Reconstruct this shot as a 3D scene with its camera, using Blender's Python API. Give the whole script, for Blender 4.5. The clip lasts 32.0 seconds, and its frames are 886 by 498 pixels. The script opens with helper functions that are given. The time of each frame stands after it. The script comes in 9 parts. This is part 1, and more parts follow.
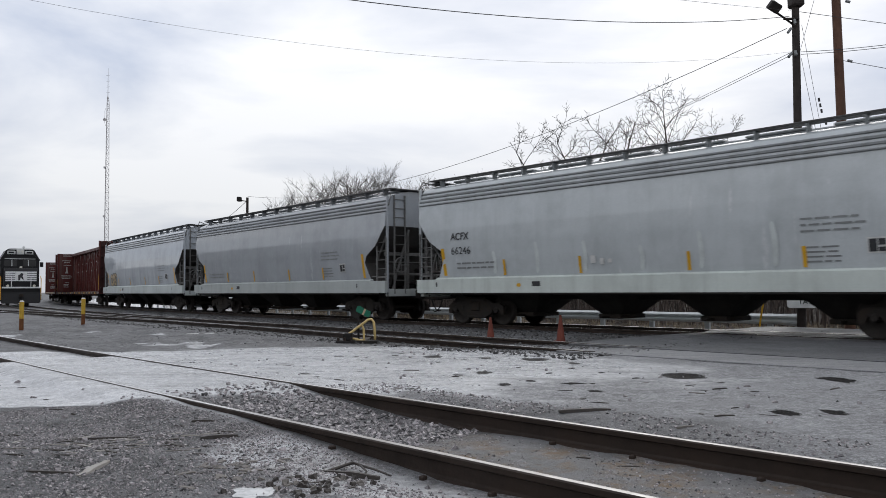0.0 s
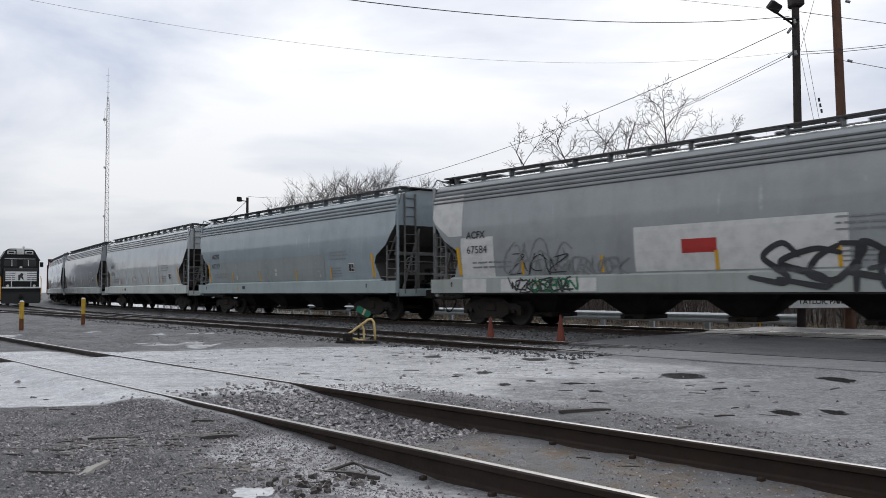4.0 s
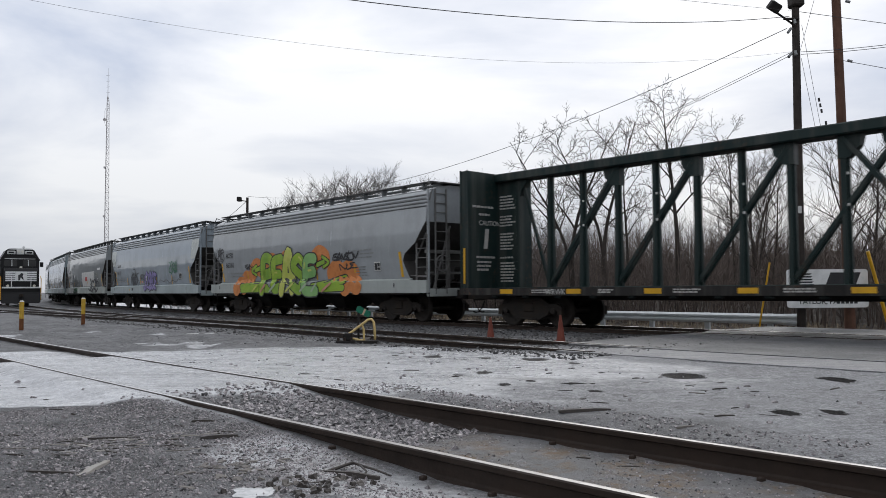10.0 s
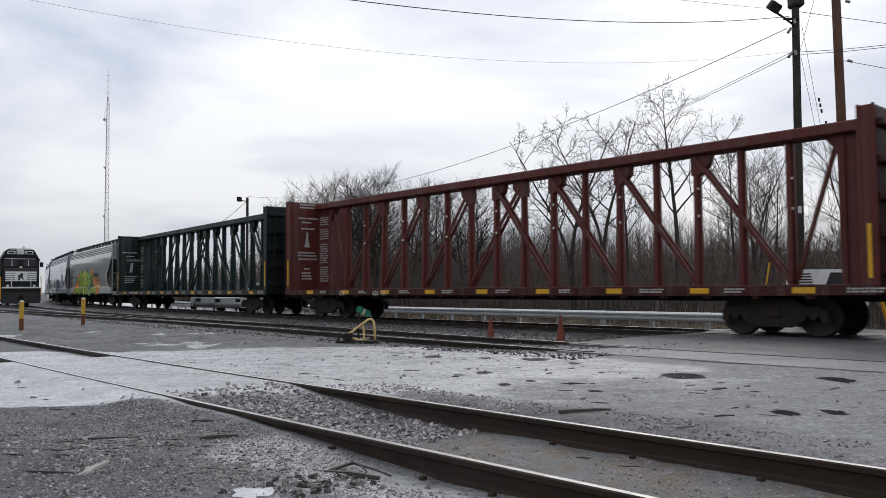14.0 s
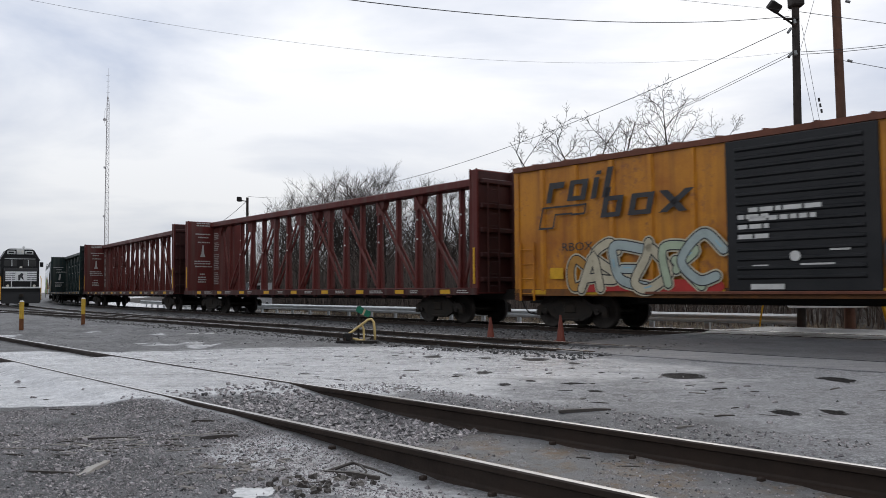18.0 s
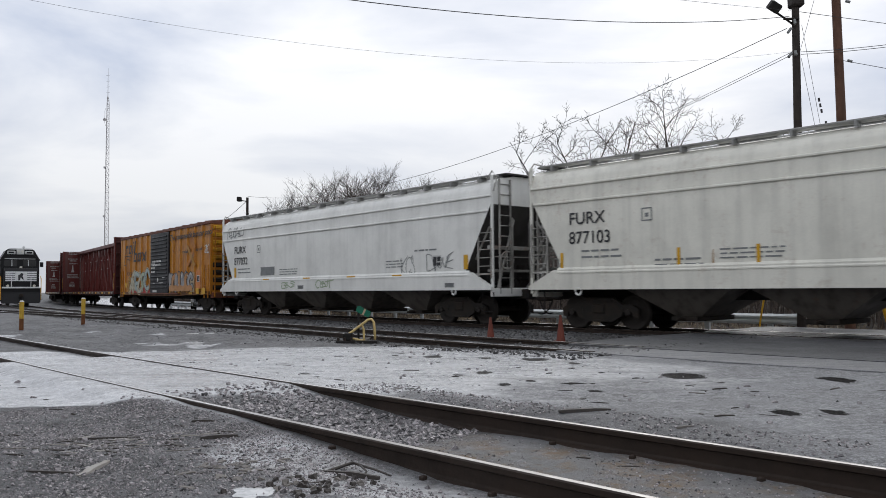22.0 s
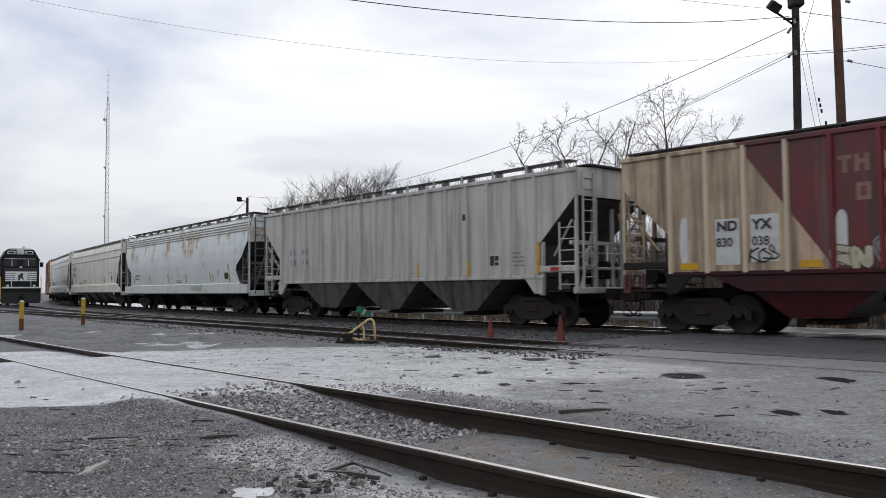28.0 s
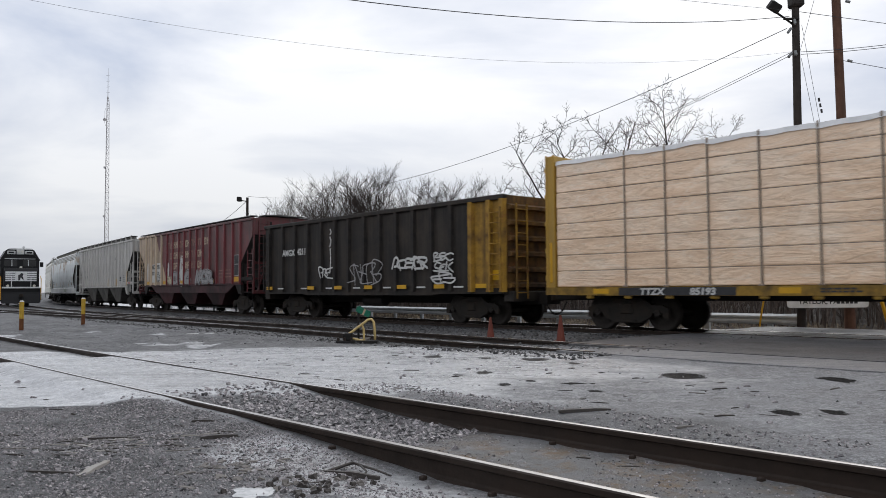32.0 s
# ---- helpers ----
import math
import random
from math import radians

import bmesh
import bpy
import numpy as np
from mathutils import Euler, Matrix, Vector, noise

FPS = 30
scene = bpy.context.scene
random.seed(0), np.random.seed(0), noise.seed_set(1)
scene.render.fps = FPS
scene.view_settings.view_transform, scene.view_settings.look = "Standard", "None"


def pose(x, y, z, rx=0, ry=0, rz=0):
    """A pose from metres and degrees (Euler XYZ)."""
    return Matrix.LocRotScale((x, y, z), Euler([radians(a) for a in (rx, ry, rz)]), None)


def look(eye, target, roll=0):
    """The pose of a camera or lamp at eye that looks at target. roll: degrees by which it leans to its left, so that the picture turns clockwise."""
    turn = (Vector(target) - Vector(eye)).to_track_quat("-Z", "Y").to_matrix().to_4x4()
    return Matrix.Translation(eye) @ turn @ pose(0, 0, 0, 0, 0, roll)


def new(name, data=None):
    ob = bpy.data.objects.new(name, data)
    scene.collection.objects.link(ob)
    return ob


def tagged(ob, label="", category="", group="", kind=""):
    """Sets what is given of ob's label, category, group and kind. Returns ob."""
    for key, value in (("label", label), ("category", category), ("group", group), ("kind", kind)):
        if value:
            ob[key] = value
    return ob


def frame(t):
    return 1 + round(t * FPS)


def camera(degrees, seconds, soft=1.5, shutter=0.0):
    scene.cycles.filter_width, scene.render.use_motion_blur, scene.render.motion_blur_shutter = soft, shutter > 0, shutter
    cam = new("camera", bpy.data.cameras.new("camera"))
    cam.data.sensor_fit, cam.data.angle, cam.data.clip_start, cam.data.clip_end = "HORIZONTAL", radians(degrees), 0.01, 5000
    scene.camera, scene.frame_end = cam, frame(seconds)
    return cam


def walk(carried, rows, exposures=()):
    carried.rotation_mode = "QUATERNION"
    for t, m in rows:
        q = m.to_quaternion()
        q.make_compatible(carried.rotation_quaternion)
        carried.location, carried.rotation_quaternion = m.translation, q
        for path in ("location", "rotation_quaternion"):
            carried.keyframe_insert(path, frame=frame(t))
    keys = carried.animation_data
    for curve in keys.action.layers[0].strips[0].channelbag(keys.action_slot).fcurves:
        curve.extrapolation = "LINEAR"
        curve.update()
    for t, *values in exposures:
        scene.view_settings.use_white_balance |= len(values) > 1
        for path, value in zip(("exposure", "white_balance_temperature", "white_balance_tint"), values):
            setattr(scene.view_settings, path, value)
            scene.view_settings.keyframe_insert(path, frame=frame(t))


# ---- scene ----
from collections import defaultdict

# ---- camera: stands still on the yard, a little above waist height ----
cam = camera(58.6, 32.0, 0.8, 0.2)
EYE = look((0, 0, 1.089), (0, 100, 6.207), -0.407)
walk(cam, [(0.0, EYE), (32.0, EYE)], [(0.0, 0.0), (32.0, 0.0)])

# ---- world: overcast winter sky ----
SUN_EL, SUN_AZ = radians(32), radians(20)
world = bpy.data.worlds.new("overcast")
scene.world = world
world.use_nodes = True
wn, wl = world.node_tree.nodes, world.node_tree.links
wn.clear()


def wnode(kind, **kw):
    n = wn.new(kind)
    for k, v in kw.items():
        n.inputs[k].default_value = v
    return n


sky = wn.new("ShaderNodeTexSky")
sky.sky_type, sky.sun_disc = "NISHITA", False
sky.sun_elevation, sky.sun_rotation = SUN_EL, SUN_AZ
sky_dim = wn.new("ShaderNodeVectorMath")
sky_dim.operation = "SCALE"
sky_dim.inputs["Scale"].default_value = 0.1
wl.new(sky.outputs[0], sky_dim.inputs[0])
tc = wn.new("ShaderNodeTexCoord")
mp = wn.new("ShaderNodeMapping")
mp.inputs["Scale"].default_value = (1.0, 1.0, 3.2)
wl.new(tc.outputs["Generated"], mp.inputs[0])
cl = wnode("ShaderNodeTexNoise", Scale=2.1, Detail=7.0, Roughness=0.52, Distortion=0.35)
wl.new(mp.outputs[0], cl.inputs["Vector"])
ramp = wn.new("ShaderNodeValToRGB")
ramp.color_ramp.elements[0].position, ramp.color_ramp.elements[0].color = 0.32, (0.56, 0.62, 0.755, 1)
ramp.color_ramp.elements[1].position, ramp.color_ramp.elements[1].color = 0.60, (1.02, 1.03, 1.06, 1)
wl.new(cl.outputs["Fac"], ramp.inputs[0])
mixs = wn.new("ShaderNodeMix")
mixs.data_type = "RGBA"
mixs.inputs[0].default_value = 0.93
wl.new(sky_dim.outputs[0], mixs.inputs["A"])
# overcast skies darken towards the horizon
zsep = wn.new("ShaderNodeSeparateXYZ")
wl.new(tc.outputs["Generated"], zsep.inputs[0])
zfac = wn.new("ShaderNodeMapRange")
for key, v in (("From Min", 0.0), ("From Max", 0.27), ("To Min", 0.72), ("To Max", 1.05)):
    zfac.inputs[key].default_value = v
wl.new(zsep.outputs["Z"], zfac.inputs["Value"])
dim = wn.new("ShaderNodeVectorMath")
dim.operation = "SCALE"
wl.new(ramp.outputs[0], dim.inputs[0])
wl.new(zfac.outputs[0], dim.inputs["Scale"])
wl.new(dim.outputs[0], mixs.inputs["B"])
bg = wnode("ShaderNodeBackground", Strength=1.0)
wl.new(mixs.outputs["Result"], bg.inputs[0])
wo = wn.new("ShaderNodeOutputWorld")
wl.new(bg.outputs[0], wo.inputs[0])

sun = new("sun", bpy.data.lights.new("sun", "SUN"))
sun.data.energy, sun.data.angle, sun.data.color = 0.6, radians(40), (1.0, 0.97, 0.93)
sun.matrix_world = look((0, 0, 50), (-20 * math.sin(SUN_AZ), -20 * math.cos(SUN_AZ), 50 - 20 * math.tan(SUN_EL)))


# ---- materials ----
class Nodes:
    def __init__(self, name):
        self.m = bpy.data.materials.new(name)
        self.m.use_nodes = True
        self.t = self.m.node_tree
        self.p = self.t.nodes["Principled BSDF"]
        self.co = self.t.nodes.new("ShaderNodeTexCoord").outputs["Object"]

    def link(self, a, b):
        self.t.links.new(a, b)

    def noise(self, scale, detail=4.0, rough=0.6, stretch=None, offset=0.0):
        n = self.t.nodes.new("ShaderNodeTexNoise")
        n.inputs["Scale"].default_value, n.inputs["Detail"].default_value, n.inputs["Roughness"].default_value = scale, detail, rough
        src = self.co
        if stretch or offset:
            mpn = self.t.nodes.new("ShaderNodeMapping")
            mpn.inputs["Scale"].default_value = stretch or (1, 1, 1)
            mpn.inputs["Location"].default_value = (offset, offset * 0.7, offset * 1.3)
            self.link(src, mpn.inputs[0])
            src = mpn.outputs[0]
        self.link(src, n.inputs["Vector"])
        return n.outputs["Fac"]

    def ramp(self, fac, lo, hi, a=0.0, b=1.0):
        r = self.t.nodes.new("ShaderNodeMapRange")
        r.inputs["From Min"].default_value, r.inputs["From Max"].default_value = lo, hi
        r.inputs["To Min"].default_value, r.inputs["To Max"].default_value = a, b
        self.link(fac, r.inputs["Value"])
        return r.outputs[0]

    def math(self, op, a, b):
        n = self.t.nodes.new("ShaderNodeMath")
        n.operation = op
        for i, v in enumerate((a, b)):
            if isinstance(v, (int, float)):
                n.inputs[i].default_value = v
            else:
                self.link(v, n.inputs[i])
        return n.outputs[0]

    def mix(self, fac, a, b):
        n = self.t.nodes.new("ShaderNodeMix")
        n.data_type = "RGBA"
        for key, v in (("Factor", fac), ("A", a), ("B", b)):
            s = n.inputs[0] if key == "Factor" else n.inputs[key]
            if isinstance(v, (int, float)):
                s.default_value = v
            elif isinstance(v, tuple):
                s.default_value = (*v, 1)
            else:
                self.link(v, s)
        return n.outputs["Result"]

    def bump(self, h, strength, dist=0.01):
        b = self.t.nodes.new("ShaderNodeBump")
        b.inputs["Strength"].default_value, b.inputs["Distance"].default_value = strength, dist
        self.link(h, b.inputs["Height"])
        self.link(b.outputs[0], self.p.inputs["Normal"])

    def done(self, col, rough, metal=0.0, spec=0.5):
        for key, v in (("Base Color", col), ("Roughness", rough), ("Metallic", metal), ("Specular IOR Level", spec)):
            if isinstance(v, (int, float)):
                self.p.inputs[key].default_value = v
            elif isinstance(v, tuple):
                self.p.inputs[key].default_value = (*v, 1)
            else:
                self.link(v, self.p.inputs[key])
        return self.m


def surf(name, base, dark, amount=0.5, blotch=1.5, grain=30.0, rough=0.6, metal=0.0, spec=0.5, bump=0.15, dist=0.01, streak=0.0, streak_col=(0.05, 0.045, 0.04), rust=0.0, rand=0.0, rub=0.0):
    """A worn surface: base and dark tone in blotches, fine grain, rain streaks down the sides, rust spots."""
    n = Nodes(name)
    big = n.ramp(n.noise(blotch, 6, 0.65), 0.42, 0.68)
    fine = n.noise(grain, 3, 0.7)
    col = n.mix(n.math("MULTIPLY", big, amount), base, dark)
    col = n.mix(n.ramp(fine, 0.35, 0.75, 0.0, 0.22), col, dark)
    if streak:
        st = n.ramp(n.noise(2.2, 5, 0.6, (1.6, 1.6, 0.09), 3.1), 0.47, 0.72, 0.0, streak)
        col = n.mix(st, col, streak_col)
    if rub:
        lt = n.math("MULTIPLY", n.ramp(n.noise(3.4, 3, 0.5, (1.5, 1.5, 0.12), 11.0), 0.66, 0.72, 0.0, rub), n.ramp(n.noise(5.0, 4, 0.7, None, 4.0), 0.4, 0.6))
        col = n.mix(lt, col, tuple(min(0.75, c * 1.7) for c in base))
    if rust:
        ru = n.ramp(n.math("MULTIPLY", n.noise(0.9, 5, 0.7, (1, 1, 0.8), 7.7), n.noise(7.0, 4, 0.7, None, 1.7)), 0.30, 0.40, 0.0, rust)
        col = n.mix(ru, col, (0.23, 0.085, 0.03))
    if rand:
        oi = n.t.nodes.new("ShaderNodeObjectInfo")
        hs = n.t.nodes.new("ShaderNodeHueSaturation")
        n.link(n.ramp(oi.outputs["Random"], 0, 1, 1 - rand, 1 + rand), hs.inputs["Value"])
        n.link(col, hs.inputs["Color"])
        col = hs.outputs[0]
    if bump:
        n.bump(fine, bump, dist)
    return n.done(col, n.ramp(big, 0, 1, max(0.05, rough - 0.08), min(1, rough + 0.12)), metal, spec)


def plain(name, col, rough=0.5, metal=0.0):
    return surf(name, col, tuple(c * 0.55 for c in col), 0.45, 3.0, 60.0, rough, metal, 0.4, 0.05, 0.003)


M = {
    "black_steel": surf("black_steel", (0.016, 0.015, 0.015), (0.032, 0.026, 0.022), 0.7, 2.0, 25, 0.75, 0.0, 0.2, 0.25),
    "truck_steel": surf("truck_steel", (0.02, 0.018, 0.016), (0.045, 0.034, 0.026), 0.8, 3.0, 20, 0.8, 0.0, 0.2, 0.3),
    "wheel_steel": surf("wheel_steel", (0.035, 0.03, 0.026), (0.02, 0.016, 0.014), 0.6, 3.0, 25, 0.65, 0.1, 0.25, 0.2),
    "tread": surf("tread", (0.42, 0.41, 0.40), (0.2, 0.18, 0.16), 0.4, 6.0, 40, 0.32, 1.0, 0.5, 0.05),
    "rail_side": surf("rail_side", (0.034, 0.022, 0.016), (0.015, 0.011, 0.009), 0.6, 3.0, 30, 0.65, 0.0, 0.3, 0.3),
    "rail_top": surf("rail_top", (0.66, 0.65, 0.64), (0.45, 0.43, 0.41), 0.4, 2.0, 60, 0.3, 1.0, 0.5, 0.03),
    "rail_dull": surf("rail_dull", (0.48, 0.47, 0.46), (0.26, 0.24, 0.22), 0.6, 1.2, 50, 0.44, 1.0, 0.5, 0.05),
    "tie_wood": surf("tie_wood", (0.03, 0.026, 0.022), (0.014, 0.012, 0.011), 0.7, 2.0, 18, 0.75, 0, 0.25, 0.5, 0.02, rand=0.25),
    "white_dec": plain("white_decal", (0.62, 0.62, 0.60), 0.55),
    "grey_dec": plain("grey_decal", (0.22, 0.23, 0.23), 0.6),
    "dark_dec": plain("dark_decal", (0.035, 0.035, 0.038), 0.55),
    "tan_dec": plain("tan_decal", (0.46, 0.36, 0.23), 0.6),
    "yellow_dec": plain("yellow_decal", (0.66, 0.36, 0.015), 0.45),
    "red_dec": plain("red_decal", (0.42, 0.03, 0.025), 0.5),
    "orange_dec": plain("orange_decal", (0.62, 0.22, 0.06), 0.6),
    "lime_dec": surf("lime_decal", (0.30, 0.45, 0.03), (0.12, 0.28, 0.05), 0.7, 1.3, 40, 0.5, 0, 0.4, 0.02),
    "green_dec": plain("green_decal", (0.02, 0.16, 0.07), 0.6),
    "purple_dec": plain("purple_decal", (0.26, 0.22, 0.44), 0.6),
    "mint_dec": plain("mint_decal", (0.40, 0.48, 0.34), 0.6),
    "sky_dec": plain("pale_blue_decal", (0.28, 0.46, 0.54), 0.6),
    "pink_dec": plain("pink_decal", (0.55, 0.27, 0.19), 0.6),
    "galv": surf("galvanised", (0.60, 0.63, 0.64), (0.42, 0.44, 0.45), 0.5, 3.0, 25, 0.4, 0.3, 0.5, 0.05),
}


def car_paint(name, col, streak=0.35, rust=0.0, rough=0.42, dirt=(0.10, 0.095, 0.085), rub=0.0):
    return surf(name, col, tuple(c * 0.66 for c in col), 0.5, 0.8, 24, rough, 0.0, 0.5 if max(col) > 0.15 else 0.25, 0.04, 0.004, streak, dirt, rust, 0.0, rub)


# ---- mesh building ----
class Geo:
    """Collects the faces of one mesh."""

    def __init__(self):
        self.v, self.f, self.s = [], [], []

    def add(self, vs, fs, smooth=False):
        k = len(self.v)
        self.v += [tuple(p) for p in vs]
        self.f += [tuple(i + k for i in f) for f in fs]
        self.s += [smooth] * len(fs)
        return self

    def box(self, x0, x1, y0, y1, z0, z1, b=0.0, m=None):
        if b <= 0:
            vs = [(x, y, z) for x in (x0, x1) for y in (y0, y1) for z in (z0, z1)]
            fs = [(0, 1, 3, 2), (4, 6, 7, 5), (0, 4, 5, 1), (2, 3, 7, 6), (0, 2, 6, 4), (1, 5, 7, 3)]
        else:
            b = min(b, (x1 - x0) * 0.45, (y1 - y0) * 0.45, (z1 - z0) * 0.45)
            c, h = ((x0 + x1) / 2, (y0 + y1) / 2, (z0 + z1) / 2), ((x1 - x0) / 2, (y1 - y0) / 2, (z1 - z0) / 2)
            vs, ix = [], {}
            for sx in (-1, 1):
                for sy in (-1, 1):
                    for sz in (-1, 1):
                        sg = (sx, sy, sz)
                        for a in range(3):
                            ix[sg, a] = len(vs)
                            vs.append(tuple(c[i] + sg[i] * (h[i] if i == a else h[i] - b) for i in range(3)))
            fs = []
            for a in range(3):
                p, q = (a + 1) % 3, (a + 2) % 3
                for s1 in (-1, 1):
                    loop = []
                    for s2, s3 in ((-1, -1), (1, -1), (1, 1), (-1, 1)):
                        g = [0, 0, 0]
                        g[a], g[p], g[q] = s1, s2, s3
                        loop.append(ix[tuple(g), a])
                    fs.append(tuple(loop if s1 > 0 else loop[::-1]))
                for s2 in (-1, 1):
                    for s3 in (-1, 1):
                        g0, g1 = [0, 0, 0], [0, 0, 0]
                        g0[a], g1[a] = -1, 1
                        g0[p] = g1[p] = s2
                        g0[q] = g1[q] = s3
                        lp = [ix[tuple(g0), p], ix[tuple(g1), p], ix[tuple(g1), q], ix[tuple(g0), q]]
                        fs.append(tuple(lp if s2 * s3 > 0 else lp[::-1]))
            for sx in (-1, 1):
                for sy in (-1, 1):
                    for sz in (-1, 1):
                        t = [ix[(sx, sy, sz), a] for a in range(3)]
                        fs.append(tuple(t if sx * sy * sz > 0 else t[::-1]))
        if m is not None:
            vs = [m @ Vector(p) for p in vs]
        return self.add(vs, fs)

    def tube(self, pts, r, n=8, r2=None, caps=True):
        pts = [Vector(p) for p in pts]
        k = len(pts)
        rs = [r + ((r2 if r2 is not None else r) - r) * i / (k - 1) for i in range(k)]
        vs = []
        for i, p in enumerate(pts):
            d = (pts[min(i + 1, k - 1)] - pts[max(i - 1, 0)]).normalized()
            u = d.cross(Vector((0, 0, 1)) if abs(d.z) < 0.9 else Vector((1, 0, 0))).normalized()
            w = d.cross(u)
            vs += [p + rs[i] * (math.cos(6.28318 * j / n) * u + math.sin(6.28318 * j / n) * w) for j in range(n)]
        fs = [(i * n + j, i * n + (j + 1) % n, (i + 1) * n + (j + 1) % n, (i + 1) * n + j) for i in range(k - 1) for j in range(n)]
        self.add(vs, [f[::-1] for f in fs], n > 4)
        if caps:
            self.add(vs[:n], [tuple(range(n))])
            self.add(vs[-n:], [tuple(range(n))[::-1]])
        return self

    def prism(self, poly, axis, a, b):
        """A flat outline (two coordinates) drawn out along an axis from a to b."""
        n = len(poly)
        put = {"x": lambda c, p: (c, p[0], p[1]), "y": lambda c, p: (p[0], c, p[1]), "z": lambda c, p: (p[0], p[1], c)}[axis]
        vs = [put(a, p) for p in poly] + [put(b, p) for p in poly]
        fs = [tuple(range(n))[::-1], tuple(range(n, 2 * n))] + [(i, (i + 1) % n, n + (i + 1) % n, n + i) for i in range(n)]
        area = sum(poly[i][0] * poly[(i + 1) % n][1] - poly[(i + 1) % n][0] * poly[i][1] for i in range(n))
        if (area < 0) != (axis == "y") != (b < a):
            fs = [f[::-1] for f in fs]
        return self.add(vs, fs)

    def loft(self, rings, closed=True, cap=True, smooth=False):
        n = len(rings[0])
        vs = [p for r in rings for p in r]
        span = n if closed else n - 1
        fs = [(i * n + j, i * n + (j + 1) % n, (i + 1) * n + (j + 1) % n, (i + 1) * n + j) for i in range(len(rings) - 1) for j in range(span)]
        self.add(vs, fs, smooth)
        if cap:
            self.add(rings[0], [tuple(range(n))[::-1]])
            self.add(rings[-1], [tuple(range(n))])
        return self

    def lathe_y(self, prof, n=28, smooth=True):
        """Turns an outline of (radius, y) about the y axis."""
        k = len(prof)
        vs = [(r * math.cos(6.28318 * j / n), y, r * math.sin(6.28318 * j / n)) for j in range(n) for r, y in prof]
        fs = [(j * k + i, j * k + i + 1, ((j + 1) % n) * k + i + 1, ((j + 1) % n) * k + i) for j in range(n) for i in range(k - 1)]
        return self.add(vs, fs, smooth)

    def mesh(self, name, mat):
        me = bpy.data.meshes.new(name)
        me.from_pydata(self.v, [], self.f)
        me.polygons.foreach_set("use_smooth", self.s)
        me.materials.append(M[mat] if isinstance(mat, str) else mat)
        me.update()
        return me


def part(name, geo, mat, parent, label="", at=None, kind=""):
    """One mesh object under a thing or a part. geo: a Geo, or a mesh to share."""
    me = geo.mesh(name, mat) if isinstance(geo, Geo) else geo
    ob = new(name, me)
    ob.parent = parent
    if at is not None:
        ob.matrix_basis = at
    return tagged(ob, label, "", "", kind)


def thing(name, label, category, m=None, group="", kind="", geo=None, mat=None):
    ob = new(name, geo.mesh(name, mat) if geo else None)
    if m is not None:
        ob.matrix_basis = m
    return tagged(ob, label, category, group, kind)


def rounded(w, h, r, n=4):
    """A rounded rectangle about the origin."""
    out = []
    for cx, cy, a0 in ((w / 2 - r, h / 2 - r, 0), (-w / 2 + r, h / 2 - r, 90), (-w / 2 + r, -h / 2 + r, 180), (w / 2 - r, -h / 2 + r, 270)):
        out += [(cx + r * math.cos(radians(a0 + 90 * i / n)), cy + r * math.sin(radians(a0 + 90 * i / n))) for i in range(n + 1)]
    return out


# ---- the plan: tracks run side by side on one long curve ----
P0, HEAD, CURVE = Vector((11.269, 15.0)), 0.76344, 0.00287
S_IN, S_OUT = -45.0, 130.0
CENTRE = P0 + Vector((math.cos(HEAD), math.sin(HEAD))) / CURVE


def on_track(s, o=0.0):
    """A point s metres along the main track and o metres to its yard side, with the heading there."""
    sc = min(max(s, S_IN), S_OUT)
    h = HEAD - CURVE * sc
    p = CENTRE - Vector((math.cos(h), math.sin(h))) * (1 / CURVE + o)
    p += Vector((-math.sin(h), math.cos(h))) * (s - sc)
    return p.x, p.y, h


def track_so(x, y):
    dx, dy = x - CENTRE.x, y - CENTRE.y
    return (HEAD - math.atan2(-dy, -dx)) / CURVE, math.hypot(dx, dy) - 1 / CURVE


def siding_offset(s):
    """The middle track draws away from the main track towards the crossing."""
    return 5.35 + 1.25 / (1 + math.exp((s - 13.0) / 5.0))


def spur_offset(s):
    u = max(0.0, s - 16.0)
    return siding_offset(s) + 0.0027 * u * u


NEAR_OFF = 14.2

# ---- ground ----
def smooth01(a, b, x):
    t = min(1, max(0, (x - a) / (b - a)))
    return t * t * (3 - 2 * t)


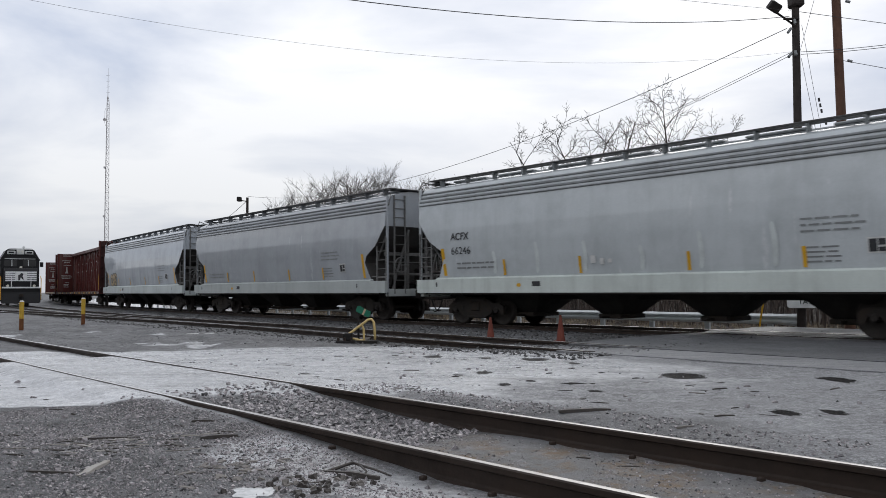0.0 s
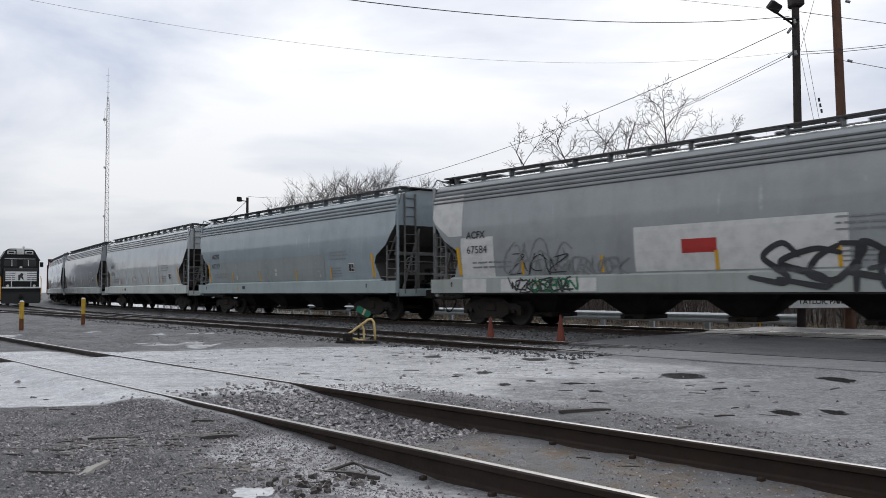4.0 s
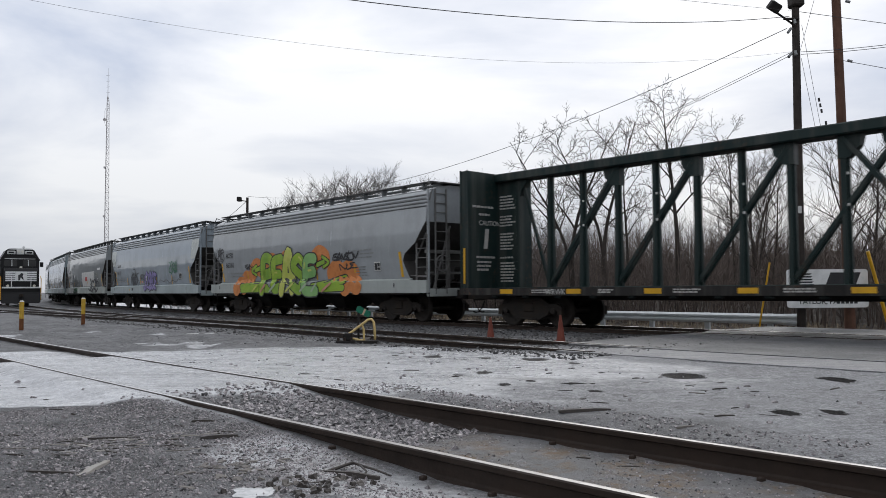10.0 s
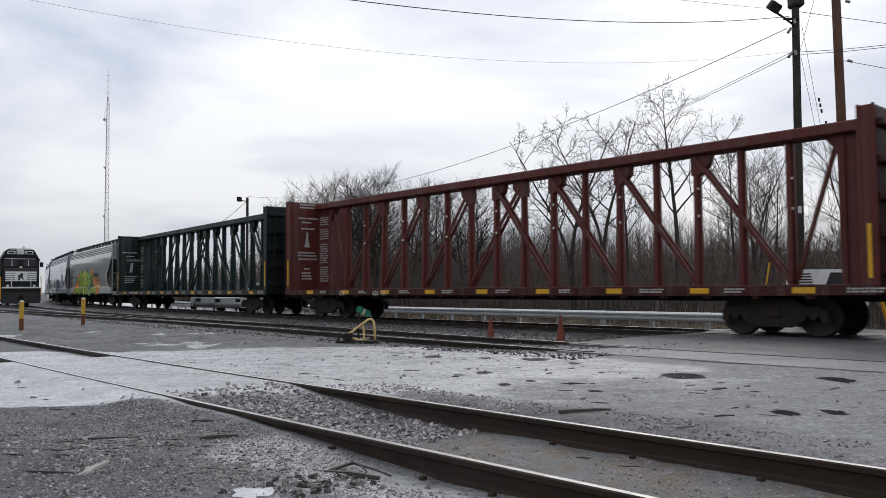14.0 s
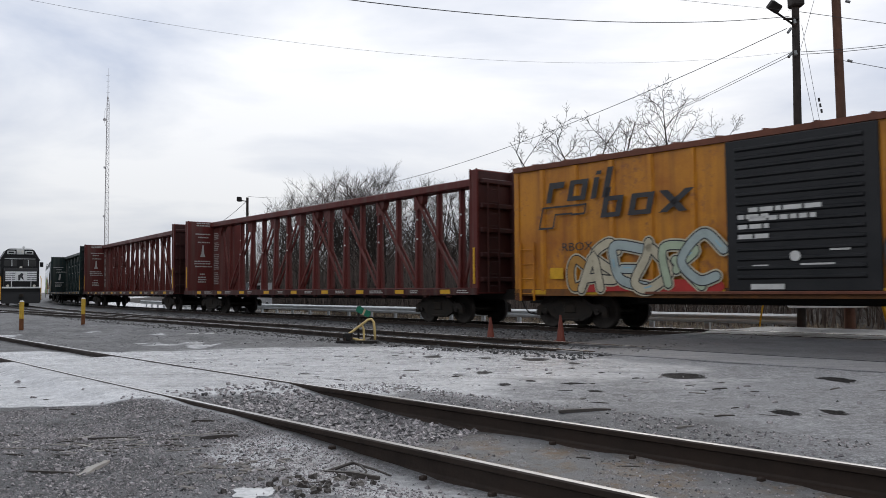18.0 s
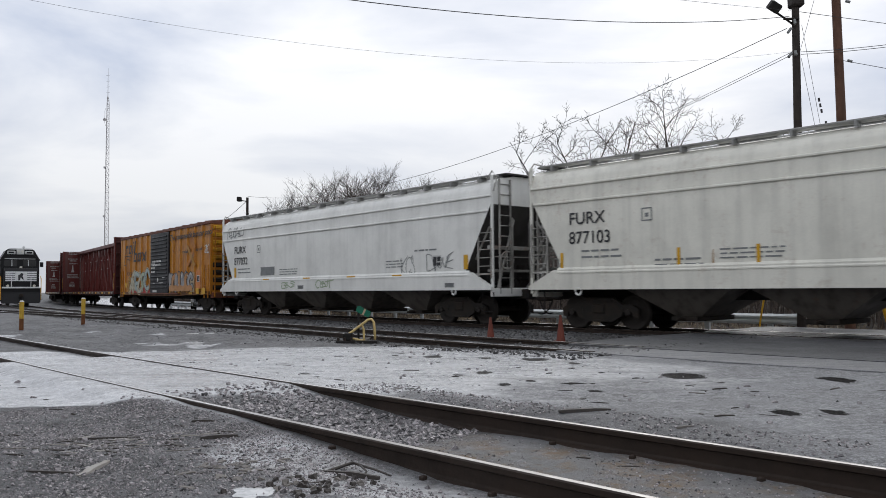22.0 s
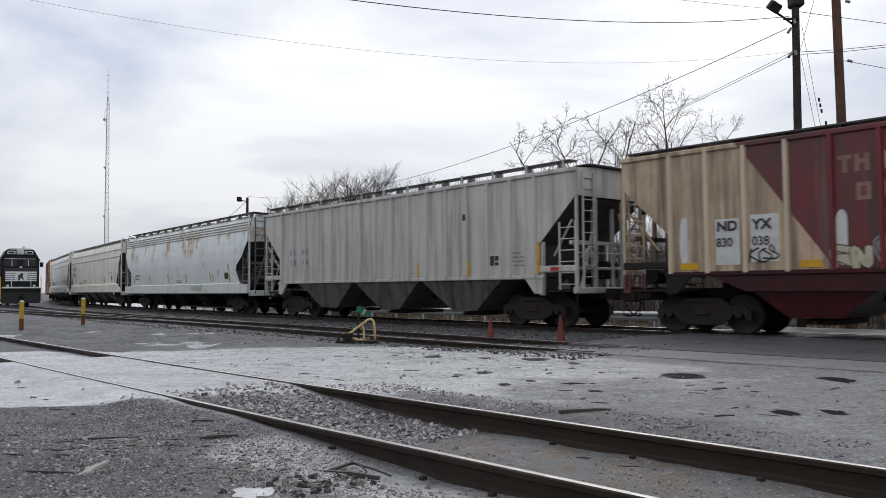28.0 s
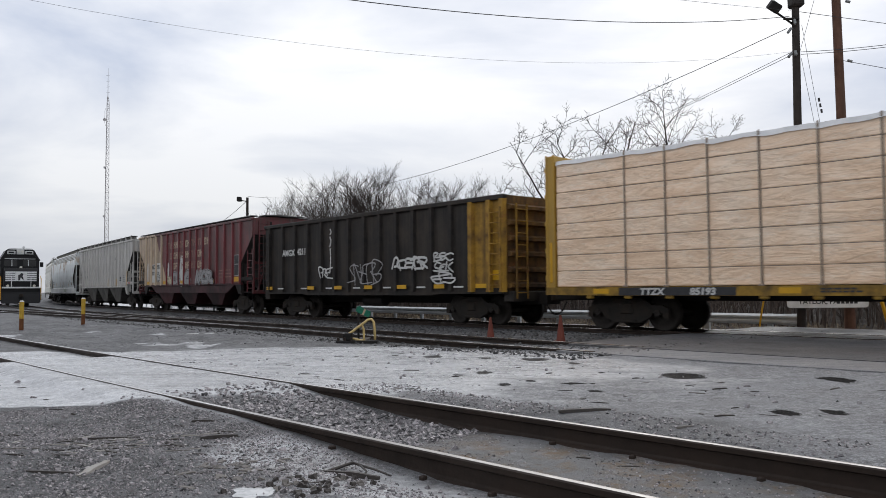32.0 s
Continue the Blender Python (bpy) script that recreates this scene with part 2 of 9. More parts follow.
def ground_z(x, y):
    s, o = track_so(x, y)
    r = math.hypot(x, y)
    z = -0.06
    n1 = noise.noise((x * 0.35, y * 0.35, 2.0))
    n2 = noise.noise((x * 1.3, y * 1.3, 5.0))
    n3 = noise.noise((x * 4.5, y * 4.5, 9.0))
    calm = 1 - 0.88 * smooth01(2.6, 4.0, s) * smooth01(0.5, -0.3, s - 8.7 - 0.6 * (o - 7.8)) * smooth01(7.6, 8.6, o) * smooth01(15.4, 14.9, o)
    z += 0.03 * n1 * smooth01(0, 9, 20 - r) * calm + (0.016 * n2 + 0.007 * n3) * calm
    paved = smooth01(8.5, 5.0, s) * smooth01(13.3, 11.5, o)
    z += paved * 0.02
    # a bank of gravel leans against the near rail beside the path
    if o > 14.9 and s < 5.2:
        z += 0.055 * smooth01(0.8, 3.6, s) * smooth01(1.75, 0.85, abs(o - NEAR_OFF))
    # level crossing path over the near rails, hollow beside them further on, ballast shoulders of the far tracks
    q = abs(o - NEAR_OFF)
    if q < 1.9:
        flush = smooth01(3.9, 4.7, s) * smooth01(11.0, 9.8, s) * smooth01(1.9 if o < NEAR_OFF else 1.35, 0.95, q)
        z += flush * ((0.021 if o > 14.2 else 0.016) - 0.003 * n2 - 0.002 * n3 - z)
        z -= 0.08 * (smooth01(3.9, 2.6, s) if o < 14.9 else smooth01(2.6, 0.2, s)) * smooth01(1.5, 1.0, q)
    if o < 8.2:
        bed = smooth01(8.2, 7.4, o) * (1 - smooth01(9.0, 5.5, s))
        z -= 0.06 * bed
    if o < -2.0:
        z -= 0.16 * smooth01(-2.0, -3.5, o)
    if o < -9:
        z += (0.05 * (-9 - o) + 0.0008 * (-9 - o) ** 2) * smooth01(-9, -16, o)
        z = min(z, 4.6 + 0.5 * n1)
    if o > 42:
        z += 0.3 * (o - 42) * smooth01(42, 60, o)
        z = min(z, 6.5 + 0.8 * n1)
    # trodden heaps of wet spoil beyond the near rails
    heap = smooth01(9.2, 11.0, s - 0.35 * (o - 8.0)) * smooth01(8.2, 9.0, o) * smooth01(13.4, 12.4, o) * smooth01(34, 28, s)
    z += heap * (0.085 * noise.noise((x * 0.8, y * 0.8, 12.0)) + 0.05 * noise.noise((x * 2.1, y * 2.1, 15.0)) + 0.02 * noise.noise((x * 5.5, y * 5.5, 16.0)))
    if o > 16.2 and s > 4:
        z += 0.03 * smooth01(16.2, 17.5, o)
    return z


def ground_sheet():
    ang = [radians(a) for a in np.concatenate([np.arange(-180, -50, 6.0), np.arange(-50, 50, 0.42), np.arange(50, 180, 6.0)])]
    rad, r = [], 1.2
    while r < 3000:
        rad.append(r)
        r *= 1.012 if r < 9 else 1.014 if r < 26 else 1.02 if r < 40 else 1.06 if r < 200 else 1.3
    vs, wet, grav, mud, brush, pot = [(0, 0, -0.06)], [0.0], [0.5], [0.0], [0.0], [0.0]
    # worn hollows in the crossing, each holding dark wet grit: place along and across, half sizes
    rp = random.Random(41)
    hollows = [(2.2, 9.2, 0.4, 0.16), (-1.2, 10.4, 0.35, 0.1), (-3.4, 9.6, 0.4, 0.13), (0.6, 8.4, 0.3, 0.1), (-2.2, 8.3, 0.4, 0.12), (5.0, 8.7, 0.3, 0.12), (6.6, 9.4, 0.3, 0.1)]
    hollows += [(rp.uniform(-6, 8), rp.uniform(8.1, 12.6), rp.uniform(0.08, 0.22), rp.uniform(0.03, 0.08)) for _ in range(22)]
    for r in rad:
        for a in ang:
            x, y = r * math.sin(a), r * math.cos(a)
            z = ground_z(x, y) if r < 260 else -0.3
            if r < 0.9:
                z = -0.06
            vs.append((x, y, z))
            s, o = track_so(x, y)
            n = noise.noise((x * 0.5, y * 0.5, 31.0)) + 0.6 * noise.noise((x * 1.7, y * 1.7, 41.0))
            far_edge = 8.7 + 0.6 * (o - 7.8)
            slurry = smooth01(7.4, 8.4, o + 0.3 * n) * smooth01(15.2, 14.95, o + 0.15 * n - 1.05 * max(0, s - 4.5)) * (0.1 * smooth01(-9.0, -2.0, s) + 0.9 * smooth01(0.5, 6.5, s + 0.9 * n)) * smooth01(far_edge + 0.8, far_edge - 0.3, s + 0.5 * n)
            bed = smooth01(0.85, 0.65, abs(o - NEAR_OFF)) * smooth01(4.9, 4.0, s + 0.5 * n)
            slurry *= 1 - 0.9 * max(bed, 0.8 * smooth01(0.6, 0.3, abs(o - 12.9 + 0.3 * n)) * smooth01(4.2, 3.2, s))
            road = smooth01(-3.6, -4.2, o) * smooth01(-8.4, -7.4, o) * smooth01(34, 42, s)
            pool = 0.8 * smooth01(0.35, 0.6, n) * smooth01(26, 20, s) * smooth01(9.0, 10.5, o) * smooth01(10, 13, s) * 0.8
            wet.append(min(1, max(slurry, pool, road, 0.0)))
            stony = max(smooth01(14.7, 14.95, o + 0.1 * n) * smooth01(0.2, 1.6, s + 0.5 * n), smooth01(8.3, 7.6, o + 0.15 * n) * smooth01(5.0, 7.5, s))
            stony = max(stony, 0.9 * smooth01(far_edge - 0.4, far_edge + 0.8, s + 0.5 * n), smooth01(1.0, 0.7, abs(o - NEAR_OFF)) * smooth01(0.8, 2.2, s + n * 0.5) * smooth01(5.6, 4.6, s))
            stony = max(stony, 0.8 * smooth01(0.75, 0.35, abs(o - 12.85 + 0.3 * n)) * smooth01(-1.5, 0.5, s) * smooth01(4.6, 3.4, s))
            silt = smooth01(14.95, 15.2, o) * smooth01(16.1, 15.5, o + 0.4 * n) * smooth01(2.5, 1.8, s + 0.3 * n) * smooth01(-1.0, 0.2, s)
            wet[-1] = max(wet[-1], 0.42 * silt)
            grav.append(stony * (1 - 0.85 * slurry) * (1 - 0.9 * silt))
            mud.append(max(smooth01(0.9, 0.5, abs(o - NEAR_OFF)) * smooth01(2.2, 0.9, s + 0.4 * n) * 0.9, smooth01(-3.0, -5.0, o), 0.5 * smooth01(0.5, 0.2, abs(o - 15.45)) * smooth01(2.3, 1.2, s)))
            k = 0.0
            if 7.5 < o < 13.2 and -8 < s < 10:
                for hs, ho, ha, hb in hollows:
                    # hollows lie along the way that vehicles take over the rails
                    dx, dy = s - hs, o - ho
                    k = max(k, smooth01(1.25, 0.55, math.hypot((dx * 0.72 - dy * 0.69) / ha, (dx * 0.69 + dy * 0.72) / (hb * 2)) + 0.5 * noise.noise((x * 3.0, y * 3.0, 51.0))))
            pot.append(k)
            brush.append(smooth01(-4.3, -5.6, o + 0.6 * n) * (1 - road))
    n = len(ang)
    fs = [(0, 1 + (j + 1) % n, 1 + j) for j in range(n)]
    fs += [(1 + i * n + j, 1 + i * n + (j + 1) % n, 1 + (i + 1) * n + (j + 1) % n, 1 + (i + 1) * n + j) for i in range(len(rad) - 1) for j in range(n)]
    me = bpy.data.meshes.new("ground")
    me.from_pydata(vs, [], [f[::-1] for f in fs])
    me.polygons.foreach_set("use_smooth", [True] * len(fs))
    for key, vals in (("wet", wet), ("gravel", grav), ("mud", mud), ("brush", brush), ("hollow", pot)):
        me.attributes.new(key, "FLOAT", "POINT").data.foreach_set("value", vals)
    g = Nodes("yard_ground")

    def attr(key):
        a = g.t.nodes.new("ShaderNodeAttribute")
        a.attribute_name = key
        return a.outputs["Fac"]

    grit, lump, big = g.noise(60, 5, 0.8), g.noise(9, 6, 0.75), g.noise(0.8, 6, 0.65)
    col = g.mix(g.ramp(grit, 0.42, 0.6), (0.15, 0.152, 0.16), (0.46, 0.463, 0.474))
    col = g.mix(g.ramp(lump, 0.52, 0.64, 0, 0.7), col, (0.05, 0.05, 0.053))
    col = g.mix(g.ramp(g.noise(24, 5, 0.75, (1, 1, 1), 6.0), 0.47, 0.56, 0, 0.7), col, (0.06, 0.06, 0.063))
    col = g.mix(g.ramp(big, 0.42, 0.66, 0, 0.4), col, (0.36, 0.366, 0.376))
    col = g.mix(g.ramp(g.noise(2.6, 7, 0.8, (1, 1, 1), 13.0), 0.6, 0.66, 0, 0.75), col, (0.04, 0.04, 0.042))
    pebble = g.noise(75, 5, 0.85)
    dk = g.mix(g.ramp(pebble, 0.42, 0.66), (0.024, 0.024, 0.025), (0.36, 0.36, 0.366))
    dk = g.mix(g.ramp(g.noise(6.5, 8, 0.85, (1, 1, 1), 9.0), 0.42, 0.6, 0.0, 0.55), dk, (0.025, 0.025, 0.026))
    dk = g.mix(g.ramp(g.noise(13, 8, 0.85, (1, 1, 1), 19.0), 0.52, 0.64, 0.0, 0.6), dk, (0.24, 0.24, 0.245))
    dk = g.mix(g.ramp(g.noise(160, 3, 0.8), 0.56, 0.7, 0, 0.85), dk, (0.38, 0.38, 0.385))
    dk = g.mix(g.ramp(lump, 0.5, 0.7, 0, 0.6), dk, (0.02, 0.02, 0.02))
    dk = g.mix(g.ramp(g.noise(3.2, 7, 0.75, (1, 1, 1), 17.0), 0.47, 0.66, 0, 0.75), dk, (0.016, 0.016, 0.0165))
    dk = g.mix(g.ramp(g.noise(1.0, 7, 0.75, (1, 1, 1), 43.0), 0.49, 0.6, 0, 0.65), dk, (0.026, 0.026, 0.027))
    grv = attr("gravel")
    col = g.mix(grv, col, dk)
    md = g.mix(g.ramp(g.noise(2.2, 6, 0.75), 0.46, 0.6), (0.15, 0.149, 0.147), (0.17, 0.105, 0.045))
    md = g.mix(g.ramp(grit, 0.5, 0.62, 0, 0.5), md, (0.04, 0.038, 0.036))
    md = g.mix(g.ramp(g.noise(5, 6, 0.8, (1, 1, 1), 21.0), 0.54, 0.62, 0, 0.7), md, (0.23, 0.23, 0.235))
    col = g.mix(attr("mud"), col, md)
    col = g.mix(attr("brush"), col, g.mix(g.ramp(g.noise(6, 5, 0.7), 0.4, 0.65), (0.035, 0.026, 0.021), (0.016, 0.013, 0.011)))
    flow = g.math("ADD", g.noise(0.9, 6, 0.7, (1, 1, 1), 4.0), g.ramp(g.noise(6, 5, 0.7, (1, 1, 1), 2.0), 0.3, 0.7, -0.13, 0.13))
    wisps = g.ramp(g.noise(5, 8, 0.8, (1, 1, 1), 23.0), 0.46, 0.64, 1.0, 0.5)
    wet_f = g.math("MULTIPLY", g.math("MULTIPLY", g.ramp(g.math("ADD", attr("wet"), g.math("MULTIPLY", g.math("SUBTRACT", flow, 0.5), 0.9)), 0.18, 0.6), g.math("MULTIPLY", g.ramp(attr("wet"), 0.02, 0.2), 1.0)), wisps)
    col = g.mix(g.math("MULTIPLY", wet_f, 0.9), col, g.mix(g.ramp(g.noise(14, 6, 0.85), 0.42, 0.56), (0.42, 0.427, 0.44), (0.72, 0.727, 0.74)))
    rut = g.noise(1.0, 7, 0.75, (0.5, 2.6, 1), 31.0)
    col = g.mix(g.math("MULTIPLY", g.ramp(rut, 0.5, 0.62, 0, 0.5), g.math("SUBTRACT", 1.0, grv)), col, (0.17, 0.172, 0.178))
    col = g.mix(g.math("MULTIPLY", g.ramp(g.noise(2.2, 8, 0.8, (0.6, 3.0, 1), 37.0), 0.55, 0.62, 0, 0.65), g.math("SUBTRACT", 1.0, grv)), col, (0.10, 0.10, 0.105))
    col = g.mix(g.math("MULTIPLY", g.ramp(g.noise(3.0, 8, 0.85, (0.7, 2.2, 1), 53.0), 0.49, 0.57, 0, 0.55), wet_f), col, (0.26, 0.263, 0.27))
    pit = g.ramp(g.math("ADD", attr("hollow"), g.ramp(g.noise(16, 6, 0.8, (1, 1, 1), 29.0), 0.3, 0.7, -0.55, 0.3)), 0.3, 0.5)
    col = g.mix(pit, col, g.mix(g.ramp(grit, 0.45, 0.6), (0.008, 0.008, 0.009), (0.05, 0.046, 0.042)))
    b = g.t.nodes.new("ShaderNodeBump")
    b.inputs["Distance"].default_value = 0.02
    g.link(g.math("SUBTRACT", 0.95, g.math("MULTIPLY", wet_f, 0.5)), b.inputs["Strength"])
    g.link(g.math("ADD", g.math("MULTIPLY", pebble, 0.6), lump), b.inputs["Height"])
    g.link(b.outputs[0], g.p.inputs["Normal"])
    rough = g.math("ADD", g.math("SUBTRACT", g.ramp(big, 0.35, 0.7, 0.5, 0.66), g.math("MULTIPLY", wet_f, 0.34)), g.math("MULTIPLY", pit, 0.3))
    spec = g.math("MULTIPLY", g.math("ADD", 0.28, g.math("MULTIPLY", wet_f, 0.3)), g.math("SUBTRACT", 1.0, g.math("MULTIPLY", g.math("MAXIMUM", pit, attr("brush")), 0.85)))
    me.materials.append(g.done(col, rough, 0.0, spec))
    ob = new("ground", me)
    tagged(ob, "wet grey yard ground of gravel, mud and cracked asphalt", "ground", "", "structure")


ground_sheet()


def stones(name, label, spots, size, mat, seed):
    """Loose stones, each with its own faces, scattered on the ground."""
    rnd = random.Random(seed)
    g = Geo()
    base = [(1, 0, 0), (0, 1, 0), (-1, 0, 0), (0, -1, 0), (0, 0, 1), (0, 0, -1)]
    fs = [(0, 1, 4), (1, 2, 4), (2, 3, 4), (3, 0, 4), (1, 0, 5), (2, 1, 5), (3, 2, 5), (0, 3, 5)]
    for x, y, z in spots:
        q = size * (0.45 + 1.1 * rnd.random() ** 2)
        rot = Euler((rnd.random() * 6, rnd.random() * 6, rnd.random() * 6)).to_matrix()
        sc = (q * (0.7 + 0.6 * rnd.random()), q * (0.6 + 0.5 * rnd.random()), q * (0.45 + 0.4 * rnd.random()))
        vs = []
        for b in base:
            p = rot @ Vector((b[0] * sc[0], b[1] * sc[1], b[2] * sc[2])) * (0.8 + 0.4 * rnd.random())
            vs.append((x + p.x, y + p.y, z + p.z * 0.75 + q * 0.12))
        g.add(vs, fs)
    thing(name, label, "gravel", kind="stuff", geo=g, mat=mat)


def island_mat(name, a, b, rough):
    n = Nodes(name)
    geo = n.t.nodes.new("ShaderNodeNewGeometry")
    col = n.mix(n.ramp(geo.outputs["Random Per Island"], 0, 1), a, b)
    col = n.mix(n.ramp(n.noise(40, 3), 0.4, 0.7, 0, 0.4), col, tuple(c * 0.5 for c in a))
    return n.done(col, rough, 0, 0.5)


M["stone"] = island_mat("wet_stone", (0.035, 0.035, 0.036), (0.46, 0.42, 0.425), 0.38)
M["ballast"] = island_mat("dark_ballast", (0.018, 0.017, 0.017), (0.09, 0.088, 0.086), 0.55)
M["yard_stone"] = island_mat("yard_stone", (0.05, 0.05, 0.052), (0.3, 0.3, 0.305), 0.45)
rs = random.Random(5)


def scatter(count, s0, s1, o0, o1, keep=None, dens=1.0):
    out = []
    while len(out) < count:
        s = s0 + (s1 - s0) * rs.random() ** dens
        o = o0 + (o1 - o0) * rs.random()
        if keep and not keep(s, o):
            continue
        x, y, _ = on_track(s, o)
        out.append((x, y, ground_z(x, y)))
    return out


clumpy = lambda s, o: o > 15.05 + 1.0 * max(0, s - 4.4) and noise.noise((s * 0.9, o * 0.9, 3.0)) + 0.7 * rs.random() > 0.15
stones("gravel_between_rails", "loose grey ballast stones between the near rails", scatter(3000, 1.6, 5.2, 13.55, 14.85, lambda s, o: s < 3.6 + 1.4 * rs.random()), 0.026, "stone", 1)
stones("foreground_gravel", "dark wet gravel scattered over the ground", scatter(42000, -0.5, 5.2, 15.05, 18.3, clumpy, 0.8), 0.0095, "stone", 2)
stones("foreground_rubble", "larger wet stones and chunks strewn over the gravel", scatter(1500, -0.5, 5.0, 15.1, 18.0, lambda s, o: noise.noise((s * 1.1, o * 1.1, 13.0)) + 0.7 * rs.random() > 0.3, 0.9), 0.02, "stone", 12)
stones("yard_gravel", "coarse loose gravel scattered on the yard", scatter(6000, -4, 30.0, 8.3, 13.3, lambda s, o: noise.noise((s * 0.7, o * 0.7, 8.0)) + 0.5 * rs.random() > (0.3 if s < 9.5 else 0.0) and (s > 10.5 + 0.6 * (o - 8) or rs.random() < 0.1)), 0.015, "yard_stone", 3)
stones("rail_pit_gravel", "small wet stones between the near rails", scatter(3200, -2.6, 2.2, 13.58, 14.85, lambda s, o: noise.noise((s * 1.4, o * 1.4, 28.0)) + 0.6 * rs.random() > 0.15), 0.009, "stone", 7)
stones("rail_side_gravel", "coarse loose gravel beside the near rail", scatter(2600, -1.0, 4.4, 12.3, 13.35, lambda s, o: noise.noise((s * 1.2, o * 1.2, 18.0)) + 0.6 * rs.random() > 0.2), 0.016, "stone", 6)
stones("ballast_bed", "dark crushed stone ballast of the far tracks", scatter(15000, 4.5, 48.0, -3.0, 8.4, None, 1.5), 0.036, "ballast", 4)


def puddle():
    """Shallow milky water in the foreground gravel."""
    n = Nodes("puddle_water")
    mat = n.done(n.mix(n.ramp(n.noise(12, 4), 0.4, 0.6), (0.34, 0.35, 0.36), (0.5, 0.51, 0.52)), 0.06, 0, 0.6)
    cx, cy = -1.07, 4.5
    g = Geo()
    ring = []
    for i in range(40):
        a = 6.28318 * i / 40
        k = 1 + 0.55 * noise.noise((math.cos(a) * 1.6, math.sin(a) * 1.6, 7.0)) + 0.2 * noise.noise((math.cos(a) * 5, math.sin(a) * 5, 2.0))
        ring.append((cx + 0.11 * k * math.cos(a), cy + 0.13 * k * math.sin(a), ground_z(cx, cy) + 0.013))
    low = [(p[0], p[1], p[2] - 0.05) for p in ring]
    g.loft([low, ring])
    thing("puddle", "shallow milky puddle in the gravel", "puddle", None, "", "structure", g, mat)


puddle()


# ---- tracks ----
RAIL = [(-0.075, 0.0), (0.075, 0.0), (0.075, 0.012), (0.014, 0.03), (0.009, 0.05), (0.009, 0.135), (0.036, 0.146), (0.037, 0.178), (0.028, 0.186), (-0.028, 0.186), (-0.037, 0.178), (-0.036, 0.146), (-0.009, 0.135), (-0.009, 0.05), (-0.014, 0.03), (-0.075, 0.012)]
TIE = Geo().box(-0.11, 0.11, -1.3, 1.3, -0.17, 0.0, 0.015).mesh("tie", "tie_wood")
PLATE = Geo().box(-0.09, 0.09, -0.17, 0.17, 0.0, 0.02, 0.004).mesh("tie_plate", "rail_side")
CLIP = Geo().box(-0.025, 0.025, -0.02, 0.02, 0.0, 0.05, 0.006).mesh("spike", "rail_side")


def railway(name, label, off, s0, s1, top, ties=None, step=0.53, plates=(), shine="rail_top", shine_w=1.0, dull_to=None):
    tr = thing(name, label, "railway track", kind="structure")
    for side in (-0.7525, 0.7525):
        n = max(2, int((s1 - s0) / 0.8))
        rings, strip = [], []
        for i in range(n + 1):
            s = s0 + (s1 - s0) * i / n
            x, y, h = on_track(s, off(s) + side)
            nx, ny = -math.cos(h), -math.sin(h)
            rings.append([(x + nx * a, y + ny * a, top - 0.186 + b) for a, b in RAIL])
            strip.append([(x + nx * a * shine_w, y + ny * a * shine_w, top + b) for a, b in ((-0.031, -0.002), (-0.022, 0.001), (-0.01, 0.0025), (0.01, 0.0025), (0.022, 0.001), (0.031, -0.002))])
        rl = part("rail", Geo().loft(rings), "rail_side", tr)
        # dull metal first; brighter beyond, with the sky's grazing glint put into the colour
        cut = n if dull_to is None else round((dull_to - s0) / (s1 - s0) * n)
        for rows, mt in ((strip[:cut + 1], shine), (strip[cut:], "rail_top")):
            if len(rows) > 1:
                part("running_surface", Geo().loft([r[::-1] for r in rows], False, False, True), mt, rl, "polished steel rail top" if mt == "rail_top" else "dull steel rail top")
    if ties:
        s = ties[0]
        while s < ties[1]:
            x, y, h = on_track(s + rs.uniform(-0.04, 0.04), off(s))
            t = part("tie", TIE, None, tr, "", pose(x, y, top - 0.186 - 0.02 + rs.uniform(-0.015, 0.0), 0, 0, math.degrees(h) + 90 + rs.uniform(-1.5, 1.5)))
            if plates and plates[0] < s < plates[1]:
                for q in (-0.7525, 0.7525):
                    part("tie_plate", PLATE, None, t, "", pose(0, q, 0))
            s += step
    return tr


railway("railway_track_1", "near curved rails half sunk in wet gravel", lambda s: NEAR_OFF, -8.0, 34.0, 0.03, (-3.0, 3.2), 0.55, (), "rail_dull", 0.95, 3.4)
railway("railway_track_2", "siding rails on dark ballast with timber ties", siding_offset, 5.0, 125.0, 0.0, (6.6, 60.0), 0.53, (6.6, 24.0))
railway("railway_track_3", "main line rails on dark wet ballast", lambda s: 0.0, -40.0, 210.0, 0.0, (6.0, 70.0))
railway("railway_track_4", "spur rails branching off the siding", spur_offset, 19.0, 60.0, -0.004, (24.0, 55.0))
# spikes beside the siding's near rail
SPIKES = thing("rail_anchors", "rusty steel anchors along the siding rail", "rail anchor", kind="structure")
for i in range(26):
    s = 7.3 + i * 0.53
    for q in (0.66, 0.86):
        x, y, h = on_track(s + rs.uniform(-0.05, 0.05), siding_offset(s) + q + 0.06)
        part("anchor", CLIP, None, SPIKES, "", pose(x, y, -0.19, 0, 0, math.degrees(h)))


for i in range(7):
    for q in (13.55, 15.05):
        x, y, h = on_track(-3.4 + i * 0.85 + rs.uniform(-0.25, 0.25), q)
        part("anchor", CLIP, None, SPIKES, "", pose(x, y, ground_z(x, y) - 0.026, 0, 0, math.degrees(h) + rs.uniform(-15, 15)))


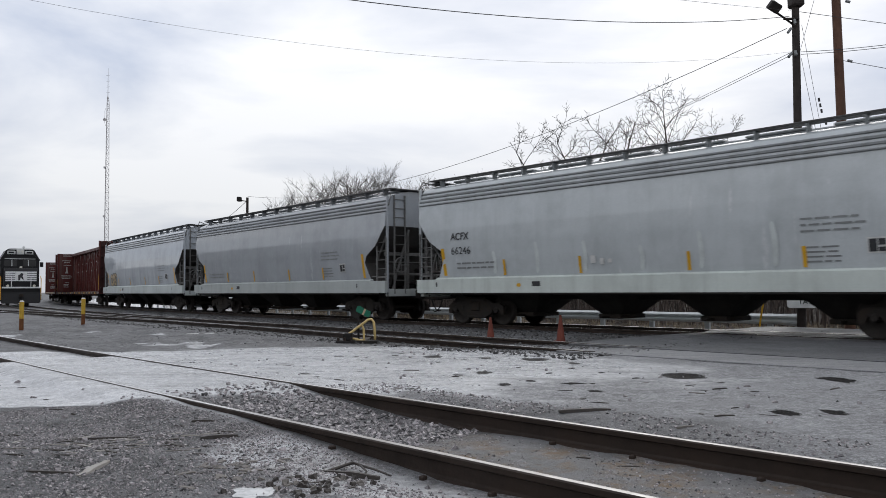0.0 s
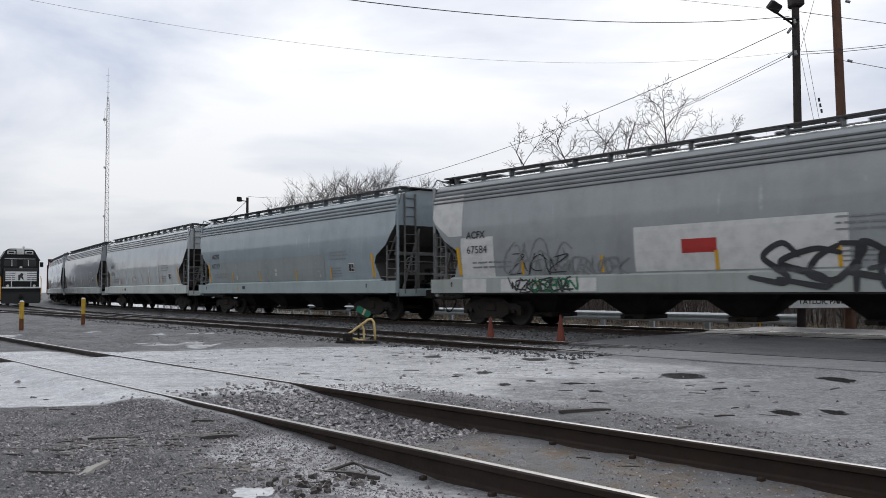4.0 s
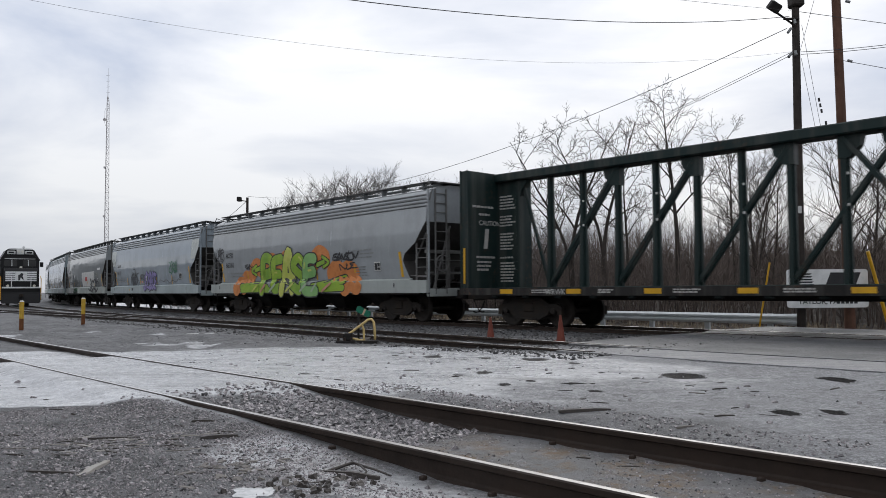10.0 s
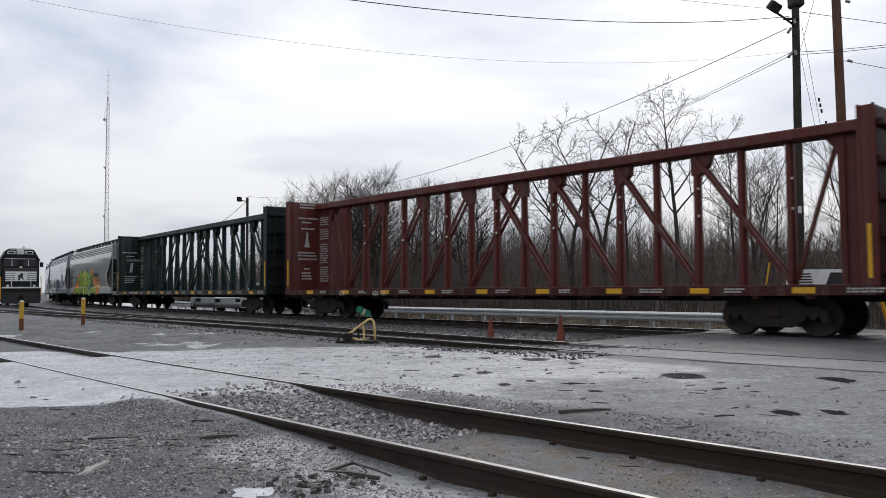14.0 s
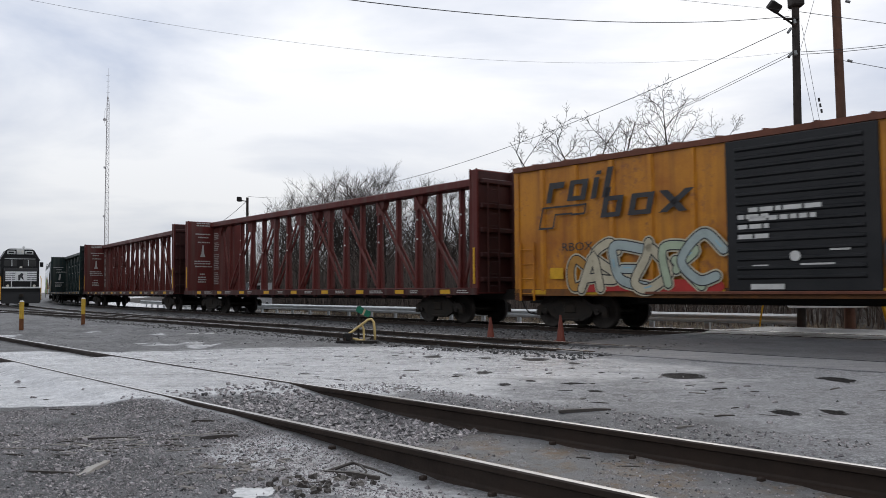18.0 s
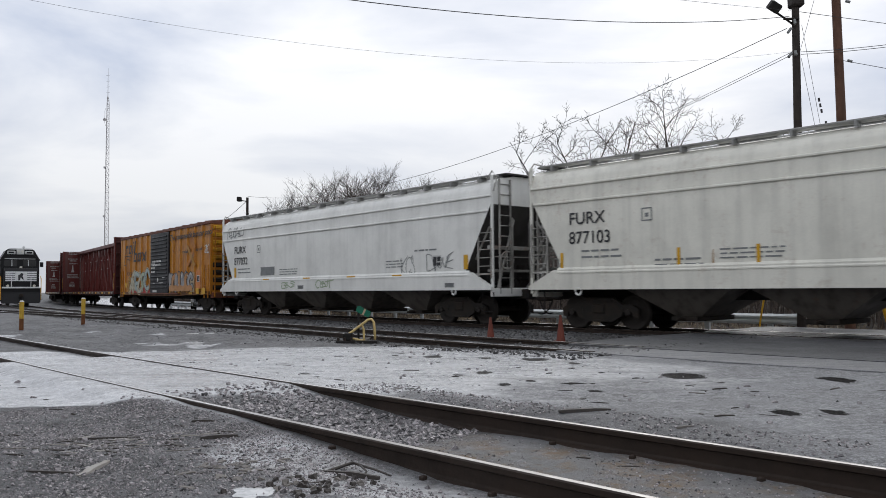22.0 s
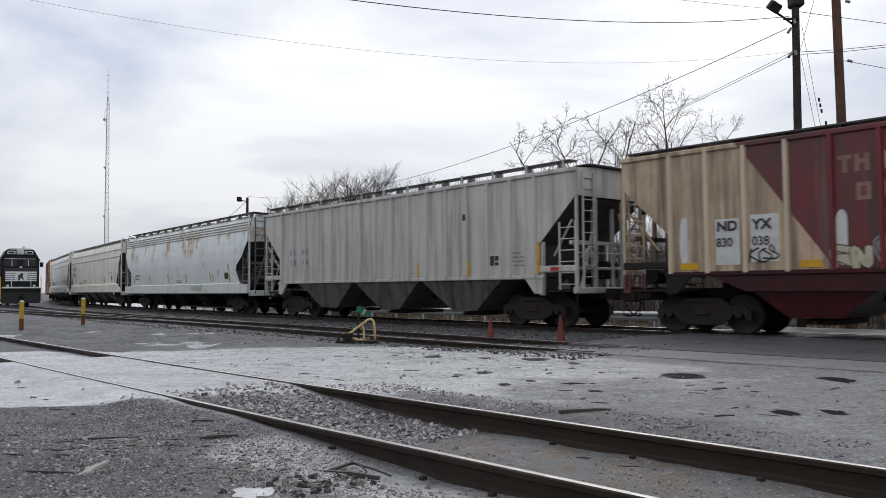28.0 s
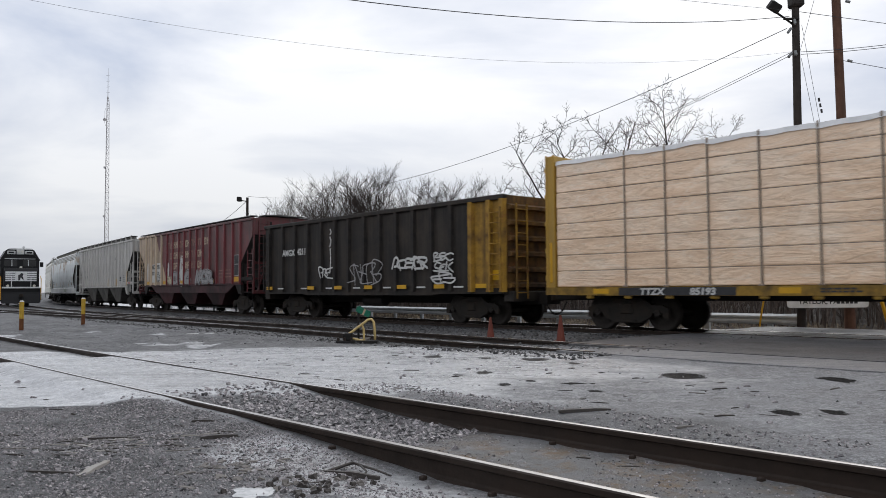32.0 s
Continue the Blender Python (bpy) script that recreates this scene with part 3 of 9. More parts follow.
# ---- the crossing: asphalt laid between and beside the far tracks ----
def apron():
    n = Nodes("crossing_asphalt")
    grit = n.noise(70, 4, 0.75)
    col = n.mix(n.ramp(grit, 0.35, 0.7), (0.07, 0.071, 0.075), (0.16, 0.162, 0.168))
    col = n.mix(n.ramp(n.noise(0.9, 5, 0.6), 0.5, 0.72, 0, 0.5), col, (0.045, 0.045, 0.048))
    col = n.mix(n.ramp(n.noise(16, 6, 0.8, None, 3.0), 0.46, 0.6, 0, 0.65), col, (0.035, 0.035, 0.038))
    col = n.mix(n.ramp(n.noise(3.5, 6, 0.8, None, 8.0), 0.56, 0.68, 0, 0.5), col, (0.22, 0.222, 0.23))
    n.bump(n.math("ADD", grit, n.noise(16, 6, 0.8, None, 3.0)), 0.6, 0.012)
    mat = n.done(col, n.ramp(n.noise(0.5, 5), 0.35, 0.65, 0.34, 0.55), 0, 0.4)
    n2 = Nodes("worn_crossing_asphalt")
    grit2 = n2.noise(60, 5, 0.8)
    c2 = n2.mix(n2.ramp(grit2, 0.42, 0.6), (0.12, 0.121, 0.126), (0.34, 0.342, 0.35))
    c2 = n2.mix(n2.ramp(n2.noise(1.0, 7, 0.75, (0.5, 2.6, 1), 31.0), 0.47, 0.62, 0, 0.6), c2, (0.10, 0.10, 0.105))
    c2 = n2.mix(n2.ramp(n2.noise(2.2, 8, 0.8, (0.6, 3.0, 1), 37.0), 0.55, 0.63, 0, 0.75), c2, (0.045, 0.045, 0.048))
    n2.bump(grit2, 0.6, 0.012)
    worn = n2.done(c2, n2.ramp(n2.noise(0.5, 5), 0.35, 0.65, 0.36, 0.55), 0, 0.4)
    ap = thing("crossing_pavement", "wet dark asphalt of the track crossing", "pavement", kind="structure")
    for o0, o1, z in ((5.90, 7.30, -0.016), (0.86, 5.80, -0.012), (-0.68, 0.68, -0.012), (-3.4, -0.86, -0.012)):
        g = Geo()
        rows = []
        for i in range(25):
            s = -30 + 35.2 * i / 24
            edge = s if i < 24 else 5.2
            row = []
            for k in range(5):
                o = o0 + (o1 - o0) * k / 4
                ss = edge + (0.9 * noise.noise((o * 0.9, 1.0, 1.0)) + (1.6 if o < 5.9 else 0.3) if i == 24 else 0)
                x, y, h = on_track(ss, o)
                row.append((x, y, z + 0.006 * noise.noise((x, y, 4.0))))
            rows.append(row)
        low = [[(p[0], p[1], p[2] - 0.2) for p in r] for r in rows]
        g.loft([r + w[::-1] for r, w in zip(rows, low)], True, True)
        g.f = [f[::-1] for f in g.f]
        part("asphalt_slab", g, worn if o0 > 5 else mat, ap)


apron()


# ---- rolling stock ----
def train_distance(t):
    """Metres that the train has gone since the start; it runs at about 9 m/s."""
    kt, kv = (0, 4, 8, 14, 20, 26, 32), (9.028, 9.078, 8.881, 8.75, 9.198, 9.342, 8.861)
    d = 0.0
    for a, b, u, w in zip(kt, kt[1:], kv, kv[1:]):
        if t <= a:
            break
        e = min(t, b)
        d += (e - a) * (u + (u + (w - u) * (e - a) / (b - a))) / 2
    return d


def make_truck_meshes():
    out = {}
    arch = [(-1.2, 0.33), (-1.2, 0.56), (-1.02, 0.66), (-0.72, 0.66), (-0.42, 0.84), (0.42, 0.84), (0.72, 0.66), (1.02, 0.66), (1.2, 0.56), (1.2, 0.33), (1.06, 0.33), (1.02, 0.47), (0.76, 0.47), (0.7, 0.36), (0.38, 0.2), (-0.38, 0.2), (-0.7, 0.36), (-0.76, 0.47), (-1.02, 0.47), (-1.06, 0.33)]
    win = lambda c: [(c - 0.1, 0.42), (c + 0.1, 0.42), (c + 0.08, 0.66), (c - 0.08, 0.66)]
    g = Geo().prism(arch, "y", -0.06, 0.06)
    g.box(-0.3, 0.3, 0.05, 0.09, 0.2, 0.27, 0.015)
    g.box(-0.42, 0.42, 0.055, 0.085, 0.72, 0.8, 0.012)
    for c in (-0.62, 0.62):
        g.prism([(c - 0.12, 0.42), (c + 0.12, 0.42), (c + 0.1, 0.58), (c - 0.1, 0.58)], "y", 0.055, 0.075)
    out["side_frame"] = g.mesh("side_frame", "truck_steel")
    out["bolster"] = Geo().box(-0.2, 0.2, -1.12, 1.12, 0.42, 0.68, 0.03).box(-0.28, 0.28, -0.35, 0.35, 0.62, 0.78, 0.03).box(-0.62, -0.54, -0.8, 0.8, 0.3, 0.42, 0.02).box(0.54, 0.62, -0.8, 0.8, 0.3, 0.42, 0.02).mesh("truck", "truck_steel")
    g = Geo()
    for cx in (-0.13, 0.0, 0.13):
        pts = [(cx + 0.05 * math.cos(a * 1.05), 0.05 * math.sin(a * 1.05), 0.25 + 0.0072 * a) for a in range(26)]
        g.tube(pts, 0.014, 5)
    out["spring"] = g.mesh("spring", "truck_steel")
    prof = [(0.0, -0.02), (0.09, -0.02), (0.11, 0.045), (0.17, 0.05), (0.33, 0.02), (0.39, 0.035), (0.43, 0.045), (0.457, 0.04), (0.463, -0.06), (0.485, -0.085), (0.455, -0.1), (0.4, -0.09), (0.38, -0.03), (0.17, -0.02), (0.1, -0.09), (0.0, -0.09)]
    g = Geo()
    for sgn in (-1, 1):
        k = len(g.v)
        g.lathe_y(prof, 32)
        g.v[k:] = [(x, sgn * (y + 0.75), z) for x, y, z in g.v[k:]]
        # bearing end cap with its three bolts
        g.tube([(0, sgn * 0.93, 0), (0, sgn * 1.1, 0)], 0.085, 14)
        for a in (0.5, 2.6, 4.7):
            g.tube([(0.05 * math.cos(a), sgn * 1.1, 0.05 * math.sin(a)), (0.05 * math.cos(a), sgn * 1.125, 0.05 * math.sin(a))], 0.016, 6)
        for a in range(3):
            th = a * 2.094
            g.box(0.2, 0.32, sgn * 0.775 - 0.004, sgn * 0.775 + 0.006, -0.03, 0.03, 0, Matrix.Rotation(th, 4, "Y"))
    g.tube([(0, -0.95, 0), (0, 0.95, 0)], 0.08, 12)
    out["wheelset"] = g.mesh("wheelset", "wheel_steel")
    out["tread"] = None
    out["coupler"] = Geo().box(-0.55, 0.12, -0.07, 0.07, 0.76, 0.92, 0.02).box(0.0, 0.28, -0.14, 0.1, 0.72, 0.98, 0.04).box(0.18, 0.32, -0.02, 0.14, 0.72, 0.98, 0.03).mesh("coupler", "truck_steel")
    hose = [(0.0, 0.3, 0.72), (0.12, 0.3, 0.5), (0.3, 0.27, 0.36), (0.5, 0.2, 0.33), (0.7, 0.1, 0.36)]
    out["hose"] = Geo().tube(hose, 0.022, 6).mesh("brake_hose", "black_steel")
    return out


TK = make_truck_meshes()
WHEELSETS = []
TRAIN = []


def running_gear(car, b, half):
    """Trucks with wheelsets, couplers, brake hoses and a centre sill."""
    for sx in (1, -1):
        tr = part("truck", TK["bolster"], None, car, "", pose(sx * b / 2, 0, 0))
        for sy in (1, -1):
            part("side_frame", TK["side_frame"], None, tr, "", pose(0, sy * 1.02, 0, 0, 0, 0 if sy > 0 else 180))
            part("spring", TK["spring"], None, tr, "", pose(0, sy * 1.02, 0))
        for wx in (0.89, -0.89):
            w = part("wheelset", TK["wheelset"], None, tr, "", pose(wx, 0, 0.457))
            WHEELSETS.append((w, wx))
        part("coupler", TK["coupler"], None, car, "", pose(sx * (half - 0.3), 0, 0, 0, 0, 0 if sx > 0 else 180))
        part("brake_hose", TK["hose"], None, car, "black rubber brake hose", pose(sx * (half - 0.7), 0, 0, 0, 0, 0 if sx > 0 else 180))


def car_thing(label, s_mid, b, name="freight_car", cat="rail car"):
    car = thing(name, label, cat, None, "cars of the freight train")
    TRAIN.append((car, s_mid, b))
    return car


def text_mesh(txt, height, mat, shear=0.0, wide=1.0, bold=0.0):
    cu = bpy.data.curves.new("lettering", "FONT")
    cu.body, cu.size, cu.shear, cu.offset = txt, height * 1.4, shear, bold
    ob = bpy.data.objects.new("lettering", cu)
    scene.collection.objects.link(ob)
    me = bpy.data.meshes.new_from_object(ob)
    bpy.data.objects.remove(ob)
    g = Geo()
    g.v = [(v.co.x * wide, v.co.y, 0.0) for v in me.vertices]
    g.f = [tuple(p.vertices) for p in me.polygons]
    g.s = [False] * len(g.f)
    return g


def on_side(g, x, z, width, lift=0.012, side=1):
    """Lays a flat drawing (right, up) on a car's side; width(z) is the half-width there."""
    h = Geo()
    h.v = [(x - side * a, side * (width(z + b) + lift), z + b) for a, b, _ in g.v]
    h.f, h.s = g.f, g.s
    return h


def letters(car, txt, x, z, height, mat, width, shear=0.0, wide=1.0, bold=0.0, label=""):
    g = on_side(text_mesh(txt, height, mat, shear, wide, bold), x, z, width, 0.02)
    return part("lettering", g, mat, car, label)


def flat(poly):
    return Geo().add([(a, b, 0) for a, b in poly], [tuple(range(len(poly)))])


def bars(rows):
    """Plain bars standing for small writing: rows of (right, up, length, height)."""
    g = Geo()
    for a, b, w, h in rows:
        k = max(1, math.ceil(h / 0.13))
        for i in range(k):
            b0, b1 = b + h * i / k, b + h * (i + 1) / k
            g.add([(a, b0, 0), (a + w, b0, 0), (a + w, b1, 0), (a, b1, 0)], [(0, 1, 2, 3)])
    return g


def small_print(seed, w, lines, pitch=0.1, h=0.045):
    r = random.Random(seed)
    out = []
    for i in range(lines):
        a = 0.0
        while a < w - 0.1:
            q = min(r.uniform(0.12, 0.4), w - a)
            out.append((a, -i * pitch, q, h))
            a += q + 0.05
    return bars(out)


def fine_print(seed, w, lines, pitch, h):
    """Lines of small writing of uneven length, set as plain bars in groups."""
    r = random.Random(seed)
    out = []
    for i in range(lines):
        full = w * r.uniform(0.75, 1.0)
        a = 0.0
        while a < full - 0.05:
            q = min(r.uniform(0.05, 0.16), full - a)
            out.append((a, -i * pitch, q, h * r.uniform(0.85, 1.0)))
            a += q + 0.022
    return bars(out)


def smooth_path(pts, step=0.06):
    """A curve through the points, cut into short pieces."""
    out = []
    for i in range(len(pts) - 1):
        p0, p1, p2, p3 = pts[max(0, i - 1)], pts[i], pts[i + 1], pts[min(len(pts) - 1, i + 2)]
        k = max(2, int(math.hypot(p2[0] - p1[0], p2[1] - p1[1]) / step))
        for j in range(k):
            t = j / k
            out.append(tuple(0.5 * (2 * p1[c] + (p2[c] - p0[c]) * t + (2 * p0[c] - 5 * p1[c] + 4 * p2[c] - p3[c]) * t * t + (3 * p1[c] - p0[c] - 3 * p2[c] + p3[c]) * t ** 3) for c in (0, 1)))
    return out + [pts[-1]]


def ribbon(path, w, taper=False):
    """A sprayed stroke of width w along a path, with round ends; four strips across."""
    rows = []
    n = len(path)
    ext = [path[0]] * 3 + list(path) + [path[-1]] * 3
    for k, (ax, ay) in enumerate(ext):
        j = min(max(k - 3, 0), n - 1)
        (qx, qy), (vx, vy) = path[max(0, j - 1)], path[min(n - 1, j + 1)]
        L = math.hypot(vx - qx, vy - qy) + 1e-6
        ux, uy = (vx - qx) / L, (vy - qy) / L
        c, f = 0.0, 1.0
        if k < 3:
            c, f = -(1.0, 0.8, 0.4)[k] * w / 2, (0.15, 0.6, 0.92)[k]
        elif k >= n + 3:
            c, f = (0.4, 0.8, 1.0)[k - n - 3] * w / 2, (0.92, 0.6, 0.15)[k - n - 3]
        if taper:
            f *= 0.55 + 0.45 * math.sin(math.pi * (0.12 + 0.8 * k / (n + 5)))
        rows.append([(ax + ux * c - uy * w / 2 * f * m, ay + uy * c + ux * w / 2 * f * m, 0) for m in (1, 0.5, 0, -0.5, -1)])
    return Geo().loft(rows, False, False)


GLYPHS = {
    "a": (((0.05, 0.0), (0.4, 1.0), (0.6, 1.0), (0.95, 0.0)), ((0.25, 0.36), (0.75, 0.36))),
    "b": (((0.15, 0.0), (0.15, 1.0), (0.75, 0.85), (0.5, 0.52)), ((0.2, 0.5), (0.85, 0.4), (0.75, 0.03), (0.15, 0.0))),
    "c": (((0.9, 0.8), (0.5, 1.0), (0.1, 0.6), (0.25, 0.05), (0.9, 0.15)),),
    "e": (((0.9, 0.95), (0.2, 0.9), (0.12, 0.5), (0.2, 0.08), (0.95, 0.05)), ((0.2, 0.5), (0.75, 0.52))),
    "k": (((0.15, 0.0), (0.2, 1.0)), ((0.9, 1.0), (0.3, 0.5), (0.95, 0.0))),
    "n": (((0.1, 0.0), (0.15, 0.95), (0.8, 0.1), (0.9, 1.0)),),
    "o": (((0.5, 1.0), (0.1, 0.75), (0.15, 0.15), (0.55, 0.0), (0.9, 0.3), (0.85, 0.85), (0.5, 1.0)),),
    "p": (((0.15, 0.0), (0.12, 0.95), (0.75, 0.95), (0.85, 0.6), (0.25, 0.45)),),
    "r": (((0.15, 0.0), (0.12, 0.95), (0.8, 0.9), (0.75, 0.55), (0.3, 0.48)), ((0.35, 0.48), (0.95, 0.0))),
    "s": (((0.9, 0.85), (0.45, 1.0), (0.15, 0.72), (0.8, 0.38), (0.65, 0.02), (0.08, 0.12))  ,),
    "t": (((0.05, 0.95), (0.95, 1.0)), ((0.5, 0.95), (0.45, 0.0))),
    "u": (((0.1, 1.0), (0.12, 0.25), (0.5, 0.0), (0.88, 0.25), (0.9, 1.0)),),
    "w": (((0.05, 1.0), (0.25, 0.05), (0.5, 0.7), (0.75, 0.05), (0.98, 1.0)),),
    "z": (((0.1, 0.95), (0.9, 0.9), (0.1, 0.1), (0.95, 0.05)),),
}


def glyph_paths(seq, w, h, seed, jit=0.06, fit=1.0):
    """Letter-like strokes set side by side in a box w by h, each cell a little tilted and shifted."""
    r = random.Random(seed)
    cw = w / len(seq)
    for i, ch in enumerate(seq):
        lean, base, tall = r.uniform(-0.12, 0.18), h * r.uniform(-0.04, 0.05), h * r.uniform(0.88, 1.03)
        yield i, [smooth_path([(cw * (i + 0.5 + fit * (a - 0.5 + r.uniform(-jit, jit)) + lean * (b - 0.5)), base + tall * (b + r.uniform(-jit, jit) * 0.6)) for a, b in st]) for st in GLYPHS[ch]]


def graffiti(car, x, z, w, h, seq, fills, outline, width, seed, fat=0.4, inner=None, halo=None, edge=0.05, lift=0.014, jit=0.13, fit=1.2):
    """A sprayed piece: fat round-ended strokes with dark outlines, one colour after another, bright flecks."""
    r = random.Random(seed)
    cw = w / len(seq)
    for i, paths in glyph_paths(seq, w, h, seed, jit, fit):
        base = lift + 0.004 * i
        for t, pth in enumerate(paths):
            tw = cw * fat * r.uniform(0.9, 1.1)
            if halo:
                part("spray_halo", on_side(ribbon(pth, tw + 4.5 * edge), x, z, width, base - 0.006 + 0.0003 * t), halo, car)
            part("spray_outline", on_side(ribbon(pth, tw + 2 * edge), x, z, width, base + 0.0004 * t), outline, car)
            part("spray_fill", on_side(ribbon(pth, tw), x, z, width, base + 0.0018 + 0.0004 * t), fills[i % len(fills)], car)
            if inner and len(pth) > 6:
                k = r.randrange(1, len(pth) - 4)
                part("spray_mark", on_side(ribbon([(a - tw * 0.12, b + tw * 0.18) for a, b in pth[k:k + 4]], tw * 0.2), x, z, width, base + 0.0034), inner, car)


def tag_scrawl(car, x, z, w, h, mat, width, seed, n=9, thick=0.035, seq=None):
    """A thin sprayed tag of quick letter-like strokes."""
    r = random.Random(seed)
    seq = seq or "".join(r.choice("aceknorsuwz") for _ in range(max(3, round(w / h * 1.6))))
    for i, paths in glyph_paths(seq, w, h, seed, 0.24, 1.7):
        for t, pth in enumerate(paths):
            part("spray_stroke", on_side(ribbon(pth, thick, True), x, z, width, 0.014 + 0.0006 * i + 0.0002 * t), mat, car)


def sill_skin(W):
    """The half-width that paint follows from the side sheet down over the sill."""
    return lambda z: max(W(z), interp(z, [1.4, 1.43, 1.5], [1.604, 1.6, 1.5]))


def ladder(car, x, y, z0, z1, span, mat, axis="x", n=5, r=0.018, name="ladder"):
    """Two stiles and rungs; axis: the way the rungs run."""
    g = Geo()
    e = (span, 0) if axis == "x" else (0, span)
    for k in (0, 1):
        px, py = x + e[0] * k, y + e[1] * k
        g.box(px - 0.025, px + 0.025, py - 0.025, py + 0.025, z0, z1, 0.006)
    for i in range(n):
        zz = z0 + (z1 - z0) * (i + 0.5) / n
        g.tube([(x, y, zz), (x + e[0], y + e[1], zz)], r, 6)
    return part(name, g, mat, car)


def side_ring(L, W, z, n):
    """A flat ring of a car body at one height, with n steps along each side."""
    pts = [(L - 2 * L * i / n, W, z) for i in range(n + 1)]
    return pts + [(-p[0], -p[1], p[2]) for p in pts]


def interp(x, xs, ys):
    return float(np.interp(x, xs, ys))


def covered_hopper(label, s_mid, half, mats, kind, bays, b, decals, walk_lift=0.12, bay_mat=None):
    """A covered hopper: kind 'round' has curved smooth sides, 'flat' has flat sides, 'ribbed' has outside ribs."""
    car = car_thing(label, s_mid, b, "covered_hopper", "hopper car")
    body, sill, roof = mats
    iron = "end_iron" if kind == "round" else "pale_iron" if kind == "flat" else body
    e = half  # end post to car centre
    if kind == "round":
        zs = [1.30, 1.45, 1.6, 1.8, 2.05, 2.3, 2.62, 2.72, 2.95, 3.12, 3.3, 3.55, 3.8, 4.0, 4.2, 4.32, 4.42, 4.5, 4.56]
        W = lambda z: interp(z, [1.3, 1.6, 2.0, 2.5, 3.0, 3.5, 3.9, 4.2, 4.35, 4.46, 4.56], [1.46, 1.52, 1.57, 1.6, 1.59, 1.55, 1.5, 1.42, 1.3, 1.05, 0.5])
        L = lambda z: e - 0.06 - interp(z, [1.3, 1.45, 2.05, 2.3, 2.62, 2.72, 3.3], [0.8, 0.92, 1.22, 1.1, 0.55, 0.46, 0.0])
    elif kind == "flat":
        zs = [1.1, 1.35, 1.6, 2.0, 2.5, 3.0, 3.5, 3.62, 3.9, 4.1, 4.25, 4.38, 4.46, 4.52]
        W = lambda z: interp(z, [1.1, 1.6, 3.0, 3.9, 4.1, 4.25, 4.38, 4.52], [1.5, 1.53, 1.53, 1.5, 1.46, 1.38, 1.2, 0.55])
        L = lambda z: e - 0.05 - interp(z, [1.1, 1.58, 3.62], [1.45, 1.15, 0.0])
    else:
        zs = [1.42, 1.7, 2.3, 2.34, 2.6, 3.0, 3.5, 3.6, 4.0, 4.3, 4.36, 4.42]
        W = lambda z: interp(z, [1.4, 4.3, 4.36, 4.42], [1.49, 1.49, 1.3, 0.6])
        L = lambda z: e - 0.05 - interp(z, [1.4, 2.3, 2.34, 3.5, 3.55], [1.3, 1.3, 1.28, 0.06, 0.0])
    n = 120 if kind == "round" else 80 if kind == "flat" else 24
    zf = [a + (b - a) * k / 3 for a, b in zip(zs, zs[1:]) for k in range(3)] + [zs[-1]] if kind != "ribbed" else zs

    def slack(x, z):
        """Sheet steel pulled in a little at the inner partitions and wavy between them."""
        if kind == "ribbed":
            return 0.0
        d = 0.0035 * noise.noise((x * 0.8, z * 0.9, s_mid)) + 0.0015 * noise.noise((x * 2.6, z * 1.4, s_mid + 7))
        if kind == "round":
            q = (x + 0.35) / 1.62
            q = (q - round(q)) * 1.62
            d -= 0.016 * math.exp(-(q / 0.16) ** 2) * min(1, max(0, (2.75 - z) / 0.7)) * min(1, max(0, (z - 1.45) / 0.2))
        return min(d, 0.004)

    g = Geo()
    for sy in (1, -1):
        g.loft([[(sy * (L(z) - 2 * L(z) * i / n), sy * (W(z) + slack(sy * (L(z) - 2 * L(z) * i / n), z)), z) for i in range(n + 1)] for z in zf], False, False, kind != "ribbed")
    ztop_end = {"round": 3.3, "flat": 3.62, "ribbed": 3.55}[kind]
    for sx in (1, -1):
        g.loft([[(sx * L(z), -sx * W(z), z), (sx * L(z), sx * W(z), z)] for z in zs if z >= ztop_end - 0.01], False, False)
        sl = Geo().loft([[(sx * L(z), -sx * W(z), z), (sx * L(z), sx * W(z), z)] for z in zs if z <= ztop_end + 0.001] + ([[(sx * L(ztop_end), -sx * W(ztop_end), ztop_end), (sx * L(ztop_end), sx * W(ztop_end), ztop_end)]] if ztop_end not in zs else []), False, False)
        part("slope_sheet", sl, "slope_steel", car, "dark grimy end slope sheet with shade in its colour")
    top = zs[-1]
    g.add([(L(top), -W(top), top), (L(top), W(top), top), (-L(top), W(top), top), (-L(top), -W(top), top)], [(0, 1, 2, 3)])
    part("hopper_body", g, body, car)
    # side sills, end sills and platforms
    g = Geo()
    z0, z1 = {"round": (0.98, 1.40), "flat": (1.06, 1.60), "ribbed": (1.12, 1.44)}[kind]
    ends = {"round": 0.0, "flat": 0.9, "ribbed": 1.2}[kind]
    for sy in (1, -1):
        y = {"round": 1.6, "flat": 1.585, "ribbed": 1.52}[kind]
        poly = [(e, z0), (e, z0 + 0.1 if ends else z1), (e - ends, z1), (-e + ends, z1), (-e, z0 + 0.1 if ends else z1), (-e, z0)]
        gs = Geo().prism(poly, "y", sy * y, sy * (y - 0.12)) if kind != "ribbed" else Geo().box(-e + 1.2, e - 1.2, min(sy * y, sy * (y - 0.1)), max(sy * y, sy * (y - 0.1)), 1.36, 1.46, 0.015)
        part("side_sill", gs, sill, car)
        if kind == "flat":
            part("sill_cap", Geo().prism([(sy * 1.6, 1.5), (sy * 1.6, 1.53), (sy * 1.535, 1.66), (sy * 1.5, 1.6)], "x", -e + 1.0, e - 1.0), sill, car)
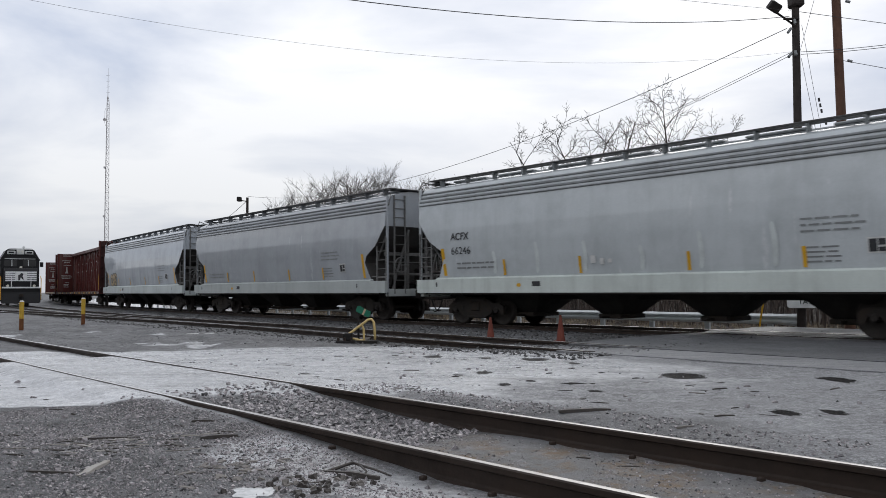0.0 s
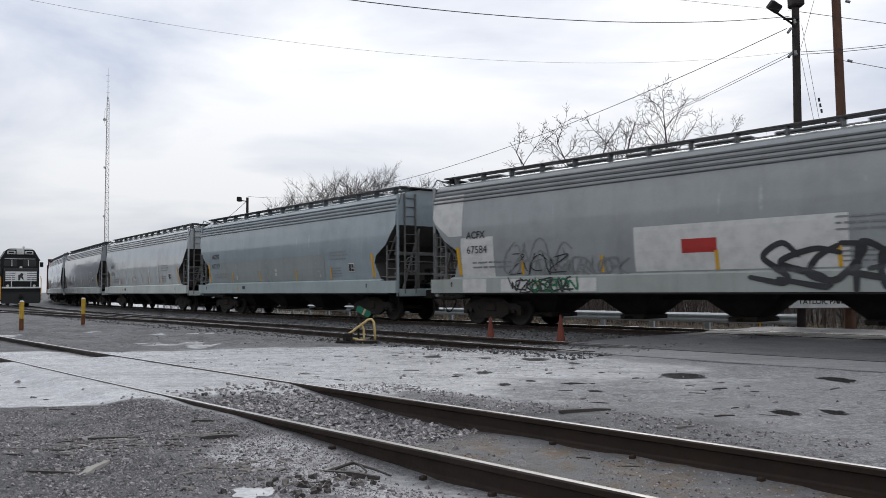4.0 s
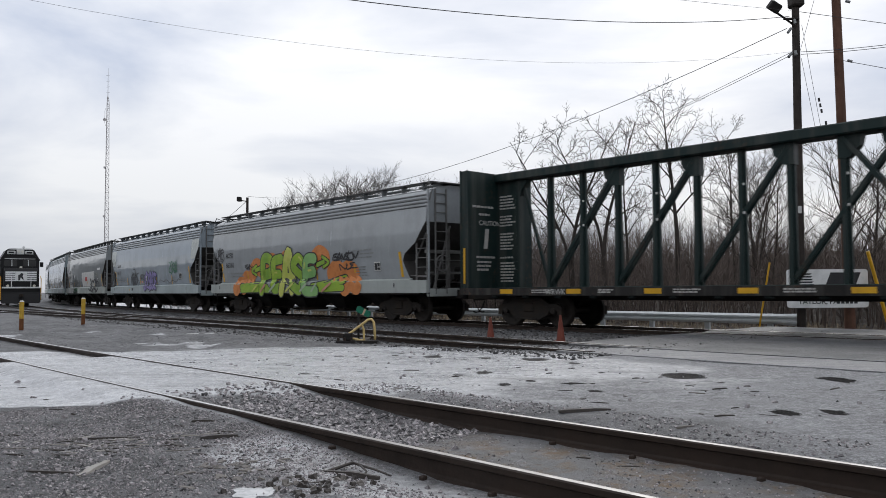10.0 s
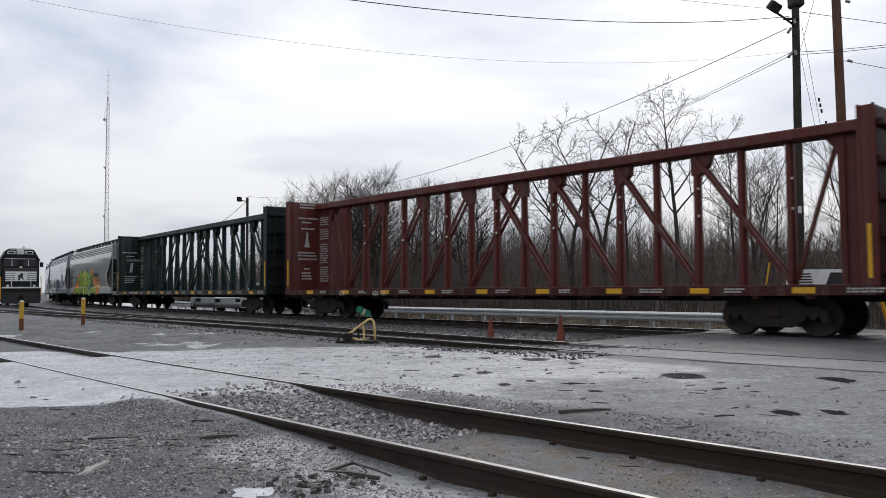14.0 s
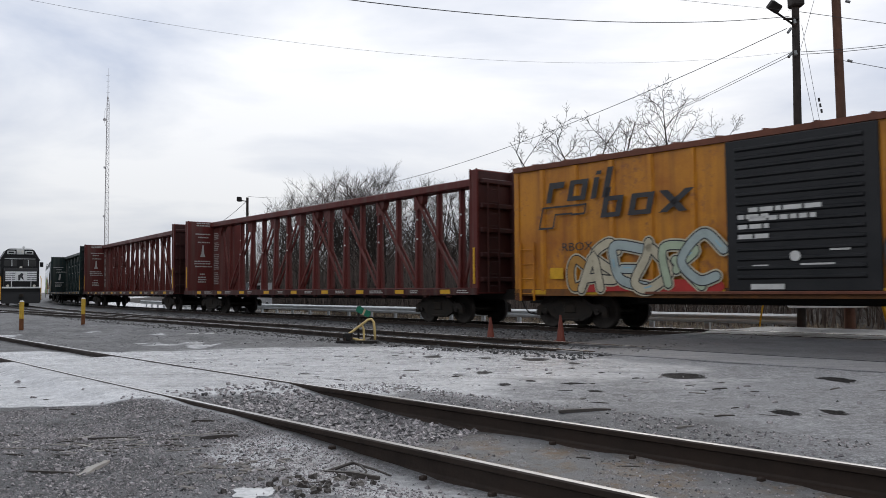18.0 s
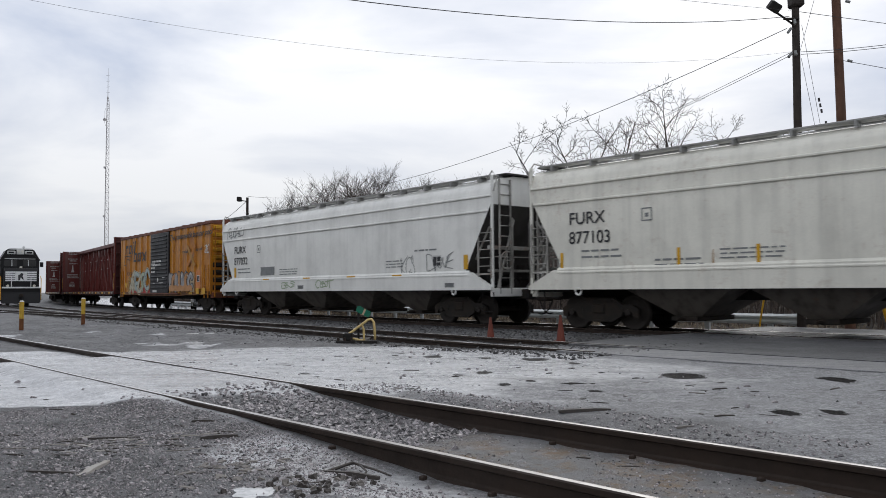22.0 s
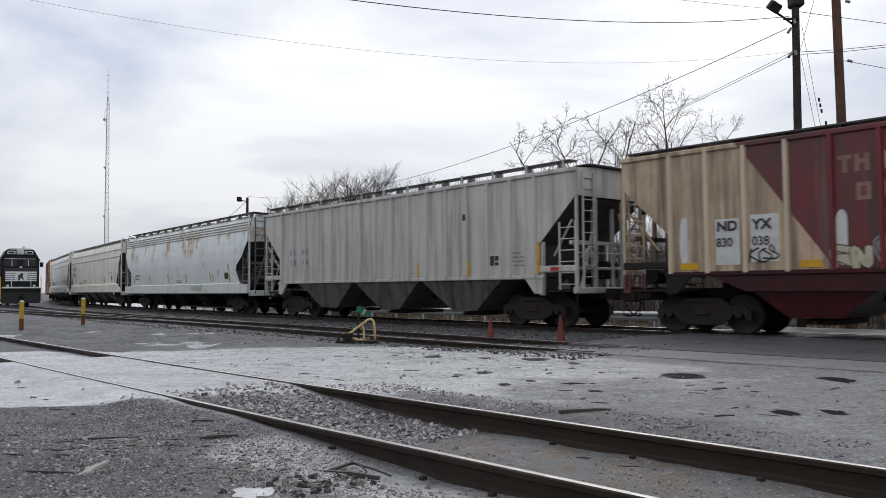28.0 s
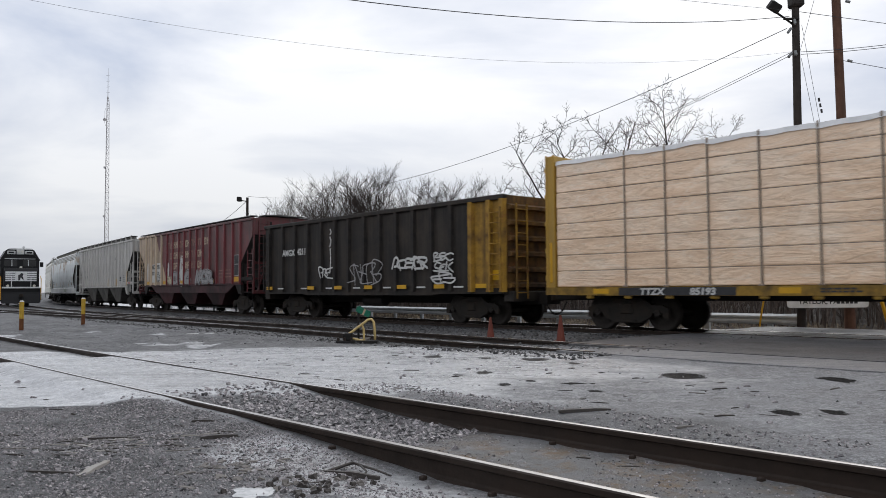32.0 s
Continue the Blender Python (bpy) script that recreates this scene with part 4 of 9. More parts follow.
        if kind == "round":
            part("sill_cap", Geo().prism([(sy * 1.6, 1.4), (sy * 1.6, 1.412), (sy * 1.47, 1.47), (sy * 1.45, 1.4)], "x", -e + 0.9, e - 0.9), sill, car)
            part("stiffener", Geo().box(-e + 0.4, e - 0.4, min(sy * 1.5, sy * 1.585), max(sy * 1.5, sy * 1.585), 0.93, 0.978, 0.01), "black_steel", car)
    for sx in (1, -1):
        part("end_sill", Geo().box(min(sx * (e - 0.18), sx * e), max(sx * (e - 0.18), sx * e), -1.45, 1.45, 0.86 if kind != "ribbed" else 0.95, 1.12, 0.02), sill if kind != "ribbed" else body, car)
        part("platform", Geo().box(min(sx * (e - 1.6), sx * (e - 0.2)), max(sx * (e - 1.6), sx * (e - 0.2)), -1.4, 1.4, 1.0, 1.05), "black_steel", car)
        ztop = 4.5 if kind != "ribbed" else 4.35
        for sy in (1, -1):
            y = sy * (1.5 if kind != "ribbed" else 1.46)
            part("corner_post", Geo().box(min(sx * (e - 0.09), sx * e), max(sx * (e - 0.09), sx * e), min(y, y - sy * 0.07), max(y, y - sy * 0.07), 0.95, ztop - (0.15 if kind == "round" else 0.0), 0.01), body, car)
            ladder(car, sx * (e - 0.62) - 0.0, y, 1.05 if kind != "flat" else 1.4, 2.9, sx * 0.56, iron, "x", 6, 0.016, "side_ladder")
            ladder(car, sx * (e - 0.02), sy * 0.72, 0.95, ztop - 0.1, sy * 0.46, iron, "y", 11, 0.016, "end_ladder")
            part("brace", Geo().tube([(sx * (e - 0.1), sy * 1.2, 1.1), (sx * (e - 0.1), sy * 0.5, 3.2)], 0.04, 6), iron, car)
            g = Geo()
            g.tube([(sx * e, sy * 1.48, 1.0), (sx * e, sy * 1.48, 0.42), (sx * (e - 0.48), sy * 1.48, 0.42), (sx * (e - 0.48), sy * 1.48, 1.0)], 0.018, 6)
            part("sill_step", g, "black_steel", car)
        lo, hi = sorted((sx * (e - 0.34), sx * (e - 0.24)))
        for sy in (1, -1):
            part("end_frame_post", Geo().box(lo, hi, sy * 0.42 - 0.05, sy * 0.42 + 0.05, 1.05, ztop - 1.0, 0.01), iron, car)
            part("slope_strut", Geo().tube([(sx * (e - 0.2), sy * 1.42, 2.95), (sx * (e - 0.95), sy * 1.3, 2.0)], 0.035, 6), iron, car)
            part("platform_rail", Geo().tube([(sx * (e - 1.15), sy * 1.44, 1.55), (sx * (e - 0.05), sy * 1.44, 1.55)], 0.02, 6), iron, car)
            if kind != "ribbed":
                part("roof_grab", Geo().tube([(sx * (e - 0.55), sy * 1.2, ztop - 0.06), (sx * (e - 0.1), sy * 1.4, ztop + 0.12), (sx * (e + 0.1), sy * 1.4, ztop - 0.1), (sx * (e + 0.02), sy * 1.46, ztop - 0.5)], 0.022, 6), iron, car)
        part("end_crosspiece", Geo().box(lo, hi, -1.4, 1.4, 2.28, 2.4, 0.015), iron, car)
        part("end_crosspiece", Geo().box(lo, hi, -1.4, 1.4, 1.6, 1.68, 0.015), iron, car)
        part("end_platform_top", Geo().box(min(sx * (e - 0.5), sx * (e + 0.12)), max(sx * (e - 0.5), sx * (e + 0.12)), -1.0, 1.0, zs[-1] + 0.02, zs[-1] + 0.06, 0.01), "roof_walk", car)
        wheel = [(sx * (e + 0.06), 0.95 + 0.27 * math.cos(q * 0.5236), 1.95 + 0.27 * math.sin(q * 0.5236)) for q in range(13)]
        if sx < 0:
            part("brake_wheel", Geo().tube(wheel, 0.02, 5).tube([wheel[0], wheel[6]], 0.014, 4).tube([wheel[3], wheel[9]], 0.014, 4).tube([wheel[3], (sx * (e - 0.3), 0.95, 1.95)], 0.014, 4), iron, car)
        for py, pz in ((0.2, 1.25), (-0.3, 1.45)):
            part("brake_pipe", Geo().tube([(sx * (e - 1.3), py, pz - 0.1), (sx * (e - 0.6), py, pz), (sx * (e - 0.15), py + 0.5, pz - 0.05), (sx * (e - 0.1), py + 0.5, 0.9)], 0.025, 6), "truck_steel", car)
        part("handrail", Geo().tube([(sx * (e - 0.02), -1.46, 2.05), (sx * (e - 0.02), 1.46, 2.05)], 0.018, 6), iron, car)
        part("brake_gear", Geo().box(min(sx * (e - 0.75), sx * (e - 0.3)), max(sx * (e - 0.75), sx * (e - 0.3)), -0.75, -0.2, 1.35, 1.85, 0.05).tube([(sx * (e - 0.55), 0.3, 1.4), (sx * (e - 0.55), 1.05, 1.4)], 0.2, 12), "black_steel", car)
    # roof: hatch trough, hatch covers, running boards
    zr = zs[-1]
    part("hatch_trough", Geo().box(-e + 0.5, e - 0.5, -0.34, 0.34, zr - 0.03, zr + 0.09, 0.03), roof, car)
    for i in range(8):
        x = -e + 1.2 + (2 * e - 2.4) * i / 7
        part("hatch_cover", Geo().box(x - 0.75, x + 0.75, -0.38, 0.38, zr + 0.09, zr + 0.15, 0.03), roof, car)
    for sy in (1, -1):
        yb = sy * (0.86 if kind == "round" else 1.0 if kind == "flat" else 1.15)
        zb = zr + (0.07 if kind == "round" else -0.03 if kind == "flat" else walk_lift)
        part("running_board", Geo().box(-e + 0.2, e - 0.2, min(yb, yb + sy * 0.34), max(yb, yb + sy * 0.34), zb, zb + 0.045, 0.008), "roof_walk" if kind != "flat" else roof, car)
        g = Geo()
        for i in range(14):
            x = -e + 0.7 + (2 * e - 1.4) * i / 13
            part("board_bracket", Geo().prism([(sy * 1.0, zr - 0.1), (sy * 1.14, zr - 0.14), (sy * 1.18, zb), (sy * 0.95, zb)] if kind == "round" else [(sy * 1.1, zr - 0.12), (sy * 1.4, zr - 0.18), (sy * 1.4, zb), (sy * 1.1, zb)], "x", x - 0.025, x + 0.025), roof, car)
        if kind == "round":
            for zz, th in ((4.2, 0.06), (4.07, 0.075), (3.94, 0.07), (3.82, 0.05)):
                part("roof_seam", Geo().box(-e + 0.05, e - 0.05, min(sy * W(zz), sy * (W(zz) + 0.035)), max(sy * W(zz), sy * (W(zz) + 0.035)), zz - th / 2, zz + th / 2, 0.016), roof, car)
        elif kind == "flat":
            for zz in (3.88, 3.43):
                part("side_seam", Geo().box(-L(zz) + 0.02, L(zz) - 0.02, min(sy * (W(zz) - 0.01), sy * (W(zz) + 0.05)), max(sy * (W(zz) - 0.01), sy * (W(zz) + 0.05)), zz - 0.035, zz + 0.03, 0.015), body, car)
        else:
            part("top_chord", Geo().box(-e, e, min(sy * 1.44, sy * 1.55), max(sy * 1.44, sy * 1.55), 4.24, 4.36, 0.02), body if kind == "ribbed" else roof, car)
    part("centre_sill", Geo().box(-e - 0.3, e + 0.3, -0.28, 0.28, 0.78, 1.08, 0.02), "black_steel", car)
    # discharge bays
    for i in range(bays):
        c = (i - (bays - 1) / 2) * (2 * e - 5.6) / bays * (1.1 if kind == "round" else 1.0)
        hw = (2 * e - 5.6) / bays / 2
        zt = 1.42 if kind != "flat" else 1.2
        rings = [[(c + hw, 1.46, zt), (c - hw, 1.46, zt), (c - hw, -1.46, zt), (c + hw, -1.46, zt)], [(c + 0.33, 0.75, 0.38), (c - 0.33, 0.75, 0.38), (c - 0.33, -0.75, 0.38), (c + 0.33, -0.75, 0.38)]]
        if kind == "round":
            rings[1] = [(c + 0.33, 0.45, 0.38), (c - 0.33, 0.45, 0.38), (c - 0.33, -0.45, 0.38), (c + 0.33, -0.45, 0.38)]
        if kind == "ribbed":
            rings[1] = [(c + 0.55, 1.25, 0.42), (c - 0.55, 1.25, 0.42), (c - 0.55, -1.25, 0.42), (c + 0.55, -1.25, 0.42)]
        g = Geo().loft([rings[1], rings[0]], True, True)
        gy = 0.6 if kind == "round" else 0.95
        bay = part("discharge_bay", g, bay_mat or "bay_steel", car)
        part("outlet_gate", Geo().box(c - 0.36, c + 0.36, -gy, gy, 0.27, 0.39, 0.02).tube([(c, gy, 0.33), (c, gy + 0.35, 0.33)], 0.035, 6), "truck_steel", bay)
    decals(car, W)
    running_gear(car, b, half + 0.9)
    return car


M["end_iron"] = surf("grimy_end_iron", (0.16, 0.16, 0.155), (0.07, 0.066, 0.06), 0.7, 2.0, 25, 0.6, 0, 0.35, 0.1, rust=0.3)
M["pale_iron"] = surf("dirty_pale_iron", (0.44, 0.43, 0.40), (0.13, 0.12, 0.105), 0.85, 1.6, 25, 0.6, 0, 0.35, 0.1, rust=0.4, streak=0.4)
M["roof_walk"] = surf("roof_walk_steel", (0.05, 0.05, 0.05), (0.09, 0.085, 0.08), 0.5, 2, 30, 0.6, 0.2, 0.4, 0.1)
# grime plus the downward face's shade, both put into this colour
M["slope_steel"] = surf("shaded_grimy_slope_steel", (0.07, 0.066, 0.062), (0.035, 0.032, 0.03), 0.6, 1.2, 20, 0.7, 0.0, 0.25, 0.1, streak=0.3)
# near-black tone for the discharge bays, with streaks down them
M["bay_steel"] = surf("dark_bay_steel", (0.025, 0.023, 0.021), (0.013, 0.012, 0.011), 0.6, 1.2, 20, 0.75, 0.0, 0.2, 0.1, streak=0.4)


def yellow_bars(car, W, xs, z0=1.5, z1=1.95, w=0.09, tall_ends=None):
    for i, x in enumerate(xs):
        q = [(-w / 2, 0), (w / 2, 0), (w / 2, z1 - z0), (-w / 2, z1 - z0)]
        part("reflector_strip", on_side(flat(q), x, z0, W, 0.014), "yellow_dec", car, "yellow reflective strip")
    for x in tall_ends or ():
        q = [(-0.07, 0), (0.07, 0), (0.0, 0.85), (-0.14, 0.85)]
        part("reflector_strip", on_side(flat(q), x, 1.52, W, 0.014), "yellow_dec", car, "yellow reflective strip")


def data_plate(car, W, x, z, s=0.32):
    part("data_panel", on_side(bars([(0, 0, s * 1.15, s)]), x, z, W, 0.012), "white_dec", car)
    part("data_square", on_side(bars([(0.03, 0.03, s * 0.48, s * 0.8), (0.03 + s * 0.55, 0.03 + s * 0.4, s * 0.45, s * 0.4), (0.03 + s * 0.55, 0.03, s * 0.45, s * 0.28)]), x, z, W, 0.018), "dark_dec", car)


def acf_decals(mark, number, ink, extra=None, strips=(4.5, 1.75, -1.45, -4.15)):
    def put(car, W):
        if mark:
            letters(car, mark, 6.72, 2.62, 0.22, ink, W, bold=0.006)
            letters(car, number, 6.72, 2.17, 0.23, ink, W, wide=1.08)
        part("small_print", on_side(small_print(len(number) + 3, 1.6, 2, 0.14, 0.05), 6.5, 1.86, W), "grey_dec", car)
        part("small_print", on_side(small_print(12, 1.3, 3, 0.13, 0.04), -4.1, 2.5, W), "grey_dec", car)
        part("small_print", on_side(small_print(17, 0.7, 4, 0.1, 0.035), -4.2, 1.9, W), "grey_dec", car)
        data_plate(car, W, -5.4, 1.75)
        yellow_bars(car, W, strips, tall_ends=(7.05, -7.0))
        SW = lambda z: 1.6
        for x in (7.4, -6.6):
            part("lift_hole", on_side(flat(rounded(0.07, 0.15, 0.03)), x, 1.24, SW, 0.004), "dark_dec", car)
        part("sill_mark", on_side(bars([(0, 0, 0.3, 0.14)]), 3.4, 1.16, SW, 0.004), "dark_dec", car)
        part("sill_mark", on_side(flat(rounded(0.16, 0.1, 0.04)), 3.9, 1.2, SW, 0.004), "yellow_dec", car)
        if extra:
            extra(car, W)
    return put


def acf(label, s_mid, col, mark, number, extra=None, ink="dark_dec", streak=0.2, roofc=None):
    body = car_paint("hopper_paint", tuple(c * 1.1 for c in col), streak * 0.5, 0.0, 0.13, rub=0.35)
    sill = car_paint("hopper_sill_paint", (min(0.7, col[0] * 1.28), min(0.72, col[1] * 1.3), min(0.7, col[2] * 1.2)), 0.2)
    roof = car_paint("hopper_roof_paint", roofc or tuple(c * 0.5 for c in col), 0.5)
    return covered_hopper(label, s_mid, 8.36, (body, sill, roof), "round", 4, 12.4, acf_decals(mark, number, ink, extra))


LIT_DENTS = ((4.89, 0.55), (3.25, 0.75), (1.58, 0.7), (-0.16, 0.5), (-1.77, 0.75), (-3.51, 0.85))


def light_marks(car, W):
    # light on the dents at the inner partitions, put in as pale marks
    for x, h in LIT_DENTS:
        part("run_mark", on_side(ribbon(smooth_path([(0, 0), (0.03, h * 0.5), (-0.02, h)]), 0.13, True), x, 1.6, W, 0.006), "lit_dent_pale", car)
    part("sticker", on_side(bars([(0, 0, 0.16, 0.2), (0.3, -0.04, 0.13, 0.16), (0.55, 0.0, 0.12, 0.1)]), 1.4, 1.75, W), "white_dec", car)


def greenish_band(car, W):
    # a lighter, greener band along the lower side, with a few pale vertical marks
    zs = [0.0, 0.2, 0.45, 0.7, 0.92]
    g = Geo().loft([[(0.0, z, 0), (4.0, z, 0), (9.6, z + (0.06 if z > 0.9 else 0), 0)] for z in zs], False, False)
    part("faded_coat", on_side(g, 5.9, 1.5, W, 0.006), "greenish_tone", car)
    for x, h in ((4.1, 0.7), (-3.3, 0.95)):
        part("run_mark", on_side(flat([(0, 0), (0.1, 0), (0.03, h), (0.0, h)]), x, 1.6, W, 0.011), "mark_white", car)
    part("sticker", on_side(bars([(0, 0, 0.18, 0.12), (0, 0.16, 0.18, 0.12)]), 0.35, 1.72, W, 0.012), "white_dec", car)


M["greenish_tone"] = car_paint("greenish_tone", (0.30, 0.335, 0.33), 0.15, 0.0, 0.2)
M["lit_dent_pale"] = plain("lit_dent_pale", (0.58, 0.62, 0.61), 0.35)
M["pale_coat"] = car_paint("pale_coat", (0.43, 0.46, 0.43), 0.15, 0.0, 0.25)
M["mark_white"] = plain("mark_white", (0.40, 0.43, 0.45), 0.5)


def rusty_tag(car, W):
    graffiti(car, 6.4, 1.5, 1.4, 0.7, "cas", ("tan_dec",), "dark_dec", W, 3)


def patch_front(car, W):
    # repainted white panels, with blue-grey tags along the side
    part("white_patch", on_side(Geo().loft([[(0.0 if z > 0.5 else 0.75 - 1.4 * z, z, 0), (1.35, z, 0)] for z in np.arange(0, 1.4, 0.15)], False, False), 8.28, 2.72, W, 0.004), "white_dec", car)
    part("white_patch", on_side(bars([(0, 0, 1.38, 1.2)]), 6.98, 1.45, W, 0.004), "white_dec", car)
    part("white_patch", on_side(bars([(0, 0, 5.1, 1.1)]), 0.75, 1.5, W, 0.004), "white_dec", car)
    part("red_patch", on_side(bars([(0, 0, 0.9, 0.33)]), -0.57, 1.91, W, 0.009), "red_dec", car)
    part("grey_bar", on_side(bars([(0, 0, 1.1, 0.15)]), -5.4, 2.66, W, 0.004), "white_dec", car)
    tag_scrawl(car, -2.6, 1.12, 3.0, 0.85, "dark_dec", sill_skin(W), 21, 4, 0.14, "ssoro")
    tag_scrawl(car, 3.9, 1.45, 2.9, 0.42, "grey_dec", W, 23, 4, 0.05)
    SW = lambda z: 1.6
    part("white_patch", on_side(bars([(0, 0, 1.0, 0.4), (1.6, 0.02, 3.4, 0.36)]), 6.9, 0.99, SW, 0.004), "white_dec", car)
    tag_scrawl(car, 4.9, 1.02, 2.2, 0.36, "dark_dec", SW, 33, 12, 0.05)
    tag_scrawl(car, 4.2, 1.02, 1.6, 0.34, "green_dec", SW, 35, 8, 0.06)
    tag_scrawl(car, 5.2, 1.5, 2.6, 0.8, "grey_dec", W, 36, 16, 0.05)
    tag_scrawl(car, 4.9, 1.5, 2.0, 0.6, "dark_dec", W, 37, 9, 0.035)


def purple_side(car, W):
    SK = sill_skin(W)
    for x0, sg in ((-7.25, 1), (8.2, -1)):
        # lighter repainted panel at the end of the side
        rows = []
        for z in np.arange(2.75, 3.76, 0.1):
            end = 8.28 - interp(z, [2.62, 2.72, 3.3], [0.55, 0.46, 0.0])
            a, b = (0.0, end - 7.25) if sg > 0 else (8.2 - end, 1.0)
            rows.append([(a, z, 0), (b, z, 0)])
        part("repainted_panel", on_side(Geo().loft(rows, False, False), x0, 0.0, W, 0.006), "pale_coat", car, "pale repainted end panel")
    tag_scrawl(car, 3.6, 1.4, 1.6, 0.85, "dark_dec", W, 8, 12, 0.05, "wzkns")
    tag_scrawl(car, 3.3, 1.35, 1.0, 1.0, "dark_dec", W, 28, 12, 0.05, "kzn")
    graffiti(car, 0.75, 1.27, 2.2, 0.86, "opsbce", ("purple_dec",), "dark_dec", SK, 9, 0.5, None, None, 0.045)
    part("sticker", on_side(bars([(0, 0, 0.17, 0.13), (0, 0.16, 0.17, 0.13)]), 0.42, 1.72, W, 0.05), "white_dec", car)
    part("red_tag", on_side(bars([(0, 0, 0.34, 0.12)]), 1.55, 1.6, W, 0.006), "pink_dec", car)
    tag_scrawl(car, -3.8, 2.12, 1.25, 0.55, "green_dec", W, 11, 9, 0.06, "zskun")
    wave = smooth_path([(0.28 * k, 0.06 * math.sin(k * 1.7) + 0.04 * math.sin(k * 0.6)) for k in range(14)])
    part("spray_stroke", on_side(ribbon(wave, 0.03), -1.9, 1.66, W, 0.014), "dark_dec", car)
    tag_scrawl(car, 1.6, 1.8, 0.7, 0.32, "dark_dec", W, 18, 6, 0.045)


def green_side(car, W):
    SK = sill_skin(W)
    # orange overspray behind, reaching down over the sill
    for i, (x, z, w) in enumerate(((5.2, 1.3, 0.7), (4.6, 1.55, 0.7), (3.6, 2.05, 0.75), (2.2, 2.2, 0.8), (-1.7, 2.35, 0.8), (-2.9, 1.8, 0.7), (-3.7, 1.75, 0.7), (-3.9, 1.3, 0.7), (1.0, 2.3, 0.7))):
        path = smooth_path([(-0.35, -0.1), (0.0, 0.1), (0.4, -0.05)])
        part("spray_cloud", on_side(ribbon(path, w), x, z, SK, 0.006 + 0.0007 * i), "orange_dec", car)
    wings = (((5.0, 1.25), (4.2, 1.28), (3.4, 1.3), (2.6, 1.2)), ((5.0, 1.12), (3.8, 1.14), (2.4, 1.12)), ((-1.2, 1.2), (-2.2, 1.3), (-3.0, 1.42), (-3.5, 1.5)), ((-1.0, 1.13), (-2.0, 1.14), (-3.4, 1.18)))
    for i, pts in enumerate(wings):
        path = smooth_path([(5.0 - a, b) for a, b in pts])
        for lf, mt, wd in ((0.014, "dark_dec", 0.4), (0.016, "lime_dec", 0.31)):
            part("spray_wing", on_side(ribbon(path, wd if i % 2 == 0 else wd * 0.75), 5.0, 0.0, SK, lf + 0.0005 * i), mt, car)
    for sgn, x, z in ((1, 3.2, 1.98), (-1, -1.55, 2.18)):
        for lf, mt, wd in ((0.018, "dark_dec", 0.26), (0.021, "lime_dec", 0.17)):
            part("spray_arrow", on_side(ribbon(smooth_path([(0, 0.1 * sgn), (-0.5 * sgn, 0.0)]), wd), x, z, W, lf), mt, car)
            part("spray_arrow", on_side(ribbon(smooth_path([(-0.4 * sgn, 0.2), (-0.85 * sgn, -0.02), (-0.45 * sgn, -0.2)]), wd * 0.7), x, z, W, lf + 0.0006), mt, car)
    graffiti(car, 3.05, 1.1, 4.5, 1.38, "pease", ("lime_dec", "lime_dec", "lemon_dec", "lime_dec", "mint_lime"), "dark_dec", SK, 6, 0.46, "lemon_dec", None, 0.05, 0.026, 0.08, 1.12)
    for x, w, mt in ((3.9, 0.5, "lemon_dec"), (2.3, 0.5, "mint_dec"), (0.9, 0.6, "lemon_dec"), (-0.3, 0.5, "mint_dec"), (-2.0, 0.6, "pink_dec"), (3.1, 0.4, "pink_dec"), (-1.2, 0.35, "mint_dec")):
        part("spray_mark", on_side(ribbon(smooth_path([(0, 0.0), (w * 0.5, 0.16), (w, 0.3)]), 0.1, True), x, 1.05, SK, 0.052), mt, car)
    tag_scrawl(car, 7.75, 2.62, 0.8, 0.5, "dark_dec", W, 41, 9, 0.045, "uner")
    tag_scrawl(car, 7.7, 2.2, 0.65, 0.35, "dark_dec", W, 42, 9, 0.035, "sez")
    tag_scrawl(car, -2.75, 2.2, 1.55, 0.27, "dark_dec", W, 43, 9, 0.07, "eansow")
    tag_scrawl(car, -3.3, 1.86, 0.9, 0.24, "dark_dec", W, 45, 9, 0.06, "nue")
    tag_scrawl(car, 4.6, 2.05, 0.55, 0.22, "dark_dec", W, 44, 5, 0.05, "ean")


M["mint_lime"] = surf("mint_lime_decal", (0.24, 0.45, 0.16), (0.14, 0.33, 0.08), 0.7, 1.3, 40, 0.5, 0, 0.4, 0.02)
M["lemon_dec"] = surf("lemon_decal", (0.55, 0.55, 0.14), (0.36, 0.46, 0.05), 0.7, 1.6, 40, 0.5, 0, 0.4, 0.02)
HOP = 18.43
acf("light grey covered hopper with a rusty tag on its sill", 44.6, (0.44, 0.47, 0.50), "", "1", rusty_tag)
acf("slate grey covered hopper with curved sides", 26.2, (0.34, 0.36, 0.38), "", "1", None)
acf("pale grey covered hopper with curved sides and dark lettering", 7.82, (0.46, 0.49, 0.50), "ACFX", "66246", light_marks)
acf("blue-grey covered hopper with faded lettering", -10.6, (0.275, 0.325, 0.35), "ACFX", "67719", greenish_band)
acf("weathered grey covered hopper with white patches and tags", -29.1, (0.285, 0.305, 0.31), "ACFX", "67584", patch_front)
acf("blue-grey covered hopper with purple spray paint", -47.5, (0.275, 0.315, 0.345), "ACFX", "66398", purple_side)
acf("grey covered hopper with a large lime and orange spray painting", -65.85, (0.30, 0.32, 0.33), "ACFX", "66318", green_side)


# ---- centre-beam flat cars ----
M["pale_print"] = plain("pale_print", (0.42, 0.41, 0.39), 0.6)


